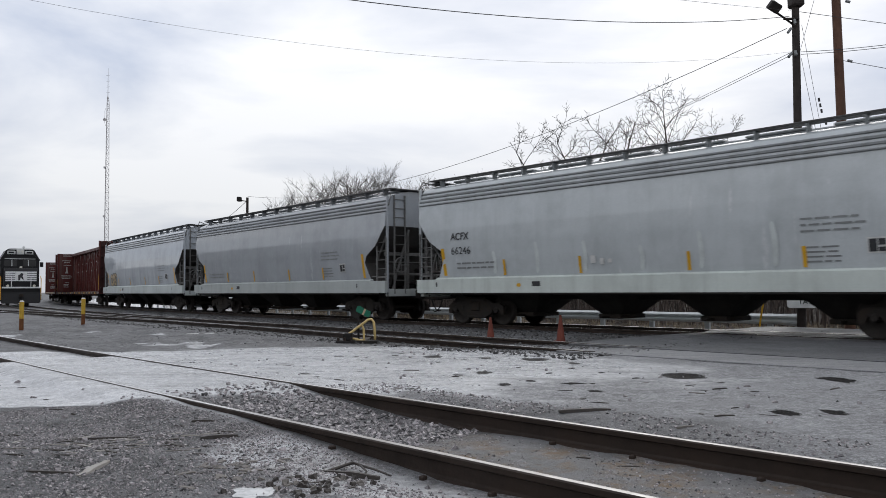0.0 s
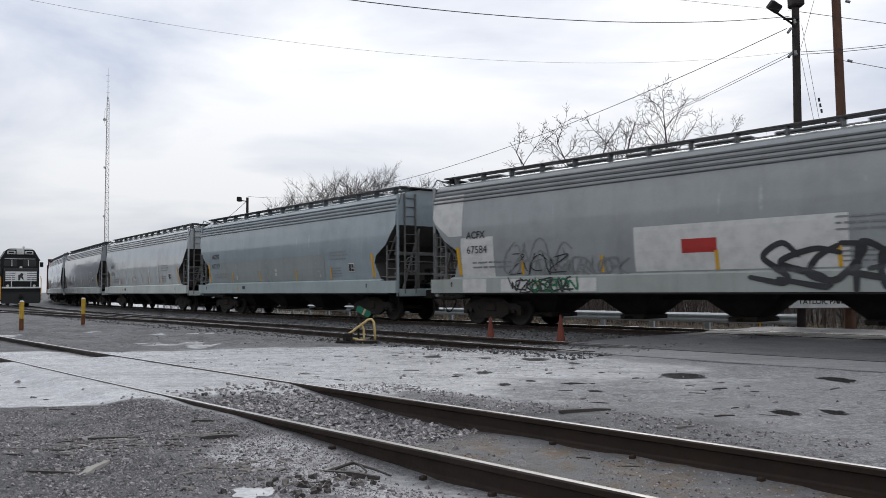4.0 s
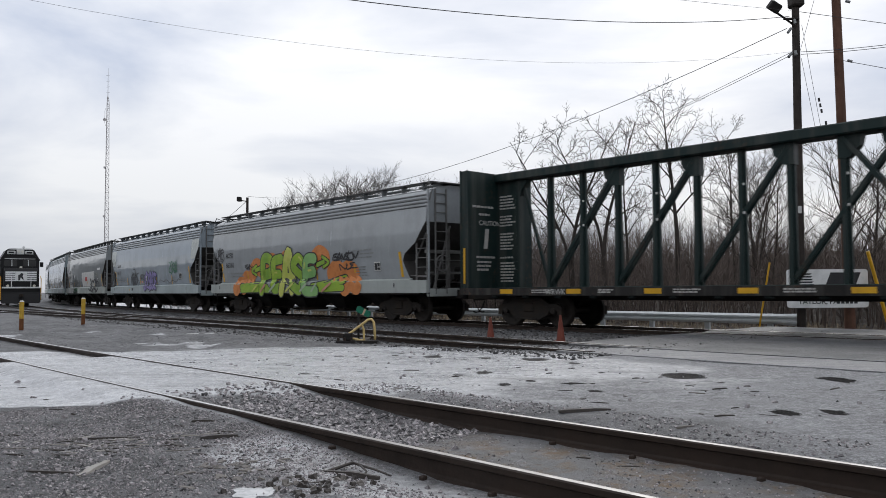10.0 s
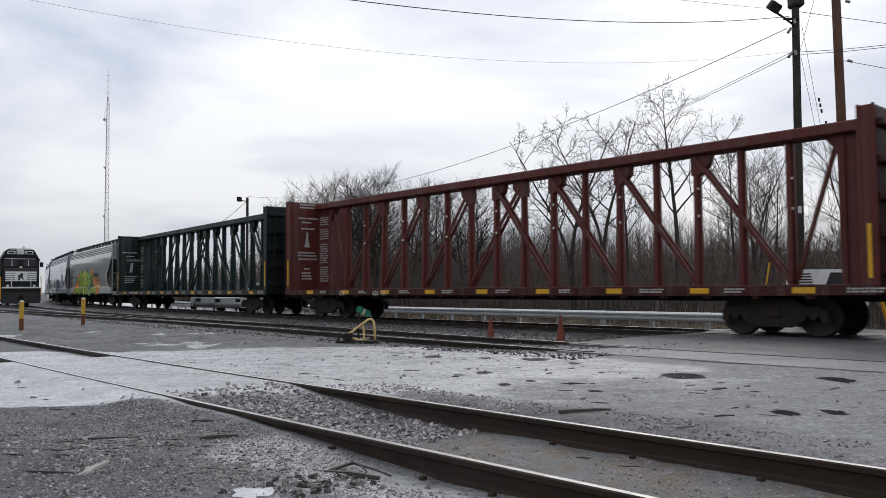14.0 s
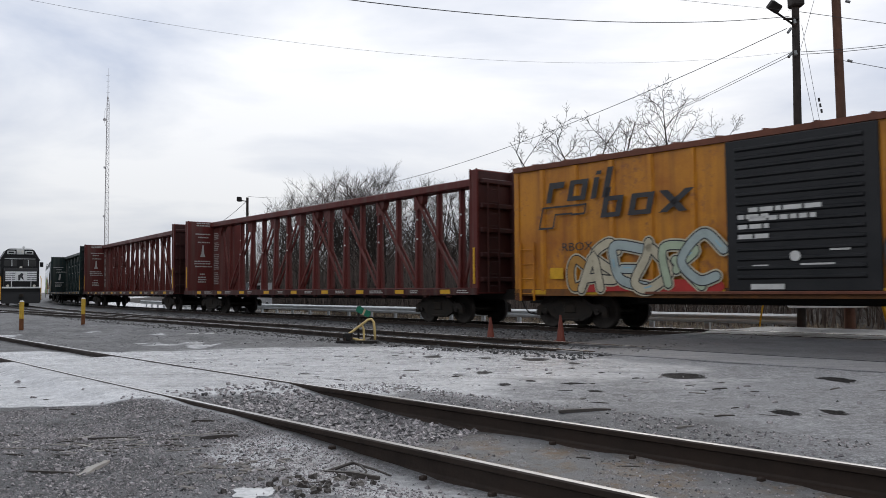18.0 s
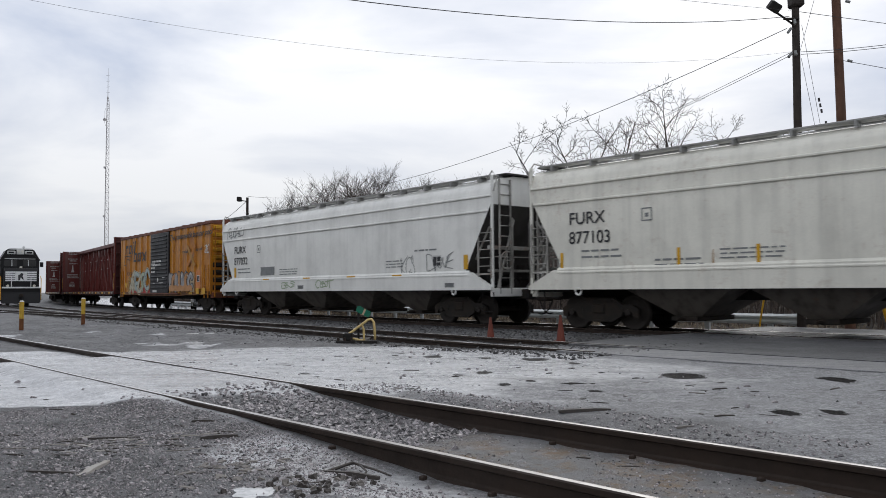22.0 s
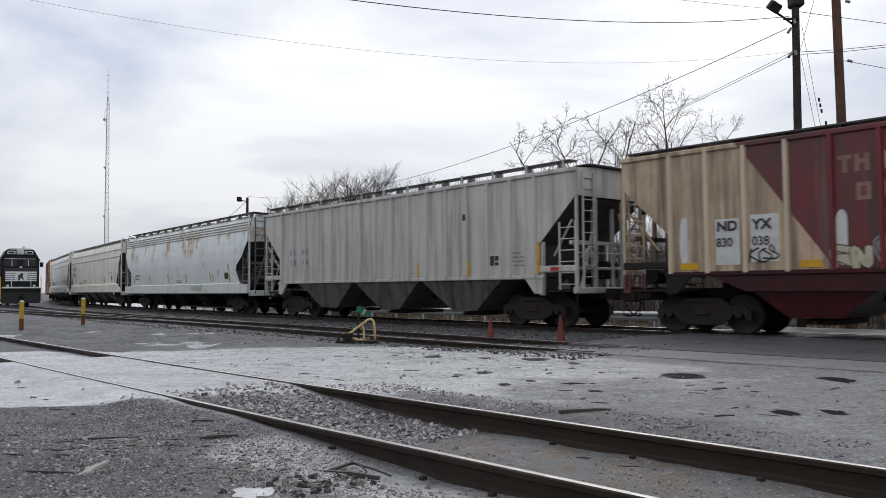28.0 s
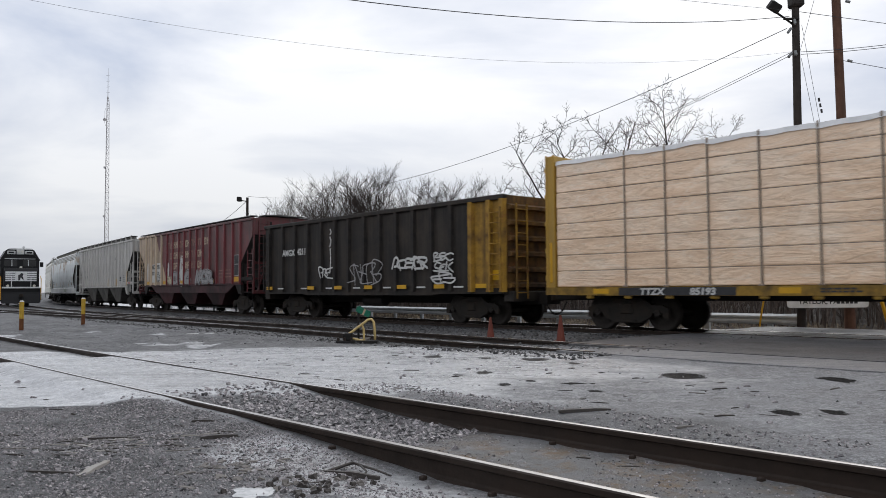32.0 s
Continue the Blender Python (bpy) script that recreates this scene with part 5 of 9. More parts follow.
def centrebeam(label, s_mid, col, bulk_lift=0.0, posts=True, mark="", bars_col="white_dec", load=False, deck_col=None, seed=1):
    paint = car_paint("beam_car_paint", col, 0.4, 0.12, 0.5)
    dk = car_paint("beam_car_deck_paint", deck_col or tuple(c * 0.45 for c in col), 0.5, 0.25, 0.6) if not load else surf("yellow_sill_grime", (0.36, 0.21, 0.03), (0.045, 0.032, 0.02), 0.95, 1.6, 20, 0.6, 0, 0.3, 0.1)
    grime = car_paint("beam_car_end_grime", tuple(c * 0.4 + 0.004 for c in col), 0.6, 0.1, 0.6, (0.02, 0.018, 0.016)) if not load else paint
    car = car_thing(label, s_mid, 18.0, "centerbeam_flatcar", "flat car")
    e = 11.38 if not load else 11.27
    part("deck", Geo().box(-e, e, -1.5, 1.5, 1.0, 1.08, 0.015), dk, car)
    for sy in (1, -1):
        part("side_sill", Geo().prism([(e, 0.92), (e, 1.12), (-e, 1.12), (-e, 0.92), (-e + 2.2, 0.9), (e - 2.2, 0.9)], "y", sy * 1.53, sy * 1.43), dk, car)
        part("deck_riser", Geo().box(-e + 0.6, e - 0.6, min(sy * 1.25, sy * 1.45), max(sy * 1.25, sy * 1.45), 1.08, 1.11), dk, car)
    part("centre_sill", Geo().box(-e - 0.6, e + 0.6, -0.3, 0.3, 0.76, 1.08, 0.02), "black_steel", car)
    part("top_chord", Geo().box(-e + 0.1, e - 0.1, -0.3, 0.3, 4.46, 4.72, 0.03), paint, car)
    part("bottom_chord", Geo().box(-e + 0.1, e - 0.1, -0.25, 0.25, 1.08, 1.14, 0.015), paint, car)
    # posts and diagonals of the beam
    if not load:
        pm = Geo().prism([(-0.17, 0), (0.17, 0), (0.1, 2.4), (0.1, 3.33), (-0.1, 3.33), (-0.1, 2.4)], "x", -0.055, 0.055)
        pm.box(-0.1, 0.1, -0.05, 0.05, 0, 3.33, 0.01)
        pm = pm.mesh("post", paint)
        xs = [9.0 - 1.2 * i for i in range(16)]
        for x in xs:
            part("post", pm, None, car, "", pose(x, 0, 1.13))
        # each diagonal leans from one heavy post's foot to the next one's head, crossing at mid car
        for i, k in ((0, 2), (2, 4), (4, 6), (6, 8), (15, 13), (13, 11), (11, 9), (9, 7)):
            for y in (0.1, -0.1):
                p, q = Vector((xs[i], y + (0.05 if i > 7 else 0), 1.2)), Vector((xs[k], y + (0.05 if i > 7 else 0), 4.42))
                d = (q - p).normalized()
                part("diagonal", Geo().box(-0.055, 0.055, -0.03, 0.03, 0, (q - p).length, 0.01, Matrix.Translation(p) @ Matrix.Rotation(math.atan2(d.x, d.z), 4, "Y")), paint, car)
        for i, sg in ((2, 1), (4, 1), (6, 1), (8, 1), (7, -1), (9, -1), (11, -1), (13, -1)):
            x = xs[i]
            part("gusset", Geo().prism([(x - 0.12 * sg, 4.47), (x + 0.42 * sg, 4.47), (x + 0.36 * sg, 4.2), (x + 0.12 * sg, 3.95), (x - 0.12 * sg, 3.95)], "y", -0.12, 0.12), paint, car)
        clip = Geo().box(-0.018, 0.018, -0.025, 0.025, -0.03, 0.03, 0.006).mesh("strap_anchor", "white_dec")
        for x in xs[1::2]:
            for zz in (2.9, 3.6):
                part("strap_anchor", clip, None, car, "", pose(x - 0.1, 0.15, zz))
    # bulkheads at both ends with wing plates, ribs and a solid end panel of the beam
    for sx in (1, -1):
        zt = 4.74
        lo, hi = sorted((sx * (e - (0.34 if not load else 0.3)), sx * e))
        part("bulkhead", Geo().box(lo, hi, -1.48, 1.48, 0.95, zt, 0.02), paint, car)
        for sy in (1, -1):
            ya, yb = sorted((sy * 1.46, sy * 1.5))
            for xx in (e - (0.34 if not load else 0.3), e - 0.05):
                lo2, hi2 = sorted((sx * xx, sx * (xx + 0.06)))
                part("corner_flange", Geo().box(lo2, hi2, ya, yb, 0.95, zt + 0.02, 0.008), paint, car)
            part("grab_bar", Geo().box(min(sx * (e - 0.2), sx * (e - 0.12)), max(sx * (e - 0.2), sx * (e - 0.12)), min(sy * 1.45, sy * 1.5), max(sy * 1.45, sy * 1.5), 1.25, 2.35, 0.01), "yellow_dec", car, "yellow vertical strip")
        for k in range(5):
            zz = 1.3 + k * 0.75
            part("end_rib", Geo().box(min(sx * e, sx * (e + 0.14)), max(sx * e, sx * (e + 0.14)), -1.4, 1.4, zz, zz + 0.16, 0.03), grime, car)
        part("end_stile", Geo().box(min(sx * e, sx * (e + 0.16)), max(sx * e, sx * (e + 0.16)), -0.12, 0.12, 1.1, zt, 0.02), grime, car)
        part("end_sheet", Geo().box(min(sx * (e + 0.002), sx * (e + 0.012)), max(sx * (e + 0.002), sx * (e + 0.012)), -1.42, 1.42, 1.0, zt - 0.05), grime, car)
        if not load:
            lo3, hi3 = sorted((sx * (e - 1.21), sx * (e - 0.33)))
            part("end_panel", Geo().box(lo3, hi3, -0.1, 0.1, 1.1, 4.5), paint, car)
            lo4, hi4 = sorted((sx * (e - 1.25), sx * (e - 1.1)))
            part("panel_stile", Geo().box(lo4, hi4, -0.14, 0.14, 1.1, 4.48, 0.015), paint, car)
            q = sx * (e - 1.22)
            part("gusset", Geo().prism([(q, 4.48), (q - sx * 0.36, 4.48), (q - sx * 0.2, 4.26), (q - sx * 0.12, 4.18), (q, 3.9)], "y", -0.12, 0.12), paint, car)
            p, r = Vector((q - sx * 0.1, 0, 4.3)), Vector((sx * 9.1, 0, 1.25))
            d = (p - r).normalized()
            part("diagonal", Geo().box(-0.05, 0.05, -0.04, 0.04, 0, (p - r).length, 0.01, Matrix.Translation(r) @ Matrix.Rotation(math.atan2(d.x, d.z), 4, "Y")), paint, car)
        ladder(car, sx * (e + 0.19), 0.75, 1.0, 4.3, 0.45, grime, "y", 9, 0.016, "end_ladder")
    SW = lambda z: 1.53
    for i in range(9):
        x = 9.7 - i * 2.42
        if load and 5.0 < x < 8.9:
            continue
        part("reflector_strip", on_side(bars([(0, 0, 0.48, 0.13)]), x, 0.95, SW, 0.006), "yellow_dec", car, "yellow reflective strip")
    # strap winches hung under the deck edge
    for i in range(18):
        x = e - 1.4 - i * (2 * e - 2.8) / 17
        part("winch", Geo().box(x - 0.09, x + 0.09, 1.36, 1.49, 0.82, 0.93, 0.025).tube([(x - 0.11, 1.43, 0.86), (x + 0.11, 1.43, 0.86)], 0.03, 6), grime, car)
    rr = random.Random(seed)
    for i in range(9):
        x = 8.9 - i * 2.42 - rr.uniform(0, 0.5)
        if load and 5.0 < x < 9.2:
            continue
        part("sill_lettering", on_side(fine_print(seed * 10 + i, rr.uniform(0.4, 0.9), 2, 0.06, 0.04), x, 1.03, SW, 0.006), "pale_print" if not load else "dark_dec", car)
    return car


def bulk_text(car, g, y, z, mat="pale_print", x=11.026):
    """Writing on the inner face of the front bulkhead; y: its outer edge."""
    h = Geo()
    h.v = [(x, y - a, z + b) for a, b, _ in g.v]
    h.f, h.s = g.f, g.s
    part("text_block", h, mat, car)


def panel_text(car, seed, x, w, groups, mat="pale_print"):
    for z, lines in groups:
        part("text_block", on_side(fine_print(seed + lines, w, lines, 0.095, 0.055), x, z, lambda q: 0.1, 0.006), mat, car)


def dress_green(car):
    for z, w, lines, y in ((3.62, 1.15, 1, 1.3), (3.38, 0.6, 1, 1.02), (2.05, 0.85, 1, 1.15), (1.9, 0.75, 3, 1.12)):
        bulk_text(car, fine_print(int(z * 10), w, lines, 0.12, 0.07), y, z)
    bulk_text(car, text_mesh("CAUTION", 0.15, None, 0, 1.0, 0.004), 1.02, 3.08)
    bulk_text(car, flat([(0.0, 0), (0.17, 0), (0.25, 0.62), (0.08, 0.62)]), 0.82, 2.35)
    panel_text(car, 3, 10.98, 0.66, ((3.98, 5), (3.35, 4), (2.8, 6), (2.05, 1), (1.88, 7)))
    for z in (3.6, 3.2, 2.8, 2.4, 2.0):
        part("text_block", on_side(fine_print(int(z * 20), 0.2, 2, 0.12, 0.06), -10.15, z, lambda q: 0.1, 0.006), "pale_print", car)
    letters(car, "WRWK", 8.0, 0.93, 0.15, "white_dec", lambda z: 1.53)


def dress_red(car, mark, number, seed):
    for z, w, lines, y in ((4.62, 0.9, 2, 1.05), (4.05, 0.95, 1, 1.1), (3.88, 0.6, 1, 0.95), (3.62, 0.7, 1, 0.98), (2.62, 1.0, 2, 1.15), (2.35, 0.95, 1, 1.12), (1.95, 0.4, 1, 0.85), (1.78, 0.6, 3, 0.95)):
        bulk_text(car, fine_print(seed + int(z * 10), w, lines, 0.12, 0.07), y, z)
    bulk_text(car, flat([(0, 0), (0.3, 0), (0.22, 0.2), (0.2, 0.62), (0.12, 0.62), (0.08, 0.2)]), 0.85, 2.88)
    panel_text(car, seed + 3, 10.95, 0.68, ((4.1, 4), (3.6, 5), (2.98, 9), (2.02, 7)))
    letters(car, mark, 7.4, 0.9, 0.17, "white_dec", lambda z: 1.53)
    letters(car, number, 5.3, 0.9, 0.17, "white_dec", lambda z: 1.53)


RED = (0.098, 0.02, 0.016)
red_a = centrebeam("dark red empty centerbeam flat car", 66.05, (0.085, 0.017, 0.014), seed=3)
dress_red(red_a, "", "", 50)
red_b = centrebeam("dark red empty centerbeam flat car", 90.45, (0.085, 0.017, 0.014), seed=4)
dress_red(red_b, "", "", 60)
red_c = centrebeam("dark red empty centerbeam flat car", 114.85, (0.085, 0.017, 0.014), seed=5)
green_car = centrebeam("dark green empty centerbeam flat car with white lettering", -87.05, (0.008, 0.021, 0.02), deck_col=(0.018, 0.017, 0.016), seed=6)
dress_green(green_car)
red_d = centrebeam("dark red empty centerbeam flat car with white lettering", -111.45, RED, seed=7)
dress_red(red_d, "CN", "626 131", 70)
red_e = centrebeam("faded red empty centerbeam flat car", -135.9, (0.115, 0.023, 0.019), seed=8)
dress_red(red_e, "", "", 80)


# ---- yellow box car ----
M["faded_peach"] = plain("faded_peach", (0.50, 0.19, 0.035), 0.6)
M["faded_mint"] = plain("faded_mint", (0.43, 0.22, 0.045), 0.6)
M["peach_dec"] = plain("peach_decal", (0.5, 0.25, 0.10), 0.6)
M["cream_dec"] = plain("cream_decal", (0.52, 0.47, 0.34), 0.6)
M["sky_pale"] = plain("pale_sky_decal", (0.36, 0.43, 0.42), 0.6)
M["pale_dec"] = plain("pale_grey_decal", (0.34, 0.33, 0.33), 0.6)


def boxcar():
    pm = surf("boxcar_paint", (0.53, 0.215, 0.010), (0.30, 0.09, 0.008), 0.85, 0.7, 22, 0.45, 0, 0.45, 0.05, 0.004, 0.6, (0.17, 0.055, 0.012), 0.8)
    rust = surf("boxcar_roof_rust", (0.16, 0.05, 0.025), (0.07, 0.03, 0.02), 0.7, 1.5, 25, 0.65, 0, 0.4, 0.15)
    endm = surf("boxcar_end_paint", (0.60, 0.32, 0.012), (0.24, 0.10, 0.012), 0.8, 0.8, 22, 0.5, 0, 0.4, 0.05, 0.004, 0.6, (0.07, 0.035, 0.018), 0.6)
    sillm = surf("boxcar_sill_grime", (0.2, 0.075, 0.012), (0.05, 0.028, 0.018), 0.8, 1.4, 22, 0.6, 0, 0.35, 0.05, 0.004, 0.6, (0.03, 0.02, 0.015), 0.6)
    door_m = surf("boxcar_door_paint", (0.010, 0.011, 0.013), (0.028, 0.028, 0.03), 0.6, 1.2, 25, 0.5, 0, 0.3, 0.06)
    car = car_thing("yellow box car with black door and spray paint", -156.65, 12.6, "box_car", "box car")
    e, W = 7.93, 1.46
    WW = lambda z: W
    part("car_body", Geo().box(-e, e, -W, W, 1.0, 4.45, 0.02), pm, car)
    part("roof", Geo().prism([(-1.53, 4.42), (1.53, 4.42), (1.53, 4.56), (0, 4.72), (-1.53, 4.56)], "x", -e - 0.03, e + 0.03), rust, car)
    for i in range(14):
        x = -e + 0.7 + i * (2 * e - 1.4) / 13
        part("roof_rib", Geo().prism([(-1.5, 4.57), (0, 4.73), (1.5, 4.57), (1.5, 4.6), (0, 4.77), (-1.5, 4.6)], "x", x - 0.04, x + 0.04), rust, car)
    rib = Geo().prism([(-0.09, 0), (-0.05, 0.075), (0.05, 0.075), (0.09, 0)], "z", 1.02, 4.4).mesh("side_rib", pm)
    for sy in (1, -1):
        part("side_sill", Geo().prism([(e, 0.9), (e, 1.08), (-e, 1.08), (-e, 0.9), (-4.2, 0.88), (-3.6, 0.84), (3.6, 0.84), (4.2, 0.88)], "y", sy * 1.5, sy * 1.4), sillm, car)
        for x in (6.9, 5.75, 4.6, 3.45, 2.3, -2.45, -3.55, -4.65, -5.75, -6.85):
            part("side_rib", rib, None, car, "", pose(x, sy * W, 0, 0, 0, 0 if sy > 0 else 180))
        dr = part("door", Geo().box(-1.78, 1.45, min(sy * 1.46, sy * 1.56), max(sy * 1.46, sy * 1.56), 1.0, 4.4, 0.02), door_m, car, "black corrugated steel door")
        for k in range(15):
            zz = 1.25 + k * 0.205
            part("corrugation", Geo().prism([(sy * 1.555, zz), (sy * 1.6, zz + 0.04), (sy * 1.6, zz + 0.08), (sy * 1.555, zz + 0.12)], "x", -1.5, 1.2), door_m, dr)
        part("door_rail", Geo().box(-3.6, 3.6, min(sy * 1.5, sy * 1.6), max(sy * 1.5, sy * 1.6), 0.93, 1.0, 0.01), rust, car)
        part("corner_cap", Geo().box(e - 0.16, e + 0.01, min(sy * 1.44, sy * 1.5), max(sy * 1.44, sy * 1.5), 0.95, 4.45, 0.01), pm, car)
        part("corner_cap", Geo().box(-e - 0.01, -e + 0.16, min(sy * 1.44, sy * 1.5), max(sy * 1.44, sy * 1.5), 0.95, 4.45, 0.01), pm, car)
        ladder(car, e - 0.72, sy * 1.52, 0.75, 2.4, 0.5, pm, "x", 4, 0.014, "side_ladder")
        ladder(car, -e + 0.22, sy * 1.52, 0.75, 2.4, 0.5, pm, "x", 4, 0.014, "side_ladder")
    for sx in (1, -1):
        for k in range(9):
            zz = 1.15 + k * 0.37
            part("end_corrugation", Geo().prism([(sx * e, zz), (sx * (e + 0.09), zz + 0.07), (sx * (e + 0.09), zz + 0.17), (sx * e, zz + 0.24)], "y", -1.36, 1.36), endm if k > 3 else "truck_steel", car)
        ladder(car, sx * (e + 0.14), 0.85, 0.8, 4.3, 0.45, pm, "y", 9, 0.014, "end_ladder")
        part("end_sill", Geo().box(min(sx * (e - 0.2), sx * (e + 0.1)), max(sx * (e - 0.2), sx * (e + 0.1)), -1.4, 1.4, 0.75, 1.02, 0.02), rust, car)
        part("brake_gear", Geo().box(min(sx * (e + 0.05), sx * (e + 0.3)), max(sx * (e + 0.05), sx * (e + 0.3)), -1.0, -0.5, 1.9, 2.5, 0.05), "black_steel", car)
    part("centre_sill", Geo().box(-e - 0.5, e + 0.5, -0.3, 0.3, 0.66, 1.0, 0.02), "black_steel", car)
    part("underframe", Geo().box(-4.2, 4.2, -1.0, 1.0, 0.72, 1.0, 0.03), "black_steel", car)
    # slanted marks for the big trade name, slogan lettering, arrows
    def mark(x, z, rects, k=0.24):
        g = Geo()
        for a, b, w, h in rects:
            g.add([(a + b * k, b, 0), (a + w + b * k, b, 0), (a + w + (b + h) * k, b + h, 0), (a + (b + h) * k, b + h, 0)], [(0, 1, 2, 3)])
        part("trade_mark", on_side(g, x, z, WW, 0.085), "dark_dec", car)
    bar = 0.17
    ring = lambda w, h: [(0, 0, bar, h), (w - bar, 0, bar, h), (bar, 0, w - 2 * bar, bar * 0.7), (bar, h - bar * 0.7, w - 2 * bar, bar * 0.7)]
    mark(6.72, 3.44, [(0, 0, bar, 0.55), (bar, 0.38, 0.36, 0.17)])
    mark(6.0, 3.44, ring(0.6, 0.55))
    mark(5.22, 3.44, [(0, 0, bar, 0.55)])
    mark(5.04, 4.06, [(0, 0, bar, 0.1)])
    mark(4.86, 3.44, [(0, 0, bar + 0.02, 0.78)])
    mark(4.92, 2.92, [(0, 0, bar, 0.78), (bar, 0, 0.26, 0.12), (bar, 0.42, 0.26, 0.12), (bar + 0.26, 0, bar, 0.54)])
    mark(4.08, 2.92, ring(0.66, 0.54))
    for k in (1.35, -0.95):
        mark(3.2 if k > 0 else 2.66, 2.92, [(0, 0, 0.24, 0.54)], k)
    for rects in ([(0, 0, 0.05, 0.62), (0, 0.57, 1.5, 0.05), (0, 0, 0.5, 0.05), (0.48, 0, 0.05, 0.4), (0.48, 0.36, 0.6, 0.05), (1.46, 0.34, 0.05, 0.28), (1.05, 0.33, 0.45, 0.05)],):
        mark(7.0, 2.72, rects)
    letters(car, "The nationwide boxcar pool", -1.95, 3.88, 0.3, "dark_dec", lambda z: W + 0.075, 0.25, 1.32, 0.008)
    letters(car, "next load", -4.0, 3.1, 0.14, "dark_dec", lambda z: W + 0.075, 0.1, 1.2, 0.008)
    letters(car, "any road", -6.1, 3.15, 0.14, "dark_dec", lambda z: W + 0.075, 0.1, 1.2, 0.008)
    letters(car, "RBOX", 6.2, 2.1, 0.22, "dark_dec", lambda z: W + 0.075, 0, 1.25)
    for ang, mt in ((43, "faded_peach"), (-43, "faded_mint")):
        a = radians(ang)
        q = [(-0.78 * math.cos(a) - 0.1 * math.sin(a), -0.78 * math.sin(a) + 0.1 * math.cos(a)), (-0.78 * math.cos(a) + 0.1 * math.sin(a), -0.78 * math.sin(a) - 0.1 * math.cos(a)), (0.78 * math.cos(a) + 0.1 * math.sin(a), 0.78 * math.sin(a) - 0.1 * math.cos(a)), (0.78 * math.cos(a) - 0.1 * math.sin(a), 0.78 * math.sin(a) + 0.1 * math.cos(a))]
        part("crossed_arrow", on_side(flat(q), -5.35, 2.92, WW, 0.088 if ang > 0 else 0.094), mt, car)
    GW = lambda z: W + 0.075
    part("spray_cloud", on_side(ribbon(smooth_path([(0, 0), (1.2, 0.04), (4.0, 0.0)]), 0.3), 5.7, 1.12, GW, 0.005), "red_dec", car)
    graffiti(car, 5.95, 1.12, 1.0, 0.75, "ca", ("faded_mint", "cream_dec"), "dark_dec", GW, 60, 0.42, None, "cream_dec", 0.03)
    graffiti(car, 5.05, 1.15, 3.3, 1.1, "seorc", ("cream_dec", "sky_pale", "cream_dec", "mint_dec", "sky_pale"), "dark_dec", GW, 61, 0.32, "sky_dec", "cream_dec", 0.03, 0.014, 0.24, 1.5)
    graffiti(car, -2.0, 1.22, 3.6, 0.72, "nonunoc", ("pale_dec", "peach_dec", "pale_dec", "peach_dec"), "dark_dec", GW, 67, 0.55, "white_dec", None, 0.05, 0.014, 0.16, 1.1)
    for k in range(5):
        part("spray_cloud", on_side(ribbon(smooth_path([(0, 0), (0.25, 0.06), (0.5, 0.0)]), 0.3), -2.15 - 0.72 * k, 1.22, GW, 0.05 + 0.0006 * k), "peach_dec", car)
    tag_scrawl(car, -7.3, 3.0, 0.6, 0.4, "white_dec", GW, 69, 8, 0.05)
    part("placard", on_side(bars([(0, 0, 0.7, 0.95)]), -6.05, 1.2, GW, 0.008), "orange_dec", car)
    data_plate(car, GW, -6.22, 1.55, 0.34)
    part("placard", on_side(bars([(0, 0, 0.6, 1.0)]), -5.3, 1.05, GW, 0.02), "tan_dec", car)
    DW = lambda z: 1.605
    part("door_lettering", on_side(small_print(71, 1.6, 2, 0.2, 0.1), 0.9, 2.75, DW, 0.006), "white_dec", car)
    part("door_lettering", on_side(small_print(72, 0.7, 3, 0.22, 0.1), 1.15, 2.6, DW, 0.006), "white_dec", car)
    part("door_lettering", on_side(flat(rounded(0.22, 0.22, 0.1)), -0.1, 1.75, DW, 0.006), "white_dec", car)
    part("door_lettering", on_side(bars([(0, 0, 0.75, 0.12), (0.05, 0.5, 0.35, 0.04), (1.1, 0.5, 0.7, 0.05), (1.7, 0.8, 0.4, 0.04)]), 0.9, 1.04, lambda z: 1.575, 0.006), "white_dec", car)
    for i in range(9):
        part("reflector_strip", on_side(bars([(0, 0, 0.5, 0.13)]), 7.3 - i * 1.75, 0.93, lambda z: 1.5, 0.012), "yellow_dec", car, "yellow reflective strip")
    for x in (6.6, -6.1, -6.95):
        part("reflector_strip", on_side(bars([(0, 0, 0.45, 0.3)]), x, 1.35 if x > 0 else 0.95, GW, 0.02), "yellow_dec", car, "yellow panel")
    running_gear(car, 12.6, 8.5)


boxcar()


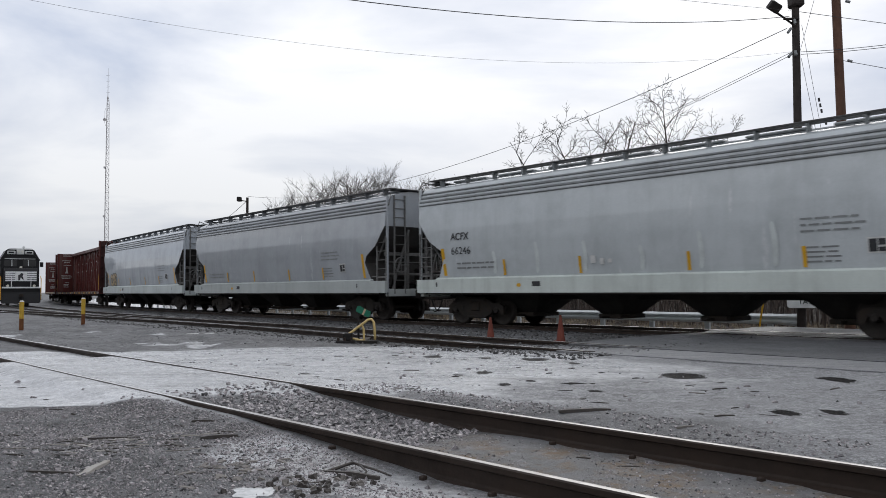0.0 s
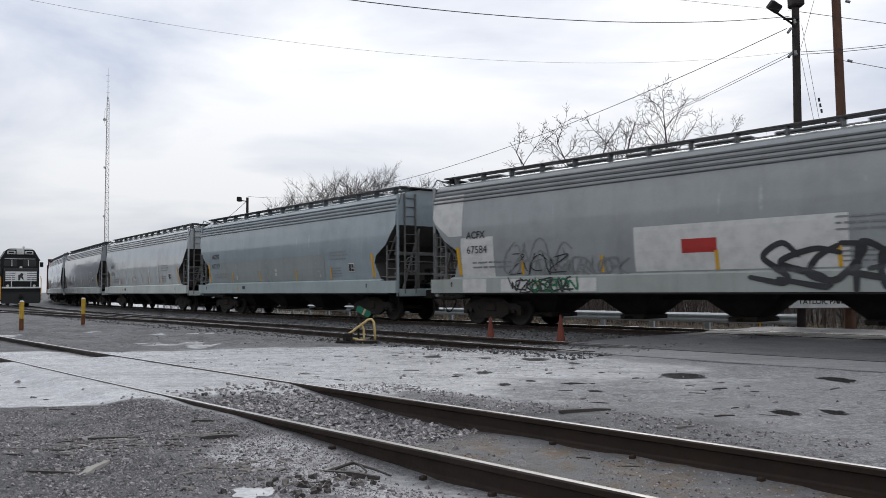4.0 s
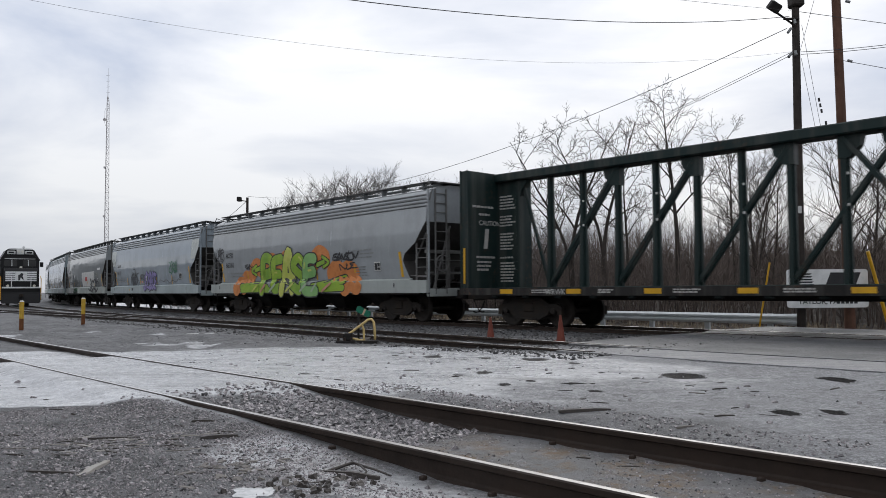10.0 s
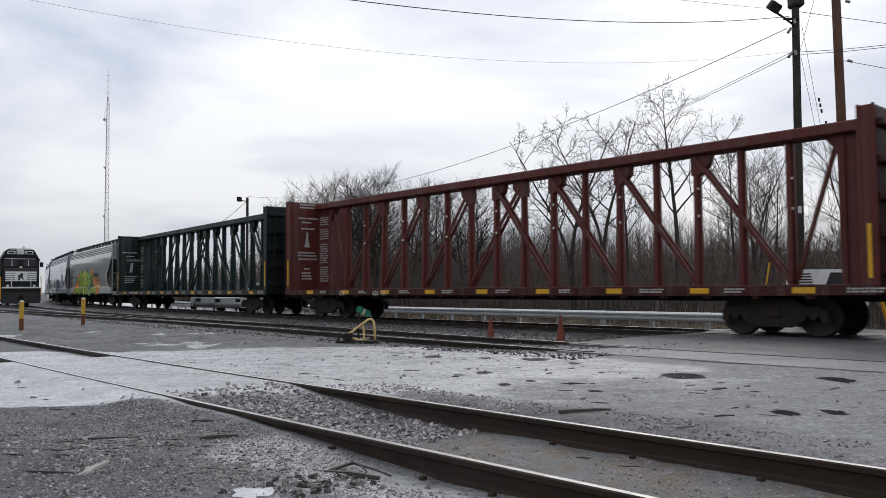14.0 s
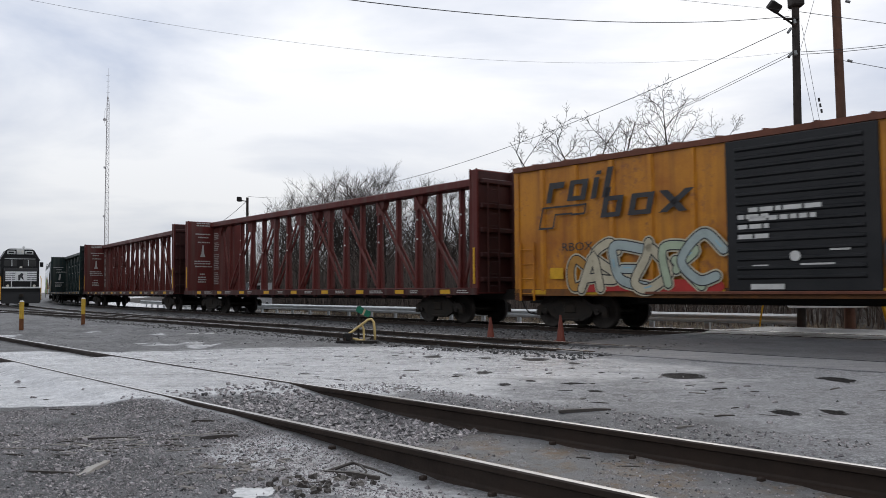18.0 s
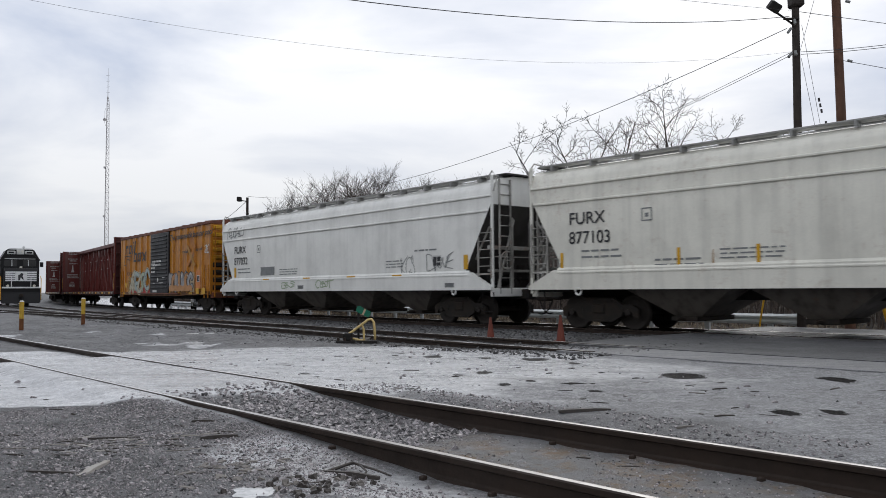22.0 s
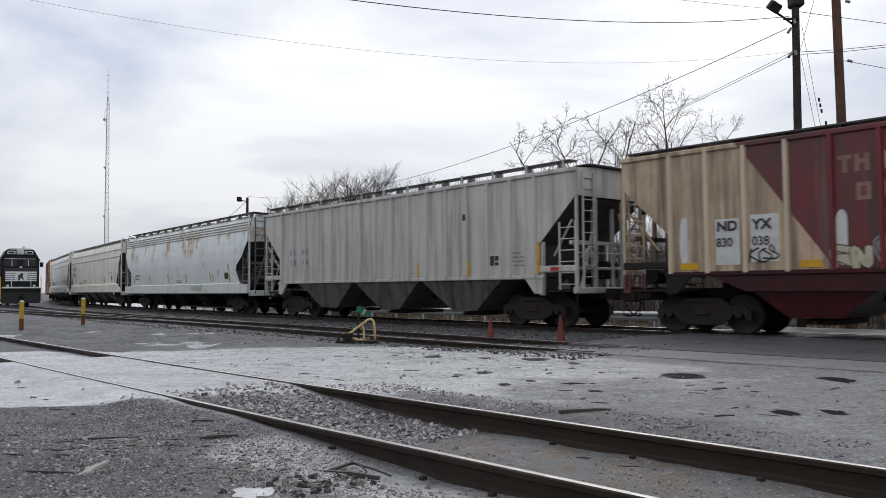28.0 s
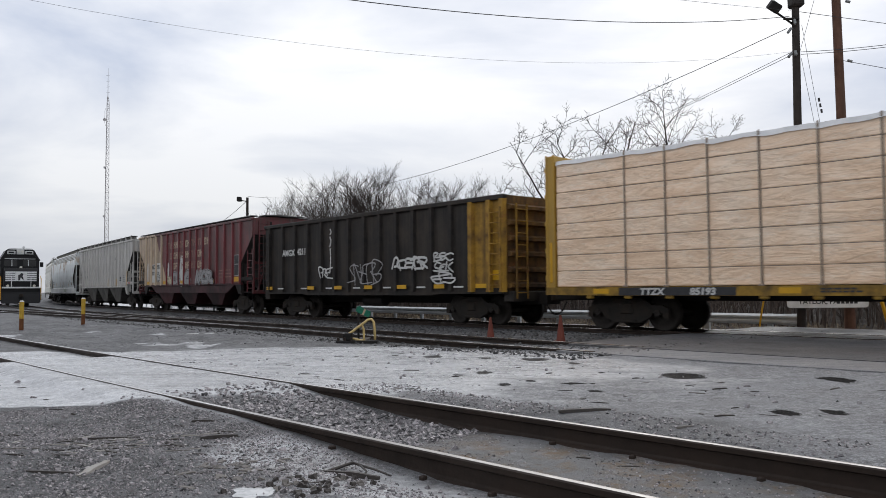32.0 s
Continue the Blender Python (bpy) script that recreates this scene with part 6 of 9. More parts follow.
# ---- pale covered hoppers ----
def furx_decals(number, rusty):
    def put(car, W):
        SW = lambda z: 1.585
        letters(car, "FURX", 7.9, 2.8, 0.32, "dark_dec", W, 0, 1.05, 0.005)
        letters(car, number, 7.9, 2.28, 0.33, "dark_dec", W, 0, 0.97, 0.004)
        part("small_print", on_side(small_print(81, 1.3, 2, 0.16, 0.05), 7.5, 2.05, W), "grey_dec", car)
        part("stencil_box", on_side(bars([(0, 0, 0.3, 0.03), (0, 0.3, 0.3, 0.03), (0, 0, 0.03, 0.3), (0.27, 0, 0.03, 0.3), (0.1, 0.1, 0.1, 0.1)]), 5.65, 2.75, W), "grey_dec", car)
        part("stencil_panel", on_side(bars([(0, 0, 1.25, 0.36)]) if not rusty else small_print(82, 1.3, 3, 0.13, 0.05), 5.3, 1.75, W), "grey_dec", car)
        part("small_print", on_side(small_print(83, 1.5, 3, 0.1, 0.035), 3.6, 1.95, W), "grey_dec", car)
        part("small_print", on_side(small_print(84, 1.0, 3, 0.1, 0.035), -4.0, 2.05, W), "grey_dec", car)
        part("small_print", on_side(small_print(85, 1.2, 1, 0.1, 0.05), -5.6, 2.35, W), "grey_dec", car)
        data_plate(car, W, -6.55, 1.82, 0.36)
        if rusty:
            for x, h, w in ((-1.25, 0.75, 0.07), (-3.75, 0.6, 0.12), (-4.3, 0.4, 0.06), (-7.6, 1.5, 0.1), (3.8, 0.35, 0.05)):
                part("rust_run", on_side(flat([(0, 0), (w, 0), (w * 0.7, h), (w * 0.4, h)]), x, 1.62, W, 0.007), "rust_run", car)
            yellow_bars(car, W, (8.15, 4.65, 2.7, 0.01, -2.71, -4.48), 1.62, 2.05, 0.09, (-8.1,))
        else:
            for x in (7.9, -8.05):
                part("reflector_strip", on_side(bars([(0, 0, 0.2, 0.45)]), x, 1.7, W, 0.012), "yellow_dec", car, "yellow reflective panel")
            for x in (5.0, 1.6, -1.6, -4.4):
                part("reflector_strip", on_side(bars([(0, 0, 0.55, 0.1)]), x, 1.5, SW, 0.006), "yellow_dec", car, "yellow reflective strip")
            tag_scrawl(car, 8.6, 3.55, 1.6, 0.4, "grey_dec", W, 86, 8, 0.04)
        for x in () if rusty else (2.0, -7.2):
            part("sill_mark", on_side(bars([(0, 0, 0.45, 0.14), (0.06, 0.03, 0.3, 0.08)]), x, 1.15, SW, 0.006), "grey_dec", car)
        if not rusty:
            tag_scrawl(car, 3.2, 1.18, 1.0, 0.26, "mint_dec", SW, 87, 7, 0.045, "ens")
            tag_scrawl(car, 0.6, 1.2, 1.2, 0.26, "mint_dec", SW, 88, 7, 0.05, "cent")
            tag_scrawl(car, -6.2, 1.72, 1.3, 0.5, "grey_dec", W, 89, 7, 0.03)
            tag_scrawl(car, -4.9, 1.6, 0.7, 0.6, "grey_dec", W, 90, 7, 0.025)
        for sx in (1, -1):
            part("tow_loop", Geo().tube([(sx * 7.6 + 0.1 * math.cos(a * 0.524), 1.56, 1.02 + 0.1 * math.sin(a * 0.524)) for a in range(13)], 0.03, 6), car_white, car, "white tow loop")
    return put


car_white = car_paint("pale_hopper_paint", (0.84, 0.84, 0.80), 0.12, 0.0)
car_cream = car_paint("cream_hopper_paint", (0.80, 0.785, 0.70), 0.2, 0.2)
# bays far darker and browner than the car sides, with dirt streaks
bay_cream = car_paint("dark_cream_bay_paint", (0.13, 0.115, 0.1), 0.9, 0.2, 0.6, (0.04, 0.035, 0.03))
M["rust_run"] = plain("rust_run", (0.42, 0.27, 0.13), 0.7)
roof_grey = car_paint("hopper_roof_grey", (0.30, 0.30, 0.29), 0.4)
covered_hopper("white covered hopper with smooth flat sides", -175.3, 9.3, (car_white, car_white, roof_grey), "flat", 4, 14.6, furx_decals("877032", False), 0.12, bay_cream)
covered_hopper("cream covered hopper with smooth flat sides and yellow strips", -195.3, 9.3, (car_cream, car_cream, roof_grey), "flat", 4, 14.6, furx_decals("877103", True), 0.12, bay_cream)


def rusted_paint():
    n = Nodes("rust_bloomed_paint")
    sep = n.t.nodes.new("ShaderNodeSeparateXYZ")
    n.link(n.co, sep.inputs[0])
    z = sep.outputs["Z"]
    band = n.math("MULTIPLY", n.ramp(z, 2.7, 3.2), n.ramp(z, 4.1, 3.8))
    big = n.ramp(n.noise(0.8, 6, 0.65), 0.42, 0.68)
    col = n.mix(n.math("MULTIPLY", big, 0.5), (0.70, 0.745, 0.74), (0.56, 0.60, 0.595))
    spot = n.math("MULTIPLY", n.ramp(n.noise(0.85, 5, 0.65, (1.1, 1, 0.8), 5.5), 0.5, 0.57), n.ramp(n.noise(4, 7, 0.8, (1.2, 1, 0.7), 2.2), 0.36, 0.6))
    col = n.mix(n.math("MULTIPLY", spot, n.math("MULTIPLY", band, 0.95)), col, (0.42, 0.235, 0.085))
    top = n.math("MULTIPLY", n.ramp(z, 4.1, 4.3), n.ramp(n.noise(1.2, 5, 0.7, None, 3.0), 0.42, 0.6))
    col = n.mix(n.math("MULTIPLY", top, 0.55), col, (0.26, 0.16, 0.09))
    col = n.mix(n.ramp(n.noise(2.2, 5, 0.6, (1.6, 1.6, 0.09), 3.1), 0.5, 0.75, 0, 0.2), col, (0.2, 0.19, 0.17))
    return n.done(col, n.ramp(spot, 0, 1, 0.3, 0.7))


def rust_decals(car, W):
    yellow_bars(car, W, (7.55, 4.51, 1.32, -1.52, -4.89), 1.55, 2.0, 0.1, (-7.25,))
    part("small_print", on_side(small_print(91, 0.9, 2, 0.2, 0.08), 7.3, 2.0, W), "grey_dec", car)
    part("dark_panel", on_side(bars([(0, 0, 0.42, 0.3)]), -6.7, 1.65, W), "dark_dec", car)
    SW = lambda z: 1.6
    tag_scrawl(car, -2.3, 1.12, 1.6, 0.22, "mint_dec", SW, 92, 7, 0.04)
    part("small_print", on_side(small_print(93, 0.8, 2, 0.1, 0.05), 0.0, 1.62, W), "grey_dec", car)
    for x, z, h in ((-0.2, 1.95, 0.5), (-4.0, 2.3, 0.3), (-5.9, 1.9, 0.25), (-5.2, 1.6, 0.35)):
        for k in range(3):
            part("scuff", on_side(ribbon(smooth_path([(0.0, 0), (0.06, 0.03 * (k % 2)), (0.12, 0)]), 0.05, True), x, z + h * k / 3, W, 0.008), "grey_dec", car)


h14 = [rusted_paint(), car_paint("pale_sill_paint", (0.70, 0.72, 0.70), 0.2), car_paint("rusty_roof_paint", (0.42, 0.40, 0.36), 0.4, 0.9)]
covered_hopper("pale blue-grey covered hopper with rust patches below the roof", -215.35, 9.35, h14, "round", 4, 14.2, rust_decals)


# ---- ribbed covered hoppers ----
def ribs(car, xs, mat, z0=1.42, z1=4.28):
    rib = Geo().prism([(-0.065, 0), (-0.04, 0.075), (0.04, 0.075), (0.065, 0)], "z", z0, z1).mesh("side_rib", mat)
    for sy in (1, -1):
        for x in xs:
            part("side_rib", rib, None, car, "", pose(x, sy * 1.49, 0, 0, 0, 0 if sy > 0 else 180))


def end_posts(car, e, mat):
    for sx in (1, -1):
        for sy in (1, -1):
            part("end_post", Geo().box(min(sx * (e - 1.35), sx * (e - 1.2)), max(sx * (e - 1.35), sx * (e - 1.2)), min(sy * 1.35, sy * 1.46), max(sy * 1.35, sy * 1.46), 0.9, 2.4, 0.01), mat, car)
            part("side_rail", Geo().box(min(sx * (e - 1.35), sx * e), max(sx * (e - 1.35), sx * e), min(sy * 1.4, sy * 1.5), max(sy * 1.4, sy * 1.5), 1.55, 1.72, 0.015), mat, car)
            part("jacking_plate", Geo().prism([(sx * (e - 1.9), 1.42), (sx * (e - 1.2), 1.42), (sx * (e - 1.2), 0.95), (sx * (e - 1.5), 0.95)], "y", sy * 1.5, sy * 1.42), mat, car)
            part("end_stake", Geo().box(min(sx * (e - 0.09), sx * e), max(sx * (e - 0.09), sx * e), min(sy * 0.55, sy * 0.65), max(sy * 0.55, sy * 0.65), 1.1, 4.2, 0.01), mat, car)


def grey_decals(car, W):
    ribs(car, [7.15 - 0.953 * i for i in range(16)], grey_p)
    end_posts(car, 8.6, grey_p)
    yellow_bars(car, lambda z: 1.49, (2.4, -1.9, -4.4), 1.5, 1.95, 0.1)
    yellow_bars(car, lambda z: 1.49, (-7.25,), 1.5, 2.4, 0.12)
    data_plate(car, lambda z: 1.49, -5.3, 1.75, 0.36)
    for x, t in ((6.45, "9"), (5.5, "1")):
        part("faded_number", on_side(bars([(0, 0.4, 0.16, 0.22), (0.25, 0.4, 0.16, 0.22), (0.05, 0, 0.16, 0.22), (0.3, 0, 0.16, 0.22)]), x, 2.1, lambda z: 1.49), "grey_dec", car)
    part("small_print", on_side(small_print(101, 0.6, 4, 0.12, 0.04), -6.1, 2.1, lambda z: 1.49), "grey_dec", car)
    # small flat dark mark high on the side
    part("dent", on_side(flat(rounded(0.14, 0.2, 0.05)), -4.25, 3.3, lambda z: 1.49, 0.08), "dark_dec", car)
    part("reflector_strip", on_side(bars([(0, 0, 0.3, 0.1)]), -7.7, 1.58, lambda z: 1.5, 0.006), "red_dec", car, "red reflective strip")
    # roof walk stanchions
    for i in range(13):
        x = -8.2 + i * 1.366
        part("walk_stanchion", Geo().box(x - 0.03, x + 0.03, 1.46, 1.52, 4.3, 4.62, 0.006), grey_p, car)


grey_p = car_paint("ribbed_hopper_paint", (0.54, 0.525, 0.495), 0.8, 0.0, 0.45, (0.2, 0.185, 0.165))
# shade under the body is put into the bay colour, with dirt streaks
covered_hopper("dirty grey ribbed covered hopper", -234.78, 8.63, (grey_p, grey_p, roof_grey), "ribbed", 3, 13.3, grey_decals, 0.12, car_paint("shaded_grey_bay_paint", (0.11, 0.105, 0.095), 0.85, 0.0, 0.6, (0.02, 0.018, 0.016)))


def red_hopper_paint():
    n = Nodes("red_and_tan_hopper_paint")
    sep = n.t.nodes.new("ShaderNodeSeparateXYZ")
    n.link(n.co, sep.inputs[0])
    # tan end with a slanted edge, red beyond and below
    edge = n.math("SUBTRACT", sep.outputs["X"], n.math("ADD", n.math("MULTIPLY", sep.outputs["Z"], 0.72), 2.0))
    tan = n.math("MULTIPLY", n.math("GREATER_THAN", edge, 0.0), n.math("GREATER_THAN", sep.outputs["Z"], 1.43))
    big = n.ramp(n.noise(0.9, 6, 0.65), 0.4, 0.7)
    red = n.mix(big, (0.15, 0.018, 0.022), (0.075, 0.03, 0.03))
    tn = n.mix(big, (0.56, 0.42, 0.29), (0.34, 0.24, 0.15))
    col = n.mix(tan, red, tn)
    col = n.mix(n.ramp(n.noise(2.2, 5, 0.6, (1.6, 1.6, 0.09), 3.1), 0.42, 0.66, 0, 0.8), col, (0.055, 0.036, 0.033))
    col = n.mix(n.ramp(n.noise(2.6, 5, 0.6, (1.6, 1.6, 0.07), 9.1), 0.55, 0.72, 0, 0.3), col, (0.26, 0.20, 0.18))
    return n.done(col, n.ramp(big, 0, 1, 0.42, 0.58))


red_hop = red_hopper_paint()
red_low = surf("red_bay_paint", (0.062, 0.007, 0.010), (0.008, 0.006, 0.006), 1.0, 0.5, 20, 0.5, 0, 0.3, 0.05, 0.004, 0.7, (0.015, 0.012, 0.012))
red_rib = car_paint("red_rib_paint", (0.16, 0.014, 0.018), 0.5, 0.0, 0.4, (0.07, 0.03, 0.03))
rib_tan = car_paint("tan_rib_paint", (0.64, 0.52, 0.38), 0.4, 0.0, 0.5, (0.3, 0.2, 0.12))


M["faded_rose"] = plain("faded_rose", (0.46, 0.36, 0.26), 0.6)
M["worn_rose"] = plain("worn_rose", (0.27, 0.15, 0.12), 0.6)


def nd_decals(car, W):
    xs = [6.8, 5.86, 4.95, 4.01, 3.08, 2.14, 1.21, 0.41, -0.48, -1.36, -2.26, -3.15, -4.07, -5.0, -5.98, -6.85]
    for sy in (1, -1):
        for x in xs:
            q = [(x - 0.065, sy * 1.49), (x - 0.04, sy * 1.565), (x + 0.04, sy * 1.565), (x + 0.065, sy * 1.49)]
            part("side_rib", Geo().prism(q, "z", 1.42, 4.28), rib_tan if x > 3.9 else red_rib, car)
    end_posts(car, 8.15, "black_steel")
    W2 = lambda z: 1.49
    for sy in (1, -1):
        part("hopper_side_panel", Geo().prism([(6.0, 1.43), (-6.2, 1.43), (-5.2, 1.0), (5.0, 1.0)], "y", sy * 1.46, sy * 1.4), red_low, car)
    part("number_patch", on_side(bars([(0, 0, 0.58, 1.05)]), 5.66, 1.6, W2, 0.004), "white_dec", car)
    part("number_patch", on_side(bars([(0, 0, 0.64, 1.05)]), 4.83, 1.65, W2, 0.004), "white_dec", car)
    for tx, x in (("ND", 5.62), ("YX", 4.78)):
        letters(car, tx, x, 2.38, 0.22, "dark_dec", W2, 0, 1.05, 0.012)
    for tx, x in (("830", 5.64), ("038", 4.8)):
        letters(car, tx, x, 2.02, 0.2, "dark_dec", W2, 0, 0.95, 0.004)
    tag_scrawl(car, 4.85, 1.66, 0.6, 0.3, "dark_dec", W2, 111, 7, 0.04)
    # worn company name on the side: plain blocks for its letters, paler where the paint has held
    shapes = {"post": [(0, 0, 0.1, 0.36)], "gate": [(0, 0, 0.09, 0.36), (0.19, 0, 0.09, 0.36), (0.09, 0.17, 0.1, 0.09)], "ring": [(0, 0, 0.09, 0.36), (0.19, 0, 0.09, 0.36), (0.09, 0, 0.1, 0.08), (0.09, 0.28, 0.1, 0.08)], "hook": [(0, 0, 0.09, 0.36), (0.09, 0.28, 0.17, 0.08), (0.09, 0.13, 0.13, 0.08)], "tee": [(0.09, 0, 0.1, 0.28), (0, 0.28, 0.28, 0.08)]}
    lines = ((3.42, ((2.95, "tee"), (2.62, "gate"), (2.06, "gate"), (1.72, "gate"), (1.14, "ring"), (0.82, "hook"), (0.27, "ring"), (-0.05, "gate"), (-0.6, "tee"), (-0.92, "gate"), (-1.5, "tee"), (-1.86, "post"), (-2.4, "ring"), (-2.76, "gate"))),
             (2.84, ((2.6, "ring"), (2.06, "ring"), (1.72, "gate"), (1.14, "hook"), (0.82, "ring"), (0.27, "gate"), (-0.05, "gate"), (-0.6, "tee"), (-0.97, "post"), (-1.5, "ring"), (-1.84, "gate"))),
             (2.28, ((2.06, "ring"), (1.72, "hook"), (0.82, "gate"), (0.27, "gate"), (-0.05, "hook"), (-0.62, "gate"), (-0.98, "post"), (-1.5, "ring"), (-1.84, "gate"))))
    for z, row in lines:
        for x, sh in row:
            held = -2.9 < x < -2.3 or 1.3 < x < 2.1 or -0.3 < x < 0.3 or (x < -1.4 and z < 3)
            part("faded_letter", on_side(bars(shapes[sh]), x, z, W2, 0.006), "faded_rose" if held else "worn_rose", car)
    SR = lambda z: 1.57
    graffiti(car, 3.05, 1.5, 0.7, 0.35, "rn", ("cream_dec",), "dark_dec", W2, 113, 0.4, None, None, 0.02)
    graffiti(car, 2.1, 1.54, 0.95, 0.5, "oc", ("pale_dec",), "dark_dec", W2, 114, 0.42, None, "pale_dec", 0.03, 0.014, 0.16, 1.2)
    graffiti(car, 0.25, 1.55, 0.65, 0.5, "c", ("pale_dec",), "dark_dec", W2, 116, 0.4, None, "pale_dec", 0.03)
    graffiti(car, -1.55, 1.56, 2.1, 0.5, "kacsz", ("pale_dec",), "dark_dec", SR, 115, 0.36, None, "pale_dec", 0.03, 0.014, 0.16, 1.25)
    part("paint_scrape", on_side(ribbon(smooth_path([(0, 0), (0.02, 0.5), (0.05, 1.15)]), 0.55, True), 0.85, 1.6, W2, 0.005), "white_dec", car)
    part("paint_scrape", on_side(ribbon(smooth_path([(0, 0), (-0.02, 0.4), (0.0, 0.9)]), 0.25, True), 2.9, 1.65, W2, 0.005), "white_dec", car)
    part("paint_scrape", on_side(ribbon(smooth_path([(0, 0), (-0.02, 0.4), (0.0, 0.9)]), 0.2, True), 6.45, 1.75, W2, 0.005), "white_dec", car)
    for x in (6.55, 3.75, 0.95, -1.55, -3.3):
        part("reflector_strip", on_side(bars([(0, 0, 0.45, 0.16)]), x, 1.5, W2, 0.02), "yellow_dec", car, "yellow reflective strip")
    part("reflector_strip", on_side(bars([(0, 0, 0.52, 0.22)]), -6.14, 1.52, W2, 0.012), "yellow_dec", car, "yellow panel")
    part("data_panel", on_side(bars([(0, 0, 0.52, 0.95)]), -6.14, 1.78, W2, 0.008), "dark_dec", car)
    part("data_frame", on_side(bars([(0, 0, 0.52, 0.03), (0, 0.52, 0.52, 0.04), (0, 0.95, 0.52, 0.03), (0, 0, 0.03, 0.95), (0.49, 0, 0.03, 0.95)]), -6.14, 1.78, W2, 0.012), "pale_dec", car)
    for x, w, sd in ((-4.35, 0.5, 118), (-5.1, 0.7, 119)):
        part("small_print", on_side(small_print(sd, w, 3, 0.16, 0.05), x, 2.05, W2, 0.008), "worn_rose", car)


covered_hopper("maroon and tan ribbed covered hopper with faded lettering", -252.95, 8.18, (red_hop, red_low, M["black_steel"]), "ribbed", 3, 12.5, nd_decals, 0.0, red_low)


# ---- black gondola ----
def gondola():
    blk = surf("gondola_paint", (0.013, 0.012, 0.0115), (0.055, 0.044, 0.036), 0.9, 0.9, 20, 0.65, 0, 0.25, 0.1, 0.006, 0.45, (0.07, 0.058, 0.047), 0.0, 0.0, 0.5)
    yel = surf("gondola_end_paint", (0.42, 0.235, 0.03), (0.10, 0.055, 0.022), 1.0, 1.3, 22, 0.6, 0, 0.3, 0.08, 0.005, 0.9, (0.05, 0.03, 0.018), 0.9)
    endy = surf("gondola_end_grime", (0.2, 0.11, 0.03), (0.05, 0.03, 0.02), 1.0, 1.0, 22, 0.65, 0, 0.3, 0.08, 0.005, 0.8, (0.03, 0.02, 0.015), 0.7)
    car = car_thing("black high-sided gondola with yellow ends and white tags", -269.6, 10.7, "gondola_car", "gondola car")
    e, W = 7.3, 1.49
    for sy in (1, -1):
        a, b = sorted((sy * W, sy * (W - 0.06)))
        part("side_panel", Geo().box(-5.85, e, a, b, 1.0, 3.75), blk, car)
        part("end_side_panel", Geo().box(-e, -5.85, a, b, 1.0, 3.75), yel, car, "rusty yellow end panel")
        a, b = sorted((sy * (W - 0.1), sy * (W + 0.1)))
        part("top_rail", Geo().box(-e, e, a, b, 3.72, 3.87, 0.02), blk, car)
        part("bottom_rail", Geo().prism([(e, 0.95), (e, 1.12), (-e, 1.12), (-e, 0.95), (-4.3, 0.95), (-3.8, 0.9), (3.8, 0.9), (4.3, 0.95)], "y", sy * 1.5, sy * 1.4), blk, car)
        rib = Geo().prism([(-0.1, 0), (-0.07, 0.1), (0.07, 0.1), (0.1, 0)], "z", 1.05, 3.74).mesh("side_stake", blk)
        for x in [6.85, 5.75, 4.75, 3.75, 2.75, 1.78, 0.85, -0.15, -1.1, -2.05, -3.0, -3.95, -4.9]:
            part("side_stake", rib, None, car, "", pose(x, sy * W, 0, 0, 0, 0 if sy > 0 else 180))
        ribe = Geo().prism([(-0.12, 0), (-0.08, 0.12), (0.08, 0.12), (0.12, 0)], "z", 1.0, 3.74).mesh("end_stake", yel)
        for x in (-5.85, -6.65, -7.2):
            part("end_stake", ribe, None, car, "", pose(x, sy * W, 0, 0, 0, 0 if sy > 0 else 180))
    part("floor", Geo().box(-e, e, -1.4, 1.4, 0.95, 1.05), blk, car)
    for sx in (1, -1):
        mt, me = (yel, endy) if sx < 0 else (blk, blk)
        part("end_panel", Geo().box(min(sx * (e - 0.07), sx * e), max(sx * (e - 0.07), sx * e), -1.45, 1.45, 1.0, 3.85, 0.01), me, car)
        for k in range(6):
            zz = 1.1 + k * 0.46
            part("end_rib", Geo().prism([(sx * e, zz), (sx * (e + 0.16), zz + 0.04), (sx * (e + 0.16), zz + 0.13), (sx * e, zz + 0.2)], "y", -1.42, 1.42), me, car)
        ladder(car, sx * (e - 0.55), 1.62, 1.05, 3.5, sx * 0.45, mt, "x", 8, 0.016, "side_ladder")
        ladder(car, sx * (e + 0.2), 0.8, 0.8, 3.6, 0.45, mt, "y", 8, 0.016, "end_ladder")
        part("end_sill", Geo().box(min(sx * (e - 0.2), sx * (e + 0.2)), max(sx * (e - 0.2), sx * (e + 0.2)), -1.4, 1.4, 0.72, 1.02, 0.02), blk, car)
    part("centre_sill", Geo().box(-e - 0.5, e + 0.5, -0.3, 0.3, 0.62, 1.0, 0.02), "black_steel", car)
    part("brake_cylinder", Geo().tube([(-0.6, 0.9, 0.72), (0.6, 0.9, 0.72)], 0.2, 12), "black_steel", car)
    GW = lambda z: W + 0.11
    letters(car, "AMGX", 5.6, 2.5, 0.24, "white_dec", GW, 0, 1.0, 0.014)
    letters(car, "4211", 4.4, 2.52, 0.24, "white_dec", GW, 0, 1.0, 0.014)
    tag_scrawl(car, 2.75, 1.55, 0.85, 0.4, "white_dec", GW, 121, 6, 0.06, "pre")
    for k, (zz, hh) in enumerate(((1.75, 0.9), (2.75, 0.35), (3.2, 0.2))):
        part("chalk_line", on_side(ribbon(smooth_path([(0, 0), (0.05 + 0.02 * k, hh * 0.5), (0.02, hh)]), 0.07 - 0.01 * k, True), 2.0, zz, GW, 0.006), "white_dec", car)
    tag_scrawl(car, 0.7, 1.3, 2.0, 0.75, "pale_dec", GW, 122, 10, 0.045, "snerb")
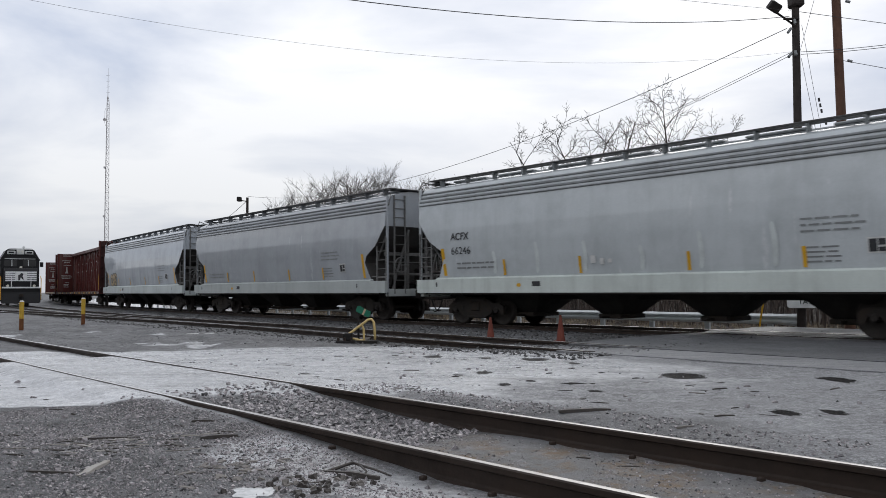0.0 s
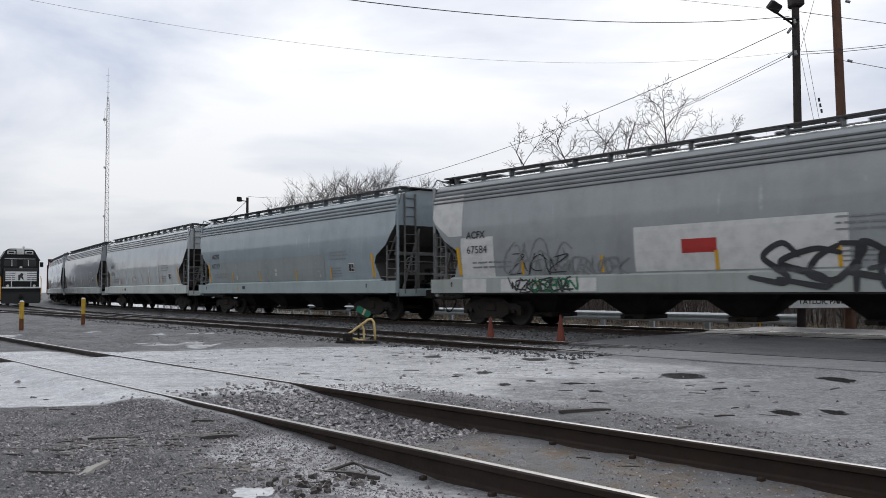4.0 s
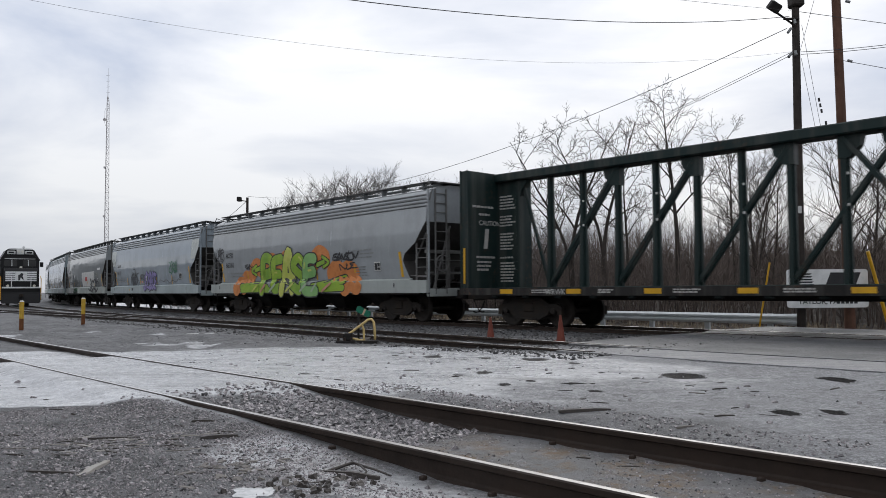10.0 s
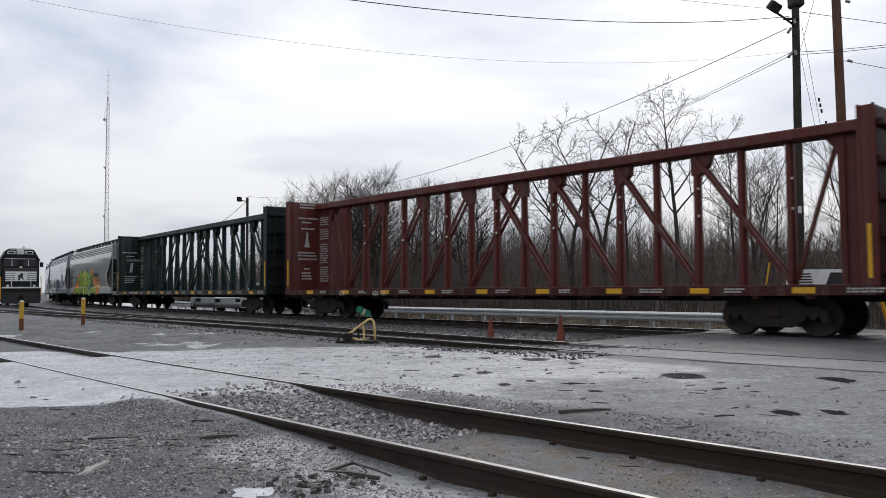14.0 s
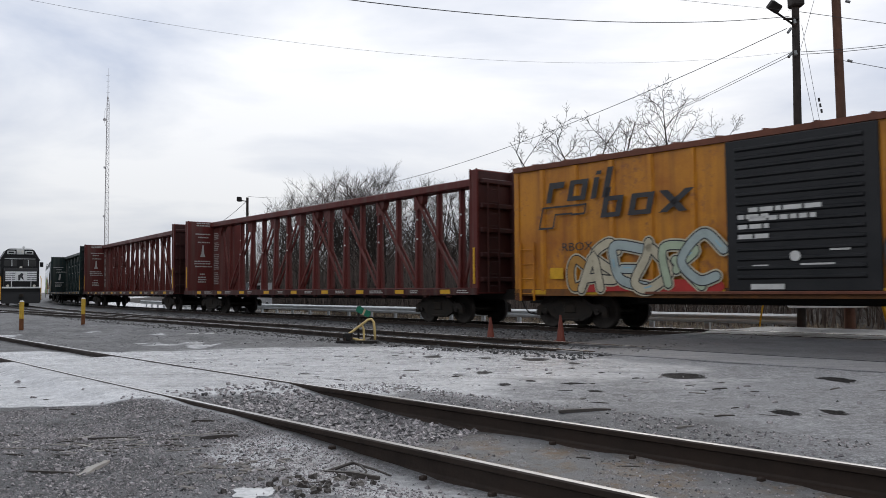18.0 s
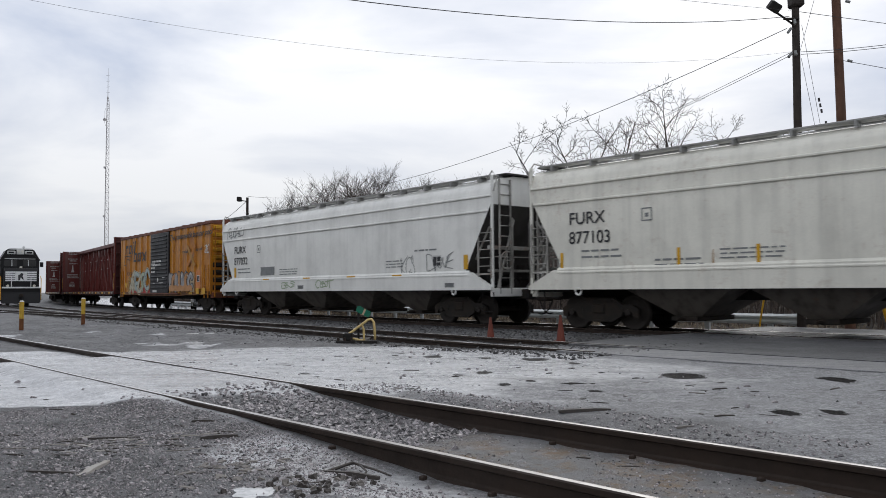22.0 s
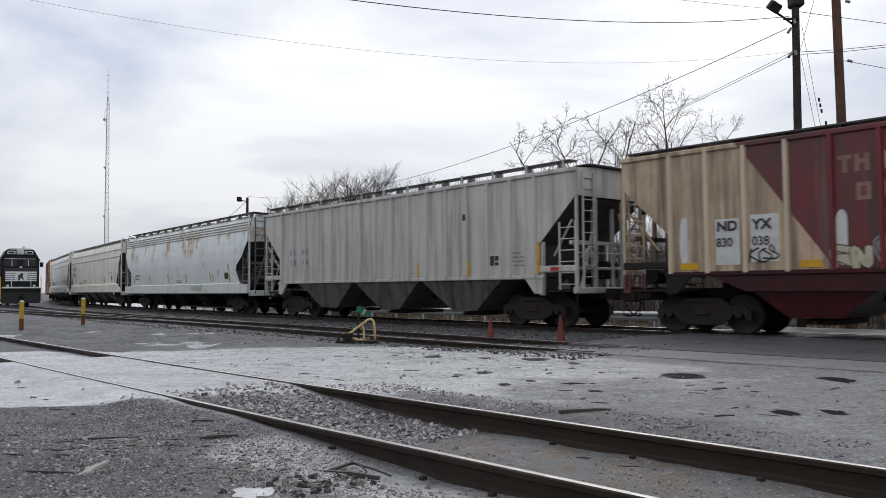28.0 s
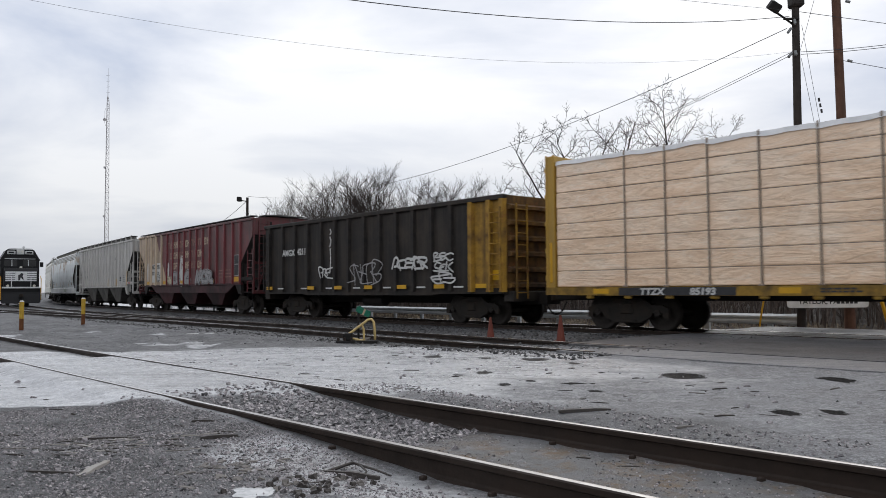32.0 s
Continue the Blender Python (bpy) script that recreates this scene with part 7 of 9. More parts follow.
    tag_scrawl(car, -2.1, 1.78, 1.75, 0.38, "white_dec", GW, 123, 9, 0.08, "acetbr")
    for k, sq in enumerate(("eb", "sek", "bsc")):
        tag_scrawl(car, -4.2, 1.3 + 0.34 * k, 0.85, 0.3, "white_dec", GW, 124 + k, 12, 0.06, sq)
    for i in range(7):
        part("reflector_strip", on_side(bars([(0, 0, 0.5, 0.13)]), 7.0 - i * 1.95 - (1.4 if i else 0), 1.12, GW, 0.004), "yellow_dec", car, "yellow reflective strip")
        part("reflector_strip", on_side(bars([(0, 0.02, 0.45, 0.05)]), 6.0 - i * 1.85, 1.12, GW, 0.004), "white_dec", car, "white reflective strip")
    part("reflector_strip", on_side(bars([(0, 0, 0.4, 0.3)]), -6.75, 1.35, lambda z: W, 0.02), "yellow_dec", car, "yellow panel")
    running_gear(car, 10.7, 7.9)


gondola()


# ---- loaded lumber car ----
def lumber_car():
    ycol = (0.46, 0.27, 0.035)
    car = centrebeam("yellow centerbeam flat car loaded with wrapped lumber", -289.65, ycol, load=True, seed=9)
    part("dark_panel", on_side(bars([(0, 0, 3.1, 0.2)]), 8.92, 0.905, lambda z: 1.53, 0.004), "dark_dec", car)
    letters(car, "TTZX", 8.3, 0.925, 0.16, "white_dec", lambda z: 1.535, 0.12, 1.15, 0.01)
    letters(car, "85193", 6.95, 0.925, 0.16, "white_dec", lambda z: 1.535, 0.12, 1.15, 0.01)
    n = Nodes("lumber_wrap")
    grain = n.noise(1.0, 6, 0.7, (0.6, 2.0, 7.0))
    col = n.mix(n.ramp(grain, 0.3, 0.7), (0.84, 0.575, 0.375), (0.95, 0.71, 0.50))
    col = n.mix(n.ramp(n.noise(0.9, 5, 0.6, None, 5.0), 0.45, 0.65, 0, 0.6), col, (0.96, 0.78, 0.6))
    col = n.mix(n.ramp(n.noise(2.4, 4, 0.6, (0.5, 1, 4.0), 2.0), 0.64, 0.74, 0, 0.35), col, (0.55, 0.33, 0.18))
    rotm = n.t.nodes.new("ShaderNodeMapping")
    rotm.inputs["Rotation"].default_value = (0, 0.6, 0)
    rotm.inputs["Scale"].default_value = (0.7, 1, 4.5)
    n.link(n.co, rotm.inputs[0])
    crease = n.t.nodes.new("ShaderNodeTexNoise")
    for key, v in (("Scale", 0.9), ("Detail", 4.0), ("Roughness", 0.6), ("Distortion", 0.8)):
        crease.inputs[key].default_value = v
    n.link(rotm.outputs[0], crease.inputs["Vector"])
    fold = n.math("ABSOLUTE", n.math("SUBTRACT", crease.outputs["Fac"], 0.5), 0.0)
    n.bump(n.math("ADD", n.math("ADD", n.noise(1.6, 3, 0.5, (1.0, 1, 1.6), 8.0), n.math("MULTIPLY", fold, 0.45)), n.math("MULTIPLY", n.noise(3.0, 4, 0.6, (1.2, 1, 0.35), 3.0), 0.6)), 1.0, 0.1)
    # pale sheen along the creases is put into the colour
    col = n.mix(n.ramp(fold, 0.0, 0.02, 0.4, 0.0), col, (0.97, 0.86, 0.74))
    n.p.inputs["Coat Weight"].default_value = 0.6
    n.p.inputs["Coat IOR"].default_value = 1.75
    n.p.inputs["Coat Roughness"].default_value = 0.22
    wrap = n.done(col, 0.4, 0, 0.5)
    wood = surf("sawn_lumber", (0.62, 0.44, 0.27), (0.42, 0.27, 0.15), 0.6, 3.0, 30, 0.6, 0, 0.3, 0.2)
    strap = surf("strap_webbing", (0.2, 0.15, 0.11), (0.34, 0.27, 0.21), 0.6, 4.0, 40, 0.5)
    band = plain("row_line", (0.24, 0.19, 0.15), 0.4)
    white = plain("wrap_top", (0.82, 0.82, 0.82), 0.3)
    r = random.Random(131)
    xs = [10.95, 8.75, 7.6, 6.48, 5.25, 3.97, 2.73, 1.5, 0.2, -1.1, -2.4, -3.7, -5.0, -6.3, -7.6, -8.9, -10.6]
    rows = [1.13 + 0.4275 * i for i in range(9)]
    for j in range(8):
        for k in range(0, 16, 4):
            x1, x0 = xs[k], xs[k + 4]
            for sy in (1, -1):
                y = 1.44 + r.uniform(-0.008, 0.008)
                # wrapped bundle with a slightly slack, wavy face
                nn = 24
                rings = []
                for i in range(nn + 1):
                    xx = x0 + 0.02 + (x1 - x0 - 0.04) * i / nn
                    b0 = 0.012 * noise.noise((xx * 2.2, j * 3.1, sy * 2.0))
                    z0, z1 = rows[j] + 0.006, rows[j + 1] - 0.005
                    rings.append([(xx, sy * 0.2, z0), (xx, sy * (y - 0.012 + b0), z0), (xx, sy * (y + b0), z0 + 0.025), (xx, sy * (y + 0.5 * b0), (z0 + z1) / 2), (xx, sy * (y + b0), z1 - 0.025), (xx, sy * (y - 0.012 + b0), z1), (xx, sy * 0.2, z1)][::sy])
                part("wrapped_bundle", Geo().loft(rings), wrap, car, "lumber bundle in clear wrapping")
    for j in range(8):
        part("lumber_end", Geo().box(10.85, 10.95 + r.uniform(-0.03, 0.015), 0.25, 1.38, rows[j] + 0.02, rows[j + 1] - 0.02, 0.015), wood, car)
    g = Geo()
    rings = []
    for i in range(90):
        a = -10.6 + 21.53 * i / 89
        q = 0.03 * noise.noise((a * 1.7, 2.0, 5.0)) + 0.02 * noise.noise((a * 5, 4.0, 1.0))
        rings.append([(a, -1.47, 4.45 + 2 * q), (a, -1.44, 4.57 + q), (a, 0, 4.68 + q), (a, 1.44, 4.57 + q), (a, 1.47, 4.45 + 2 * q), (a, 1.4, 4.5), (a, -1.4, 4.5)])
    part("wrap_top", g.loft(rings), white, car, "white wrapping over the load")
    for x in xs[1:-1]:
        part("strap", Geo().box(x - 0.022, x + 0.022, 1.458, 1.466, 1.13, 4.6), strap, car, "dark load strap")
        part("winch", Geo().box(x - 0.07, x + 0.07, 1.46, 1.52, 1.085, 1.16, 0.02), strap, car)
    # thin dark lines along the seams between the bundle rows
    for z in rows[1:-1]:
        part("band", Geo().box(-10.55, 10.55, 1.454, 1.458, z - 0.007, z + 0.007), band, car)
    running_gear(car, 18.0, 12.2)


for c in (red_a, red_b, red_c, green_car, red_d, red_e):
    running_gear(c, 18.0, 12.2)
lumber_car()


# ---- parked locomotive on the siding ----
def locomotive():
    blk = surf("locomotive_black", (0.008, 0.008, 0.009), (0.016, 0.016, 0.016), 0.5, 1.5, 25, 0.5, 0, 0.25, 0.03)
    wht = plain("locomotive_white", (0.8, 0.81, 0.8), 0.4)
    grey = plain("locomotive_cab_top", (0.6, 0.61, 0.6), 0.5)
    glass = plain("locomotive_glass", (0.01, 0.011, 0.012), 0.08)
    lampm = plain("lamp_lens", (0.7, 0.68, 0.6), 0.15)
    x, y, h = on_track(66.2, 5.35)
    lo = thing("locomotive", "black diesel locomotive with white nose stripes parked on the siding", "locomotive", pose(x, y, 0, 0, 0, math.degrees(h) - 90))
    # x forward to the camera, nose at the origin
    part("frame", Geo().box(-18.5, 0.0, -1.5, 1.5, 1.05, 1.45, 0.03), blk, lo)
    part("pilot", Geo().prism([(0.05, 0.25), (0.3, 0.3), (0.12, 1.1), (-0.2, 1.1), (-0.2, 0.25)], "y", -1.4, 1.4), blk, lo)
    part("pilot_stripe", Geo().box(0.115, 0.16, -1.35, 1.35, 1.42, 1.54), wht, lo, "white step edge")
    part("nose", Geo().prism([(0.0, 1.45), (0.0, 2.82), (-0.2, 3.05), (-1.4, 3.12), (-1.4, 1.45)], "y", -1.2, 1.2), blk, lo)
    cab = part("cab", Geo().prism([(-1.42, 1.45), (1.42, 1.45), (1.42, 3.72), (1.05, 4.2), (-1.05, 4.2), (-1.42, 3.72)], "x", -3.8, -1.1), blk, lo)
    part("cab_roof", Geo().prism([(-1.48, 3.72), (-1.42, 3.66), (-1.02, 4.16), (1.02, 4.16), (1.42, 3.66), (1.48, 3.72), (1.02, 4.56), (0.8, 4.68), (-0.8, 4.68), (-1.02, 4.56)], "x", -3.9, -1.05), blk, lo, "black cab roof")
    part("roof_edge", Geo().prism([(-0.9, 4.6), (0.9, 4.6), (0.78, 4.7), (-0.78, 4.7)], "x", -1.3, -1.03), grey, lo, "white roof front")
    part("headlight_box", Geo().box(-1.15, -0.95, -0.28, 0.28, 4.2, 4.68, 0.03), grey, lo)
    for sy in (-0.12, 0.12):
        part("headlight", Geo().tube([(-0.98, sy, 4.45), (-0.93, sy, 4.45)], 0.1, 12), lampm, lo)
    for sy in (-1, 1):
        part("number_board", Geo().box(-1.2, -1.0, min(sy * 0.35, sy * 0.95), max(sy * 0.35, sy * 0.95), 4.22, 4.5, 0.02), grey, lo)
        part("number_bars", Geo().box(-1.0, -0.99, min(sy * 0.45, sy * 0.86), max(sy * 0.45, sy * 0.86), 4.29, 4.43), blk, lo)
        part("windshield", Geo().box(-1.24, -1.09, min(sy * 0.2, sy * 1.2), max(sy * 0.2, sy * 1.2), 3.2, 3.78, 0.02), glass, lo)
        part("ditch_light", Geo().tube([(0.0, sy * 0.95, 1.62), (0.1, sy * 0.95, 1.62)], 0.11, 10), lampm, lo)
        part("handrail", Geo().tube([(0.1, sy * 1.45, 0.5), (0.1, sy * 1.45, 2.2), (-0.6, sy * 1.45, 2.4), (-1.2, sy * 1.5, 2.4)], 0.03, 6), "yellow_dec", lo, "yellow hand rail")
        part("step", Geo().box(-0.6, 0.05, min(sy * 1.15, sy * 1.5), max(sy * 1.15, sy * 1.5), 0.45, 0.55).box(-0.6, 0.05, min(sy * 1.15, sy * 1.5), max(sy * 1.15, sy * 1.5), 0.8, 0.88), blk, lo)
    for k in range(5):
        part("nose_stripe", Geo().box(0.002, 0.02, -1.12, 1.12, 2.0 + k * 0.165, 2.12 + k * 0.165), wht, lo, "white stripe")
    part("nose_panel", Geo().box(0.02, 0.032, -0.42, 0.42, 2.0, 2.78), wht, lo)
    part("nose_door", Geo().box(0.0, 0.03, -0.3, 0.3, 1.5, 1.95, 0.02), blk, lo)
    for sy in (-1, 1):
        part("grab_rail", Geo().tube([(0.16, sy * 0.7, 1.5), (0.16, sy * 0.7, 2.35), (0.02, sy * 0.7, 2.4)], 0.025, 6), wht, lo, "white grab rail")
        part("mirror", Geo().box(-1.6, -1.4, min(sy * 1.5, sy * 1.75), max(sy * 1.5, sy * 1.75), 3.2, 3.6, 0.02), blk, lo)
        part("snow_plow_face", Geo().prism([(0.12, 0.2), (0.42, 0.22), (0.16, 0.95)], "y", min(sy * 0.1, sy * 1.3), max(sy * 0.1, sy * 1.3)), blk, lo)
    part("front_coupler", TK["coupler"], None, lo, "", pose(0.35, 0, 0))
    emblem = [(-0.2, 0.0), (-0.1, 0.0), (-0.02, 0.25), (0.12, 0.05), (0.2, 0.08), (0.1, 0.3), (0.16, 0.5), (0.05, 0.62), (-0.08, 0.5), (-0.22, 0.4)]
    part("nose_emblem", Geo().prism([(a, 2.06 + b) for a, b in emblem], "x", 0.03, 0.04), "dark_dec", lo)
    for sy in (-0.6, 0.6):
        part("window_post", Geo().box(-1.14, -1.06, sy - 0.03, sy + 0.03, 3.25, 3.78), grey, lo)
    part("window_frame", Geo().box(-1.14, -1.07, -1.12, 1.12, 3.82, 3.87), grey, lo)
    part("bell", Geo().tube([(-0.3, 0, 3.05), (-0.3, 0, 3.22)], 0.1, 8), lampm, lo)
    part("hood", Geo().box(-18.2, -3.8, -0.9, 0.9, 1.45, 4.35, 0.08), blk, lo)
    part("fuel_tank", Geo().box(-11, -6.5, -1.3, 1.3, 0.35, 1.05, 0.15), blk, lo)
    part("horn", Geo().tube([(-2.2, 0.3, 4.7), (-1.9, 0.3, 4.85)], 0.06, 8, 0.1), grey, lo)
    for tx in (-3.2, -15.3):
        tr = part("truck", TK["bolster"], None, lo, "", pose(tx, 0, 0))
        for sy in (1, -1):
            part("side_frame", TK["side_frame"], None, tr, "", pose(0, sy * 1.02, 0, 0, 0, 0 if sy > 0 else 180))
        for wx in (0.89, -0.89):
            part("wheelset", TK["wheelset"], None, tr, "", pose(wx, 0, 0.457))


locomotive()


# ---- trackside things ----
def gz(x, y, lift=0.0):
    return pose(x, y, ground_z(x, y) + lift)


M["post_yellow"] = surf("post_yellow", (0.55, 0.36, 0.03), (0.32, 0.17, 0.04), 0.6, 6, 40, 0.5, 0, 0.4, 0.1)
M["post_rust"] = surf("post_rust", (0.16, 0.06, 0.02), (0.07, 0.03, 0.015), 0.7, 8, 40, 0.75, 0, 0.3, 0.2)
for i, (x, y, tall) in enumerate(((-12.85, 24.11, 0.86), (-12.05, 26.48, 0.86))):
    po = thing("bollard", "yellow steel bollard with rusty foot in the gravel", "bollard", gz(x, y, -0.03), "bollards beside the spur")
    part("upper_pipe", Geo().tube([(0, 0, 0.38), (0, 0, tall + 0.03)], 0.066, 14), "post_yellow", po)
    part("lower_pipe", Geo().tube([(0, 0, -0.1), (0, 0, 0.385)], 0.064, 14), "post_rust", po, "rusty lower pipe")
    part("cap", Geo().tube([(0, 0, tall + 0.03), (0, 0, tall + 0.07)], 0.068, 14, 0.04), "white_dec", po)

M["cone_orange"] = surf("cone_orange", (0.17, 0.04, 0.024), (0.07, 0.022, 0.016), 0.6, 6, 40, 0.6, 0, 0.3, 0.05)
for x, y, hgt in ((1.1, 18.56, 0.56), (2.6, 17.61, 0.6)):
    co = thing("traffic_cone", "faded orange traffic cone between the tracks", "traffic cone", gz(x, y), "cones between the tracks")
    part("base", Geo().box(-0.13, 0.13, -0.13, 0.13, 0.0, 0.03, 0.01), "cone_orange", co)
    part("cone", Geo().tube([(0, 0, 0.03), (0, 0, hgt)], 0.1, 16, 0.022), "cone_orange", co)


def switch_stand():
    m = gz(-1.79, 17.35)
    st = thing("switch_stand", "switch stand with yellow pipe handle and green target", "switch stand", m)
    yel = surf("handle_yellow", (0.62, 0.47, 0.2), (0.4, 0.27, 0.1), 0.6, 8, 40, 0.5, 0, 0.4, 0.1)
    part("base_plate", Geo().box(-0.55, 0.35, -0.2, 0.2, 0.0, 0.06, 0.01).box(-0.4, -0.2, -0.12, 0.12, 0.06, 0.22, 0.02), "black_steel", st)
    loop = [(-0.28, 0, 0.2), (0.02, 0, 0.42), (0.14, 0, 0.51), (0.21, 0, 0.52), (0.26, 0, 0.46), (0.28, 0, 0.3), (0.29, 0, 0.08), (0.24, 0, 0.02), (0.1, 0, 0.03), (-0.22, 0, 0.1)]
    part("handle_loop", Geo().tube(loop, 0.028, 8), yel, st)
    part("handle_bar", Geo().tube([(0.0, 0, 0.4), (0.04, 0, 0.3), (0.05, 0, 0.05)], 0.025, 8), yel, st)
    part("mast", Geo().tube([(-0.08, 0.06, 0.05), (-0.08, 0.06, 0.7)], 0.022, 8), "black_steel", st)
    grn = surf("target_green", (0.005, 0.13, 0.075), (0.004, 0.07, 0.04), 0.5, 6, 40, 0.4, 0, 0.4, 0.05)
    tilt = Matrix.Translation((0.03, 0.03, 0.68)) @ Matrix.Rotation(radians(24), 4, "Y") @ Matrix.Scale(0.72, 4)
    tg = Geo()
    tg.prism([(-0.22, -0.07), (-0.24, 0.08), (-0.16, 0.13), (-0.05, 0.1), (0.2, 0.1), (0.24, 0.0), (0.2, -0.1), (-0.05, -0.09)], "y", -0.006, 0.006)
    tg.v = [tuple(tilt @ Vector(v)) for v in tg.v]
    t = part("target", tg, grn, st, "green switch target")
    b = Geo().box(-0.01, 0.05, -0.011, 0.011, -0.095, 0.1)
    b.v = [tuple(tilt @ Vector(v)) for v in b.v]
    part("target_band", b, "tan_dec", t)
    for k in range(3):
        part("bolt", Geo().tube([(-0.5 + 0.14 * k, -0.12, 0.06), (-0.5 + 0.14 * k, -0.12, 0.13)], 0.03, 6), "rail_side", st)
    part("throw_rod", Geo().box(-0.3, 0.1, 0.2, 1.1, 0.02, 0.06, 0.01), "rail_side", st)


switch_stand()


def guardrail():
    gr = thing("guardrail", "galvanised steel guardrail behind the main track", "guardrail")
    prof = [(0.0, 0.30), (0.035, 0.27), (0.075, 0.24), (0.075, 0.2), (0.02, 0.165), (0.02, 0.135), (0.075, 0.1), (0.075, 0.06), (0.035, 0.03), (0.0, 0.0)]
    s = 6.7
    zt = 0.02
    while s < 66:
        rings = []
        for k in range(5):
            x, y, h = on_track(s + 4.0 * k / 4 * 1.01, -4.05)
            rings.append([(x - math.cos(h) * a, y - math.sin(h) * a, zt + b) for a, b in prof])
        g = Geo().loft(rings, False, False)
        back = [[(p[0] + 0.004, p[1] + 0.004, p[2]) for p in r[::-1]] for r in rings]
        g.loft(back, False, False)
        part("beam", g, "galv", gr)
        for k in (0, 1):
            x, y, h = on_track(s + 2 * k + 0.4, -4.17)
            part("post", Geo().box(-0.05, 0.05, -0.08, 0.08, -0.8, 0.32, 0.008), "galv", gr, "", pose(x, y, 0.0, 0, 0, math.degrees(h)))
        s += 4.0
    rings = []
    for k in range(6):
        x, y, h = on_track(6.72 - 0.1 * k, -4.05)
        f = 1 + 0.22 * k / 5
        rings.append([(x - math.cos(h) * a * 0.8, y - math.sin(h) * a * 0.8, zt + 0.15 + (b - 0.15) * f - 0.02 * k / 5) for a, b in prof])
    part("end_terminal", Geo().loft(rings, False, False), "galv", gr, "flared galvanised end piece")


guardrail()

M["pole_dark"] = surf("creosote_pole", (0.035, 0.028, 0.025), (0.018, 0.015, 0.014), 0.7, 3, 20, 0.8, 0, 0.3, 0.4, 0.02, 0.5, (0.06, 0.045, 0.035))
M["pole_brown"] = surf("brown_pole", (0.13, 0.065, 0.042), (0.07, 0.035, 0.025), 0.7, 3, 20, 0.8, 0, 0.3, 0.4, 0.02, 0.5, (0.05, 0.03, 0.02))
M["wire"] = plain("cable_black", (0.03, 0.03, 0.032), 0.5)


def poles():
    p1 = thing("utility_pole", "dark creosoted utility pole with floodlight and cables", "utility pole", pose(10.0, 22.15, -0.25), "utility poles behind the track")
    part("shaft", Geo().tube([(0, 0, -0.5), (0.06, 0, 5), (0.12, 0, 10.8)], 0.125, 14, 0.1), "pole_dark", p1)
    part("transformer_bracket", Geo().box(-0.05, 0.3, -0.2, 0.2, 9.3, 9.9, 0.05), "pole_dark", p1)
    part("lamp_arm", Geo().tube([(0.1, 0, 8.75), (-0.2, -0.05, 8.95), (-0.48, -0.1, 9.12)], 0.03, 8), "black_steel", p1)
    fl = part("floodlight", Geo().box(-0.17, 0.17, -0.12, 0.12, -0.13, 0.13, 0.03, Matrix.Translation((-0.56, -0.15, 9.27)) @ Euler((0.5, 0.5, 0.2)).to_matrix().to_4x4()), "black_steel", p1, "dark box floodlight")
    for k, zz in enumerate((8.9, 8.65, 8.0, 7.95)):
        part("insulator", Geo().tube([(0.0 - 0.1 * (k % 2), -0.14, zz), (0.0 - 0.22 * (k % 2), -0.2, zz - 0.14)], 0.04, 8), "grey_dec", p1)
    part("cross_bracket", Geo().box(-0.3, 0.14, -0.16, -0.1, 8.9, 8.96, 0.01), "black_steel", p1)
    part("number_tag", Geo().box(-0.05, 0.05, -0.135, -0.118, 3.4, 3.6), "white_dec", p1)
    p2 = thing("utility_pole", "tall brown wooden utility pole", "utility pole", pose(11.32, 22.05, -0.25), "utility poles behind the track")
    part("shaft", Geo().tube([(0, 0, -0.5), (-0.05, 0, 5), (-0.12, 0, 11.2)], 0.15, 14, 0.115), "pole_brown", p2)
    for zz in (7.7, 9.4):
        part("insulator", Geo().tube([(0.1, -0.12, zz), (0.22, -0.16, zz - 0.05)], 0.04, 8), "grey_dec", p2)
    # guy wires with guards
    for a, b, r in (((9.35, 22.6, 1.79), (8.97, 22.6, -0.25), 0.028), ((11.63, 21.6, 2.05), (12.2, 21.6, -0.25), 0.05)):
        gu = thing("guy_guard", "yellow plastic guard on a guy wire", "guy guard", group="guy wire guards")
        part("sleeve", Geo().tube([a, b], r, 8), "yellow_dec", gu)
    far = thing("flood_lamp_pole", "distant black pole with a floodlight", "lamp pole", pose(-14.91, 60.0, -0.6))
    part("shaft", Geo().tube([(0, 0, 0), (0, 0, 8.8)], 0.1, 8), "pole_dark", far)
    part("arm", Geo().tube([(0, 0, 8.5), (-0.6, 0, 8.6)], 0.04, 6), "black_steel", far)
    part("floodlight", Geo().box(-0.78, -0.45, -0.2, 0.2, 8.5, 8.85, 0.05), "black_steel", far)


poles()


def cable(a, b, sag, r=0.016, n=28, label="black overhead cable slung between wooden poles"):
    pts = []
    for i in range(n + 1):
        t = i / n
        p = Vector(a).lerp(Vector(b), t)
        p.z -= 4 * sag * t * (1 - t)
        pts.append(p)
    c = thing("overhead_cable", label, "cable", group="overhead cables")
    part("strand", Geo().tube(pts, r, 5), "wire", c)


cable((9.9, 22.1, 8.78), (-8.5, 8.5, 5.68), 0.716, 0.009)
cable((10.05, 22.1, 7.77), (-16.0, 10.0, 7.66), 1.521, 0.0028)
cable((9.82, 22.1, 8.43), (-14.9, 60.0, 8.3), 1.65, 0.011)
cable((10.0, 22.1, 7.7), (8.6, 55.0, 10.0), 0.1, 0.009)
cable((10.0, 22.1, 7.78), (9.4, 55.0, 10.3), 0.05, 0.008)
cable((10.2, 22.1, 8.91), (14.0, 12.0, 4.25), 0.05, 0.008)
cable((10.2, 22.1, 7.75), (15.0, 8.0, 6.39), 0.62, 0.008)
cable((10.2, 22.1, 7.68), (15.0, 8.0, 6.25), 0.58, 0.008)
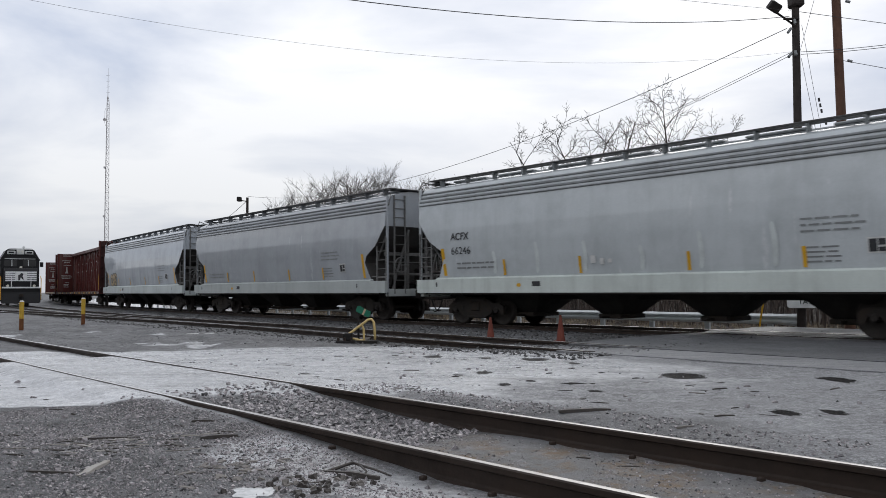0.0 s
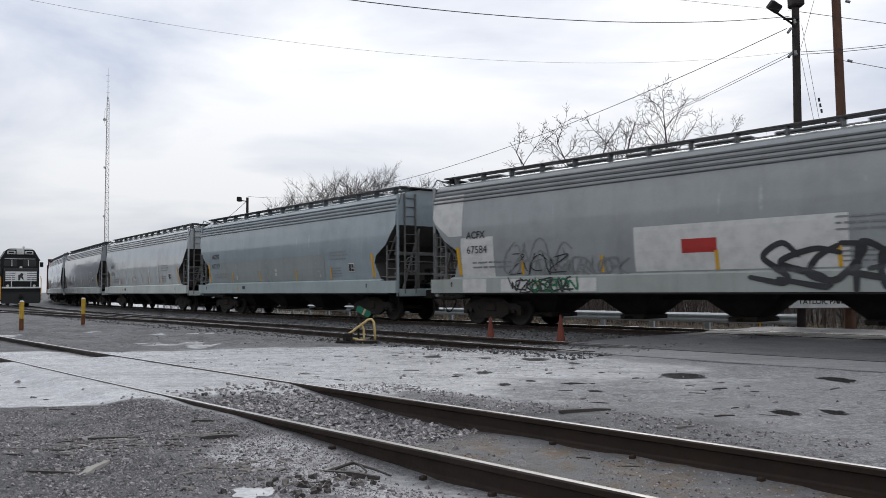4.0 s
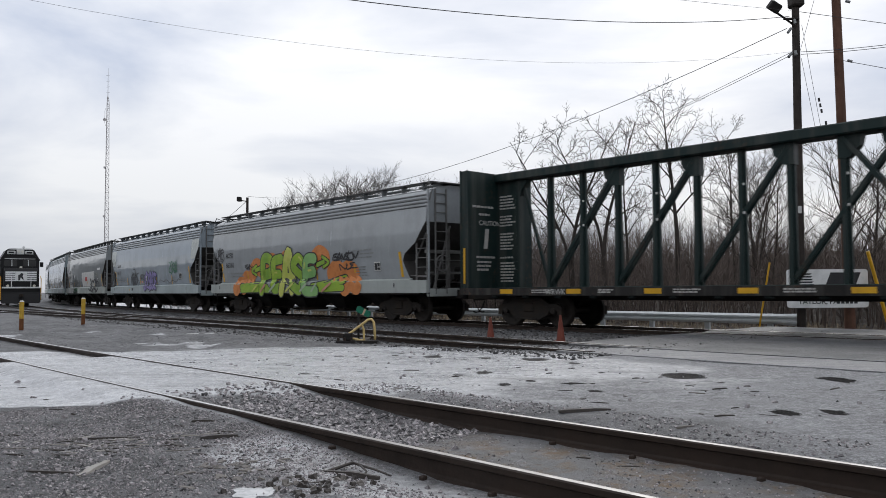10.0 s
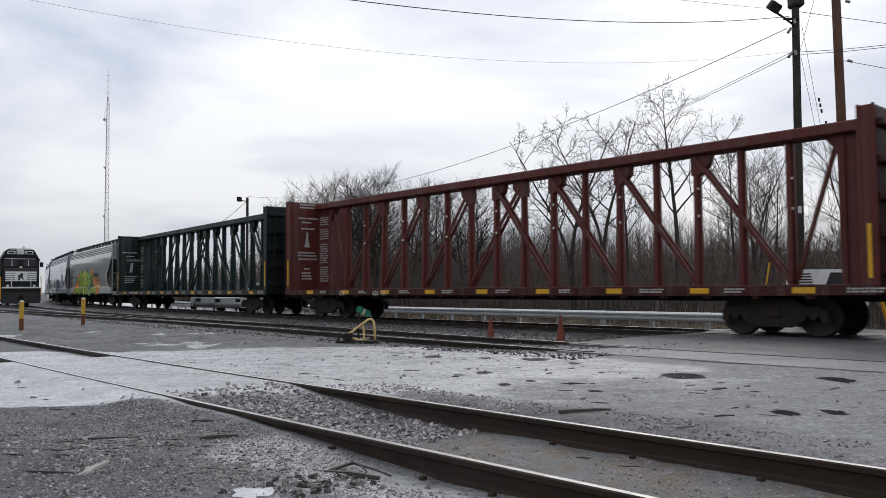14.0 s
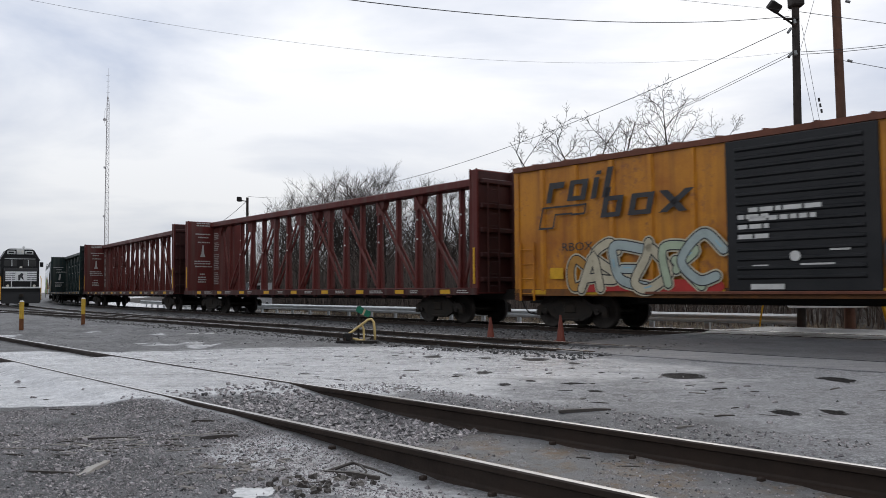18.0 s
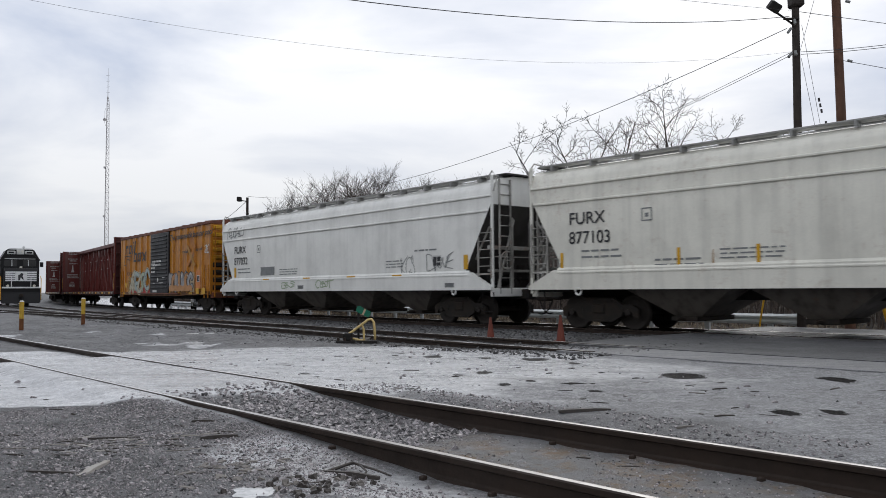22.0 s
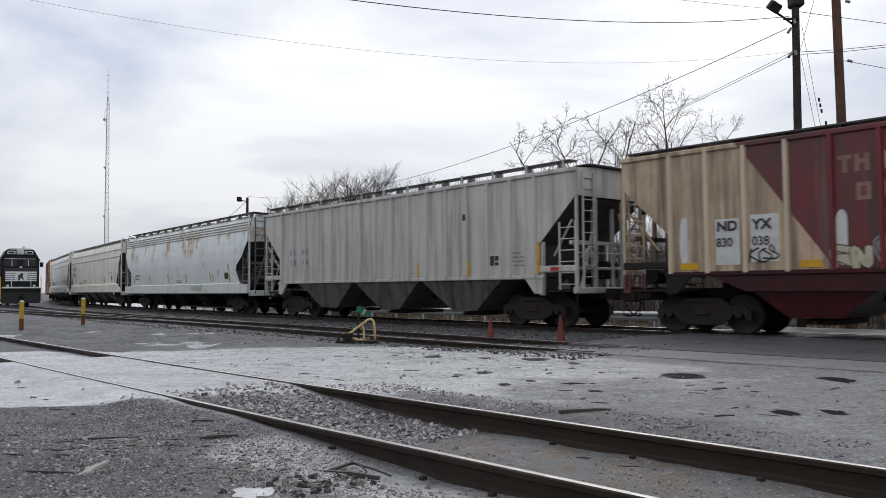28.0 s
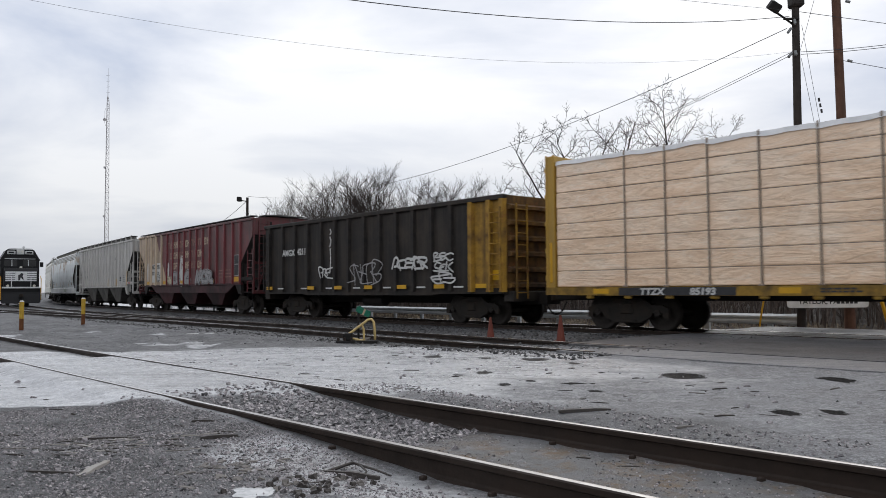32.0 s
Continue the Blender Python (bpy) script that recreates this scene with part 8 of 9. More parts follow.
cable((11.3, 22.0, 7.47), (16.0, 10.0, 1.9), 0.0, 0.008)
cable((9.95, 22.1, 8.95), (4.0, 15.6, 6.96), 0.01, 0.004)
cable((10.2, 22.0, 8.5), (11.5, 22.6, 2.0), 0.0, 0.006, 8, "thin steel guy wire on the pole")
cable((10.9, 22.0, 10.3), (10.2, 22.3, 7.6), 0.0, 0.006, 8, "thin steel guy wire on the pole")
cable((10.25, 22.2, 7.6), (11.6, 23.0, 2.0), 0.0, 0.006, 8, "thin steel guy wire on the pole")
cable((-14.9, 60.0, 8.0), (-22.0, 72.0, 6.5), 0.3, 0.02)
for a in ((10.62, 22.0, 6.4), (10.82, 22.05, 5.75)):
    ins = thing("guy_insulator", "dark strain insulators on the guy wire", "insulator", pose(*a), "guy wire insulators")
    for k in range(3):
        part("bead", Geo().tube([(0.03 * k, 0, -0.16 * k), (0.03 * k + 0.01, 0, -0.16 * k - 0.1)], 0.03, 8), "dark_dec", ins)


def yard_sign():
    face = plain("sign_white", (0.84, 0.85, 0.84), 0.4)
    sg = thing("yard_sign", "white yard name sign mounted on the utility poles", "sign", pose(10.61, 21.84, 1.04))
    part("board", Geo().prism(rounded(2.24, 1.06, 0.08), "y", -0.02, 0.02), face, sg)
    ink = "dark_dec"
    for k in range(5):
        q = 0.45 - k * 0.04
        part("emblem_stripe", Geo().prism([(-1.0 + 0.03 * k, 0.42 - 0.075 * k), (-0.25 - q * 0.4, 0.42 - 0.075 * k), (-0.3 - q * 0.4, 0.38 - 0.075 * k), (-1.02 + 0.03 * k, 0.38 - 0.075 * k)], "y", -0.026, -0.02), ink, sg)
    for x in (-0.05, 0.2, 0.52):
        part("emblem_block", Geo().prism([(x, 0.1), (x + 0.26, 0.1), (x + 0.4, 0.44), (x + 0.14, 0.44)], "y", -0.026, -0.02), ink, sg)
    part("name_bar", Geo().box(-0.7, 0.7, -0.026, -0.02, -0.2, -0.08), ink, sg)
    t = text_mesh("TAYLOR, PA", 0.13, ink, 0, 1.1, 0.004)
    g = Geo()
    g.v, g.f, g.s = [(a - 0.82, -0.026, b - 0.42) for a, b, _ in t.v], t.f, t.s
    part("place_name", g, ink, sg)
    for k in range(5):
        part("code_bar", Geo().box(0.24 + 0.12 * k, 0.33 + 0.12 * k, -0.026, -0.02, -0.42, -0.29), ink, sg)


yard_sign()


def radio_mast():
    m = thing("radio_mast", "tall pale steel lattice radio mast far off", "radio mast", pose(-85.6, 200, -1))
    pale = plain("mast_paint", (0.5, 0.48, 0.48), 0.6)
    legs = [(math.cos(a), math.sin(a)) for a in (0.5, 2.6, 4.7)]
    wide = lambda z: interp(z, [0, 22, 50, 52], [0.72, 0.6, 0.36, 0.2])
    for lx, ly in legs:
        part("leg", Geo().tube([(lx * wide(z), ly * wide(z), z) for z in (0, 22, 50, 52)], 0.06, 5), pale, m)
    g = Geo()
    for k in range(36):
        z0, z1 = k * 1.44, (k + 1) * 1.44
        for i in range(3):
            a, b = legs[i], legs[(i + 1) % 3]
            w0, w1 = wide(z0), wide(z1)
            g.tube([(a[0] * w0, a[1] * w0, z0), (b[0] * w1, b[1] * w1, z1)], 0.03, 3, None, False)
            g.tube([(b[0] * w0, b[1] * w0, z0), (a[0] * w1, a[1] * w1, z1)], 0.03, 3, None, False)
            g.tube([(a[0] * w0, a[1] * w0, z0), (b[0] * w0, b[1] * w0, z0)], 0.03, 3, None, False)
    part("lattice_bracing", g, pale, m, "", None, "stuff")
    part("dish", Geo().tube([(-0.55, -0.4, 46.0), (-0.55, -0.55, 46.0)], 0.4, 12), pale, m)
    part("side_aerial", Geo().tube([(-0.5, 0, 44.5), (-0.7, 0, 45.2), (-0.7, 0, 48.5), (-0.45, 0, 49)], 0.05, 5), pale, m)
    part("whip_aerial", Geo().tube([(0, 0, 51.5), (0, 0, 59.5)], 0.09, 5, 0.035), pale, m)
    for z in (53.0, 54.5, 56.0, 57.5):
        part("dipole", Geo().tube([(-0.5, 0, z), (0.5, 0, z + 0.1)], 0.03, 4), pale, m)
    for z in (21.0, 33.5):
        part("platform_light", Geo().box(-0.75, -0.3, -0.3, 0.3, z, z + 0.5, 0.05), pale, m)


radio_mast()


# ---- white vehicles parked beyond the track ----
def parked_van(x, y, rz, label):
    wht = plain("van_white", (0.62, 0.63, 0.64), 0.3)
    gl = plain("van_glass", (0.015, 0.016, 0.018), 0.08)
    v = thing("parked_van", label, "van", pose(x, y, ground_z(x, y), 0, 0, rz), "parked white vehicles")
    part("body", Geo().prism([(-2.4, 0.35), (2.3, 0.35), (2.35, 0.95), (1.5, 1.15), (0.8, 1.85), (-2.35, 1.9)], "y", -0.9, 0.9), wht, v)
    part("windshield", Geo().prism([(1.5, 1.16), (0.82, 1.83), (0.85, 1.86), (1.54, 1.19)], "y", -0.78, 0.78), gl, v)
    for sy in (1, -1):
        part("side_window", Geo().prism([(0.75, 1.2), (0.6, 1.7), (-0.4, 1.72), (-0.4, 1.2)], "y", sy * 0.905, sy * 0.88), gl, v)
        for wx in (1.5, -1.5):
            part("wheel", Geo().tube([(wx, sy * 0.72, 0.32), (wx, sy * 0.92, 0.32)], 0.32, 16), "black_steel", v)
        part("headlight", Geo().box(2.28, 2.36, min(sy * 0.5, sy * 0.8), max(sy * 0.5, sy * 0.8), 0.7, 0.9, 0.02), gl, v)
    part("bumper", Geo().box(2.25, 2.45, -0.88, 0.88, 0.4, 0.6, 0.04), "grey_dec", v)


parked_van(-12.6, 50.0, -100, "white parked van beyond the guardrail")
parked_van(-15.4, 51.5, -70, "white parked van beside another vehicle")


# ---- bare winter trees ----
M["bark"] = surf("grey_brown_bark", (0.055, 0.046, 0.04), (0.028, 0.024, 0.022), 0.6, 4, 25, 0.85, 0, 0.2, 0.3)
M["twig"] = surf("twig_brown", (0.06, 0.049, 0.044), (0.036, 0.03, 0.027), 0.6, 0.4, 8, 0.9, 0, 0.1, 0.0)


def limb(g, p, d, length, r, depth, rnd, n):
    """A tapering bent limb that forks into thinner ones."""
    segs = 4 if depth > 1 else 3 if depth == 1 else 2
    pts = [p]
    q = p.copy()
    dd = d.copy()
    kids = []
    for i in range(segs):
        dd = (dd + Vector((rnd.uniform(-1, 1), rnd.uniform(-1, 1), rnd.uniform(-0.35, 0.6))) * (0.12 if depth > 2 else 0.18)).normalized()
        q = q + dd * (length / segs)
        pts.append(q.copy())
        if i >= (1 if depth > 3 else 0):
            kids.append((q.copy(), dd.copy(), (i + 1) / segs))
    tip = r * (0.55 if depth > 1 else 0.4)
    g.tube(pts, r, 6 if depth > 2 else 4 if depth > 1 else 3, tip, False)
    if depth == 0:
        return
    for q, dv, f in kids:
        cnt = 2 if (depth > 1 and f > 0.9) else rnd.choice((1, 2) if depth < 3 else (1, 1, 2))
        for _ in range(cnt):
            ax = Vector((rnd.uniform(-1, 1), rnd.uniform(-1, 1), rnd.uniform(-0.2, 0.3))).normalized()
            nd = (dv * rnd.uniform(0.55, 0.9) + ax * rnd.uniform(0.5, 0.85) + Vector((0, 0, 0.18))).normalized()
            k = rnd.uniform(0.5, 0.72)
            limb(g, q, nd, length * k, max(0.008, (r + (tip - r) * f) * rnd.uniform(0.45, 0.65)), depth - 1, rnd, n)


def bare_tree(x, y, height, seed, depth=5, lean=(0, 0), spread=1.0, stems=1, r0=None):
    rnd = random.Random(seed)
    tr = thing("bare_tree", "leafless grey-brown deciduous tree behind the guardrail", "tree", pose(x, y, ground_z(x, y) - 0.1), "bare trees")
    trunk, crown = Geo(), Geo()
    for sidx in range(stems):
        r = (r0 or height * 0.011) * rnd.uniform(0.8, 1.1)
        p = Vector((rnd.uniform(-0.4, 0.4) * (stems > 1), rnd.uniform(-0.4, 0.4) * (stems > 1), 0))
        d = Vector((lean[0] + rnd.uniform(-0.15, 0.15) * spread * (stems > 1), lean[1], 1)).normalized()
        pts, rr = [p.copy()], r
        k = 9
        for i in range(k):
            d = (d + Vector((rnd.uniform(-1, 1) * 0.06, rnd.uniform(-1, 1) * 0.06, 0.05))).normalized()
            p = p + d * (height * 0.86 / k)
            pts.append(p.copy())
            f = (i + 1) / k
            if i >= 2:
                for _ in range(rnd.choice((1, 2)) if i < 7 else 1):
                    a = rnd.uniform(0, 6.28)
                    nd = Vector((math.cos(a) * spread, math.sin(a) * spread, rnd.uniform(0.8, 1.5))).normalized()
                    limb(crown, p.copy(), nd, height * rnd.uniform(0.22, 0.38) * (1.25 - 0.85 * f), max(0.018, r * (1 - 0.7 * f) * 0.6), depth - 2, rnd, 0)
        trunk.tube(pts, r, 8, r * 0.2, False)
    part("trunk", trunk, "bark", tr)
    part("crown", crown, "twig", tr, "fine bare branches and twigs")


def bough(g, p, d, length, r, depth, rnd):
    """A limb that curves up towards the light and carries side shoots on alternate sides."""
    segs = 6 if depth > 2 else 5 if depth > 1 else 3
    pts, q, dd = [p.copy()], p.copy(), d.copy()
    side = rnd.uniform(0, 6.28)
    tip = r * (0.35 if depth else 0.5)
    for i in range(segs):
        dd = (dd + Vector((rnd.uniform(-1, 1), rnd.uniform(-1, 1), rnd.uniform(-0.6, 1.0))) * 0.16).normalized()
        q = q + dd * (length / segs)
        pts.append(q.copy())
        f = (i + 1) / segs
        if depth and f > (0.2 if depth > 1 else 0.3):
            for _ in range(2 if (depth == 1 or rnd.random() < 0.35) else 1):
                side += 2.4 + rnd.uniform(-0.6, 0.6)
                u = dd.cross(Vector((0.2, 0.3, 1))).normalized()
                w = dd.cross(u)
                an = radians(rnd.uniform(32, 62))
                nd = (dd * math.cos(an) + (u * math.cos(side) + w * math.sin(side)) * math.sin(an)).normalized()
                bough(g, q, nd, length * rnd.uniform(0.42, 0.7) * (1.15 - 0.5 * f), max(0.011, (r + (tip - r) * f) * rnd.uniform(0.55, 0.72)), depth - 1, rnd)
    g.tube(pts, r, 6 if depth > 2 else 4 if depth > 1 else 3, tip, False)


def crown_tree(x, y, height, seed, first=0.45, reach=0.28, lean=0.0, leaders=1, depth=3, limbs=9, r0=None):
    """A leafless tree: bare stem below, limbs from the first fork upward, fine twigs at the ends."""
    rnd = random.Random(seed)
    tr = thing("bare_tree", "leafless grey-brown deciduous tree behind the guardrail", "tree", pose(x, y, ground_z(x, y) - 0.1), "bare trees")
    trunk, crown = Geo(), Geo()
    r = r0 or height * 0.0115
    for k in range(leaders):
        an = 6.28 * k / leaders + rnd.uniform(-0.5, 0.5)
        out = 0.0 if leaders == 1 else 0.1
        p, d = Vector((0, 0, 0)), Vector((lean, 0, 1)).normalized()
        pts, n = [p.copy()], 12
        side = rnd.uniform(0, 6.28)
        for i in range(n):
            f = (i + 1) / n
            if f > first * 0.8 and leaders > 1 and f < first + 0.3:
                d = (d + Vector((math.cos(an), math.sin(an) * 0.6, 0)) * out).normalized()
            d = (d + Vector((rnd.uniform(-1, 1) * 0.05, rnd.uniform(-1, 1) * 0.05, 0.06))).normalized()
            p = p + d * (height * 0.95 / n)
            pts.append(p.copy())
            if f >= first:
                for _ in range(max(1, round(limbs / (n * (1 - first)) + rnd.uniform(-0.4, 0.4)))):
                    side += 2.4 + rnd.uniform(-0.5, 0.5)
                    up = rnd.uniform(0.55, 1.1) + 0.5 * f
                    nd = Vector((math.cos(side), math.sin(side), up)).normalized()
                    bough(crown, p.copy(), nd, height * reach * rnd.uniform(0.7, 1.1) * (1.3 - 0.75 * f), max(0.022, r * (1.05 - f) * 0.62), depth - 1, rnd)
        trunk.tube(pts, r / (1 if k == 0 else 1.3), 8, r * 0.12, False)
    part("trunk", trunk, "bark", tr)
    part("crown", crown, "bark", tr, "fine bare branches and twigs")


crown_tree(10.2, 34.5, 9.7, 11, 0.48, 0.3, 0.0, 1, 3, 12, 0.15)
crown_tree(7.3, 36.0, 9.0, 12, 0.46, 0.27, 0.03, 2, 3, 9, 0.14)
crown_tree(6.0, 36.5, 8.9, 13, 0.48, 0.27, 0.0, 2, 3, 9, 0.14)
crown_tree(8.6, 37.0, 8.0, 14, 0.5, 0.26, 0.03, 1, 3, 8, 0.1)
crown_tree(4.6, 40.0, 6.4, 15, 0.4, 0.3, 0.0, 2, 3, 8)
crown_tree(14.8, 40.0, 8.9, 16, 0.5, 0.28, 0.02, 1, 3, 8)
crown_tree(16.6, 42.0, 8.6, 17, 0.5, 0.28, -0.02, 2, 3, 8)
for i, (px, dep, hh) in enumerate(((-2.0, 47, 7.9), (-3.6, 48, 8.7), (-5.2, 49, 8.6), (-6.9, 50, 8.6), (-6.0, 50, 8.6), (-4.4, 48, 8.4), (-8.6, 51, 8.3), (-10.0, 55, 7.8), (-11.6, 57, 7.4), (-0.3, 46, 7.6), (1.6, 45, 7.6), (14.6, 36, 6.8), (13.2, 33, 6.8), (16.8, 32, 7.4), (17.9, 30, 7.4), (18.8, 34, 7.8))):
    bare_tree(px, dep, hh, 20 + i, 4, (random.Random(i).uniform(-0.1, 0.1), 0), 1.15, 4 if i < 11 else 2)


def thicket():
    rnd = random.Random(99)
    g = Geo()

    def twig(p, q, r):
        d = q - p
        u = d.cross(Vector((0.3, 1, 0.1))).normalized() * r
        w = d.cross(u).normalized() * r
        g.add([p + u, p - 0.5 * u + 0.87 * w, p - 0.5 * u - 0.87 * w, q], [(0, 1, 3), (1, 2, 3), (2, 0, 3)])

    for i in range(11500):
        s, o = rnd.uniform(-28, 74), -7.5 - 40 * rnd.random() ** 1.4
        x, y, _ = on_track(s, o)
        p = Vector((x, y, ground_z(x, y) - 0.1))
        hgt = rnd.uniform(1.2, 3.4) if o > -11 else rnd.uniform(1.8, 4.2)
        hgt *= 1.35 if s > 27 else 0.9
        top = p + Vector((rnd.uniform(-0.5, 0.5), rnd.uniform(-0.5, 0.5), hgt))
        twig(p, top, rnd.uniform(0.015, 0.045))
        for k in range(7):
            f = rnd.uniform(0.1, 0.9)
            a = p.lerp(top, f)
            an = rnd.uniform(0, 6.28)
            L = hgt * rnd.uniform(0.15, 0.4)
            b = a + Vector((math.cos(an) * L * 0.6, math.sin(an) * L * 0.6, L * rnd.uniform(0.3, 1.0)))
            twig(a, b, 0.012)
            for _ in range(1):
                c = a.lerp(b, rnd.uniform(0.3, 0.8))
                twig(c, c + Vector((rnd.uniform(-0.4, 0.4), rnd.uniform(-0.4, 0.4), rnd.uniform(0.1, 0.6))), 0.006)
    thing("thicket", "dense brown leafless undergrowth behind the track", "undergrowth", kind="stuff", geo=g, mat="thicket")


def woods_behind():
    """Dark woods on the bank behind the yard, mirrored in the cars' sides."""
    rnd = random.Random(5)
    g = Geo()
    for i in range(1500):
        s, o = rnd.uniform(-90, 130), 50 + 25 * rnd.random()
        x, y, _ = on_track(s, o)
        z = ground_z(x, y) - 0.3
        h, w = rnd.uniform(4, 9), rnd.uniform(0.25, 0.8)
        a = rnd.uniform(0, 3.14)
        dx, dy = w * math.cos(a), w * math.sin(a)
        g.add([(x - dx * 0.3, y - dy * 0.3, z), (x + dx * 0.3, y + dy * 0.3, z), (x + dx, y + dy, z + h * 0.6), (x, y, z + h), (x - dx, y - dy, z + h * 0.6), (x + dy * 0.3, y - dx * 0.3, z + h * 0.5)], [(0, 1, 5), (1, 2, 5), (2, 3, 5), (3, 4, 5), (4, 0, 5)])
    thing("far_woods", "dark leafless woods on the bank behind the yard", "woods", kind="stuff", geo=g, mat="thicket")


M["thicket"] = island_mat("thicket_twigs", (0.05, 0.039, 0.034), (0.16, 0.125, 0.105), 0.9)
thicket()
woods_behind()


def dry_grass():
    rnd = random.Random(7)
    g = Geo()
    for i in range(9000):
        s, o = rnd.uniform(-14, 45), -3.9 - 4.2 * rnd.random() ** 0.8
        if s > 6 and o > -4.5:
            continue
        x, y, _ = on_track(s, o)
        if noise.noise((x * 0.8, y * 0.8, 1.0)) < -0.1:
            continue
        z = ground_z(x, y)
        L, a = rnd.uniform(0.1, 0.45), rnd.uniform(0, 6.28)
        dx, dy = 0.008 * math.cos(a), 0.008 * math.sin(a)
        tx, ty = rnd.uniform(-0.25, 0.25), rnd.uniform(-0.25, 0.25)
        g.add([(x - dx, y - dy, z), (x + dx, y + dy, z), (x + tx, y + ty, z + L * 0.7)], [(0, 1, 2)])
    thing("dry_grass", "tan dead grass along the track edge", "grass", kind="stuff", geo=g, mat="straw")


M["straw"] = island_mat("dead_grass", (0.20, 0.15, 0.09), (0.42, 0.34, 0.23), 0.9)
dry_grass()

# ---- litter and debris ----
M["old_wood"] = surf("weathered_wood", (0.17, 0.155, 0.14), (0.08, 0.072, 0.065), 0.6, 8, 40, 0.7, 0, 0.3, 0.3)
M["pale_wood"] = surf("pale_split_wood", (0.34, 0.32, 0.29), (0.2, 0.18, 0.16), 0.6, 8, 40, 0.6, 0, 0.3, 0.3)
M["wet_wood"] = surf("wet_dark_wood", (0.035, 0.029, 0.025), (0.06, 0.05, 0.042), 0.6, 8, 40, 0.6, 0, 0.4, 0.4)


def lying(name, label, cat, x, y, rz, lx, ly, lz, mat, group="", seed=0):
    rnd = random.Random(seed + int(x * 100))
    g = Geo()
    n = 6
    rings = []
    for i in range(n + 1):
        a = lx * (i / n - 0.5)
        k = 0.55 + 0.45 * math.sin(math.pi * (0.15 + 0.7 * i / n)) + rnd.uniform(-0.08, 0.08)
        if name in ("clod", "rock"):
            k = 0.15 + 0.9 * math.sin(math.pi * (0.06 + 0.88 * i / n)) * rnd.uniform(0.65, 1.25)
        oy = rnd.uniform(-0.12, 0.12) * ly
        rings.append([(a, oy - ly / 2 * k, 0.0), (a, oy + ly / 2 * k, 0.0), (a, oy + ly / 2 * k * 0.8, lz * k), (a, oy - ly / 2 * k * 0.8, lz * k)])
    g.loft(rings)
    thing(name, label, cat, pose(x, y, ground_z(x, y) - 0.004, 0, 0, rz), group, geo=g, mat=mat)


lying("wood_plank", "split grey wooden plank lying on gravel", "plank", -2.27, 5.18, 91, 0.42, 0.06, 0.025, "pale_wood")
lying("stick", "dark wet stick lying on gravel", "stick", -2.5, 5.1, -12, 0.4, 0.03, 0.02, "wet_wood", "sticks on the gravel")
lying("stick", "dark wet stick lying on gravel", "stick", -0.6, 5.1, -25, 0.42, 0.035, 0.03, "wet_wood", "sticks on the gravel")
lying("stick", "dark wet stick lying on gravel", "stick", -2.7, 6.3, 8, 0.6, 0.03, 0.02, "wet_wood", "sticks on the gravel")
lying("stick", "dark wet stick lying on gravel", "stick", -1.75, 6.2, 20, 0.28, 0.05, 0.03, "wet_wood", "sticks on the gravel")
lying("wood_plank", "dark wet wooden plank beside the rail", "plank", 1.3, 7.35, 10, 0.5, 0.06, 0.03, "wet_wood")
lying("paper_scrap", "white paper litter on the gravel", "litter", -6.55, 20.7, 10, 0.3, 0.16, 0.02, "white_dec", "litter scraps")
lying("paper_scrap", "white paper litter on the gravel", "litter", -6.25, 21.0, -15, 0.35, 0.16, 0.02, "white_dec", "litter scraps")
# wood chips, clods and a forked twig in the foreground
rd = random.Random(23)
for i in range(34):
    x, y = -1.32 + rd.gauss(0, 0.17), 5.15 + rd.gauss(0, 0.2)
    lying("wood_chip", "pale flat chip of bark lying on gravel", "wood chip", x, y, rd.uniform(0, 180), rd.uniform(0.05, 0.13), rd.uniform(0.025, 0.06), 0.012, "old_wood" if i % 3 else "wet_wood", "chips on the gravel", i)
for i in range(46):
    x, y = -0.78 + rd.gauss(0, 0.2), 4.72 + rd.gauss(0, 0.14)
    lying("clod", "dark wet clod of earth on the gravel", "clod", x, y, rd.uniform(0, 180), rd.uniform(0.03, 0.075), rd.uniform(0.02, 0.045), rd.uniform(0.01, 0.032), "wet_wood" if i % 5 else "old_wood", "clods on the gravel", i)
for i in range(60):
    x, y = -2.6 + rd.gauss(0, 0.5), 6.05 + rd.gauss(0, 0.28)
    lying("wood_chip", "thin sliver of split wood lying on gravel", "wood chip", x, y, rd.gauss(15, 30), rd.uniform(0.05, 0.2), rd.uniform(0.012, 0.035), 0.012, ("old_wood", "wet_wood", "pale_wood", "wet_wood")[i % 4], "chips on the gravel", i)
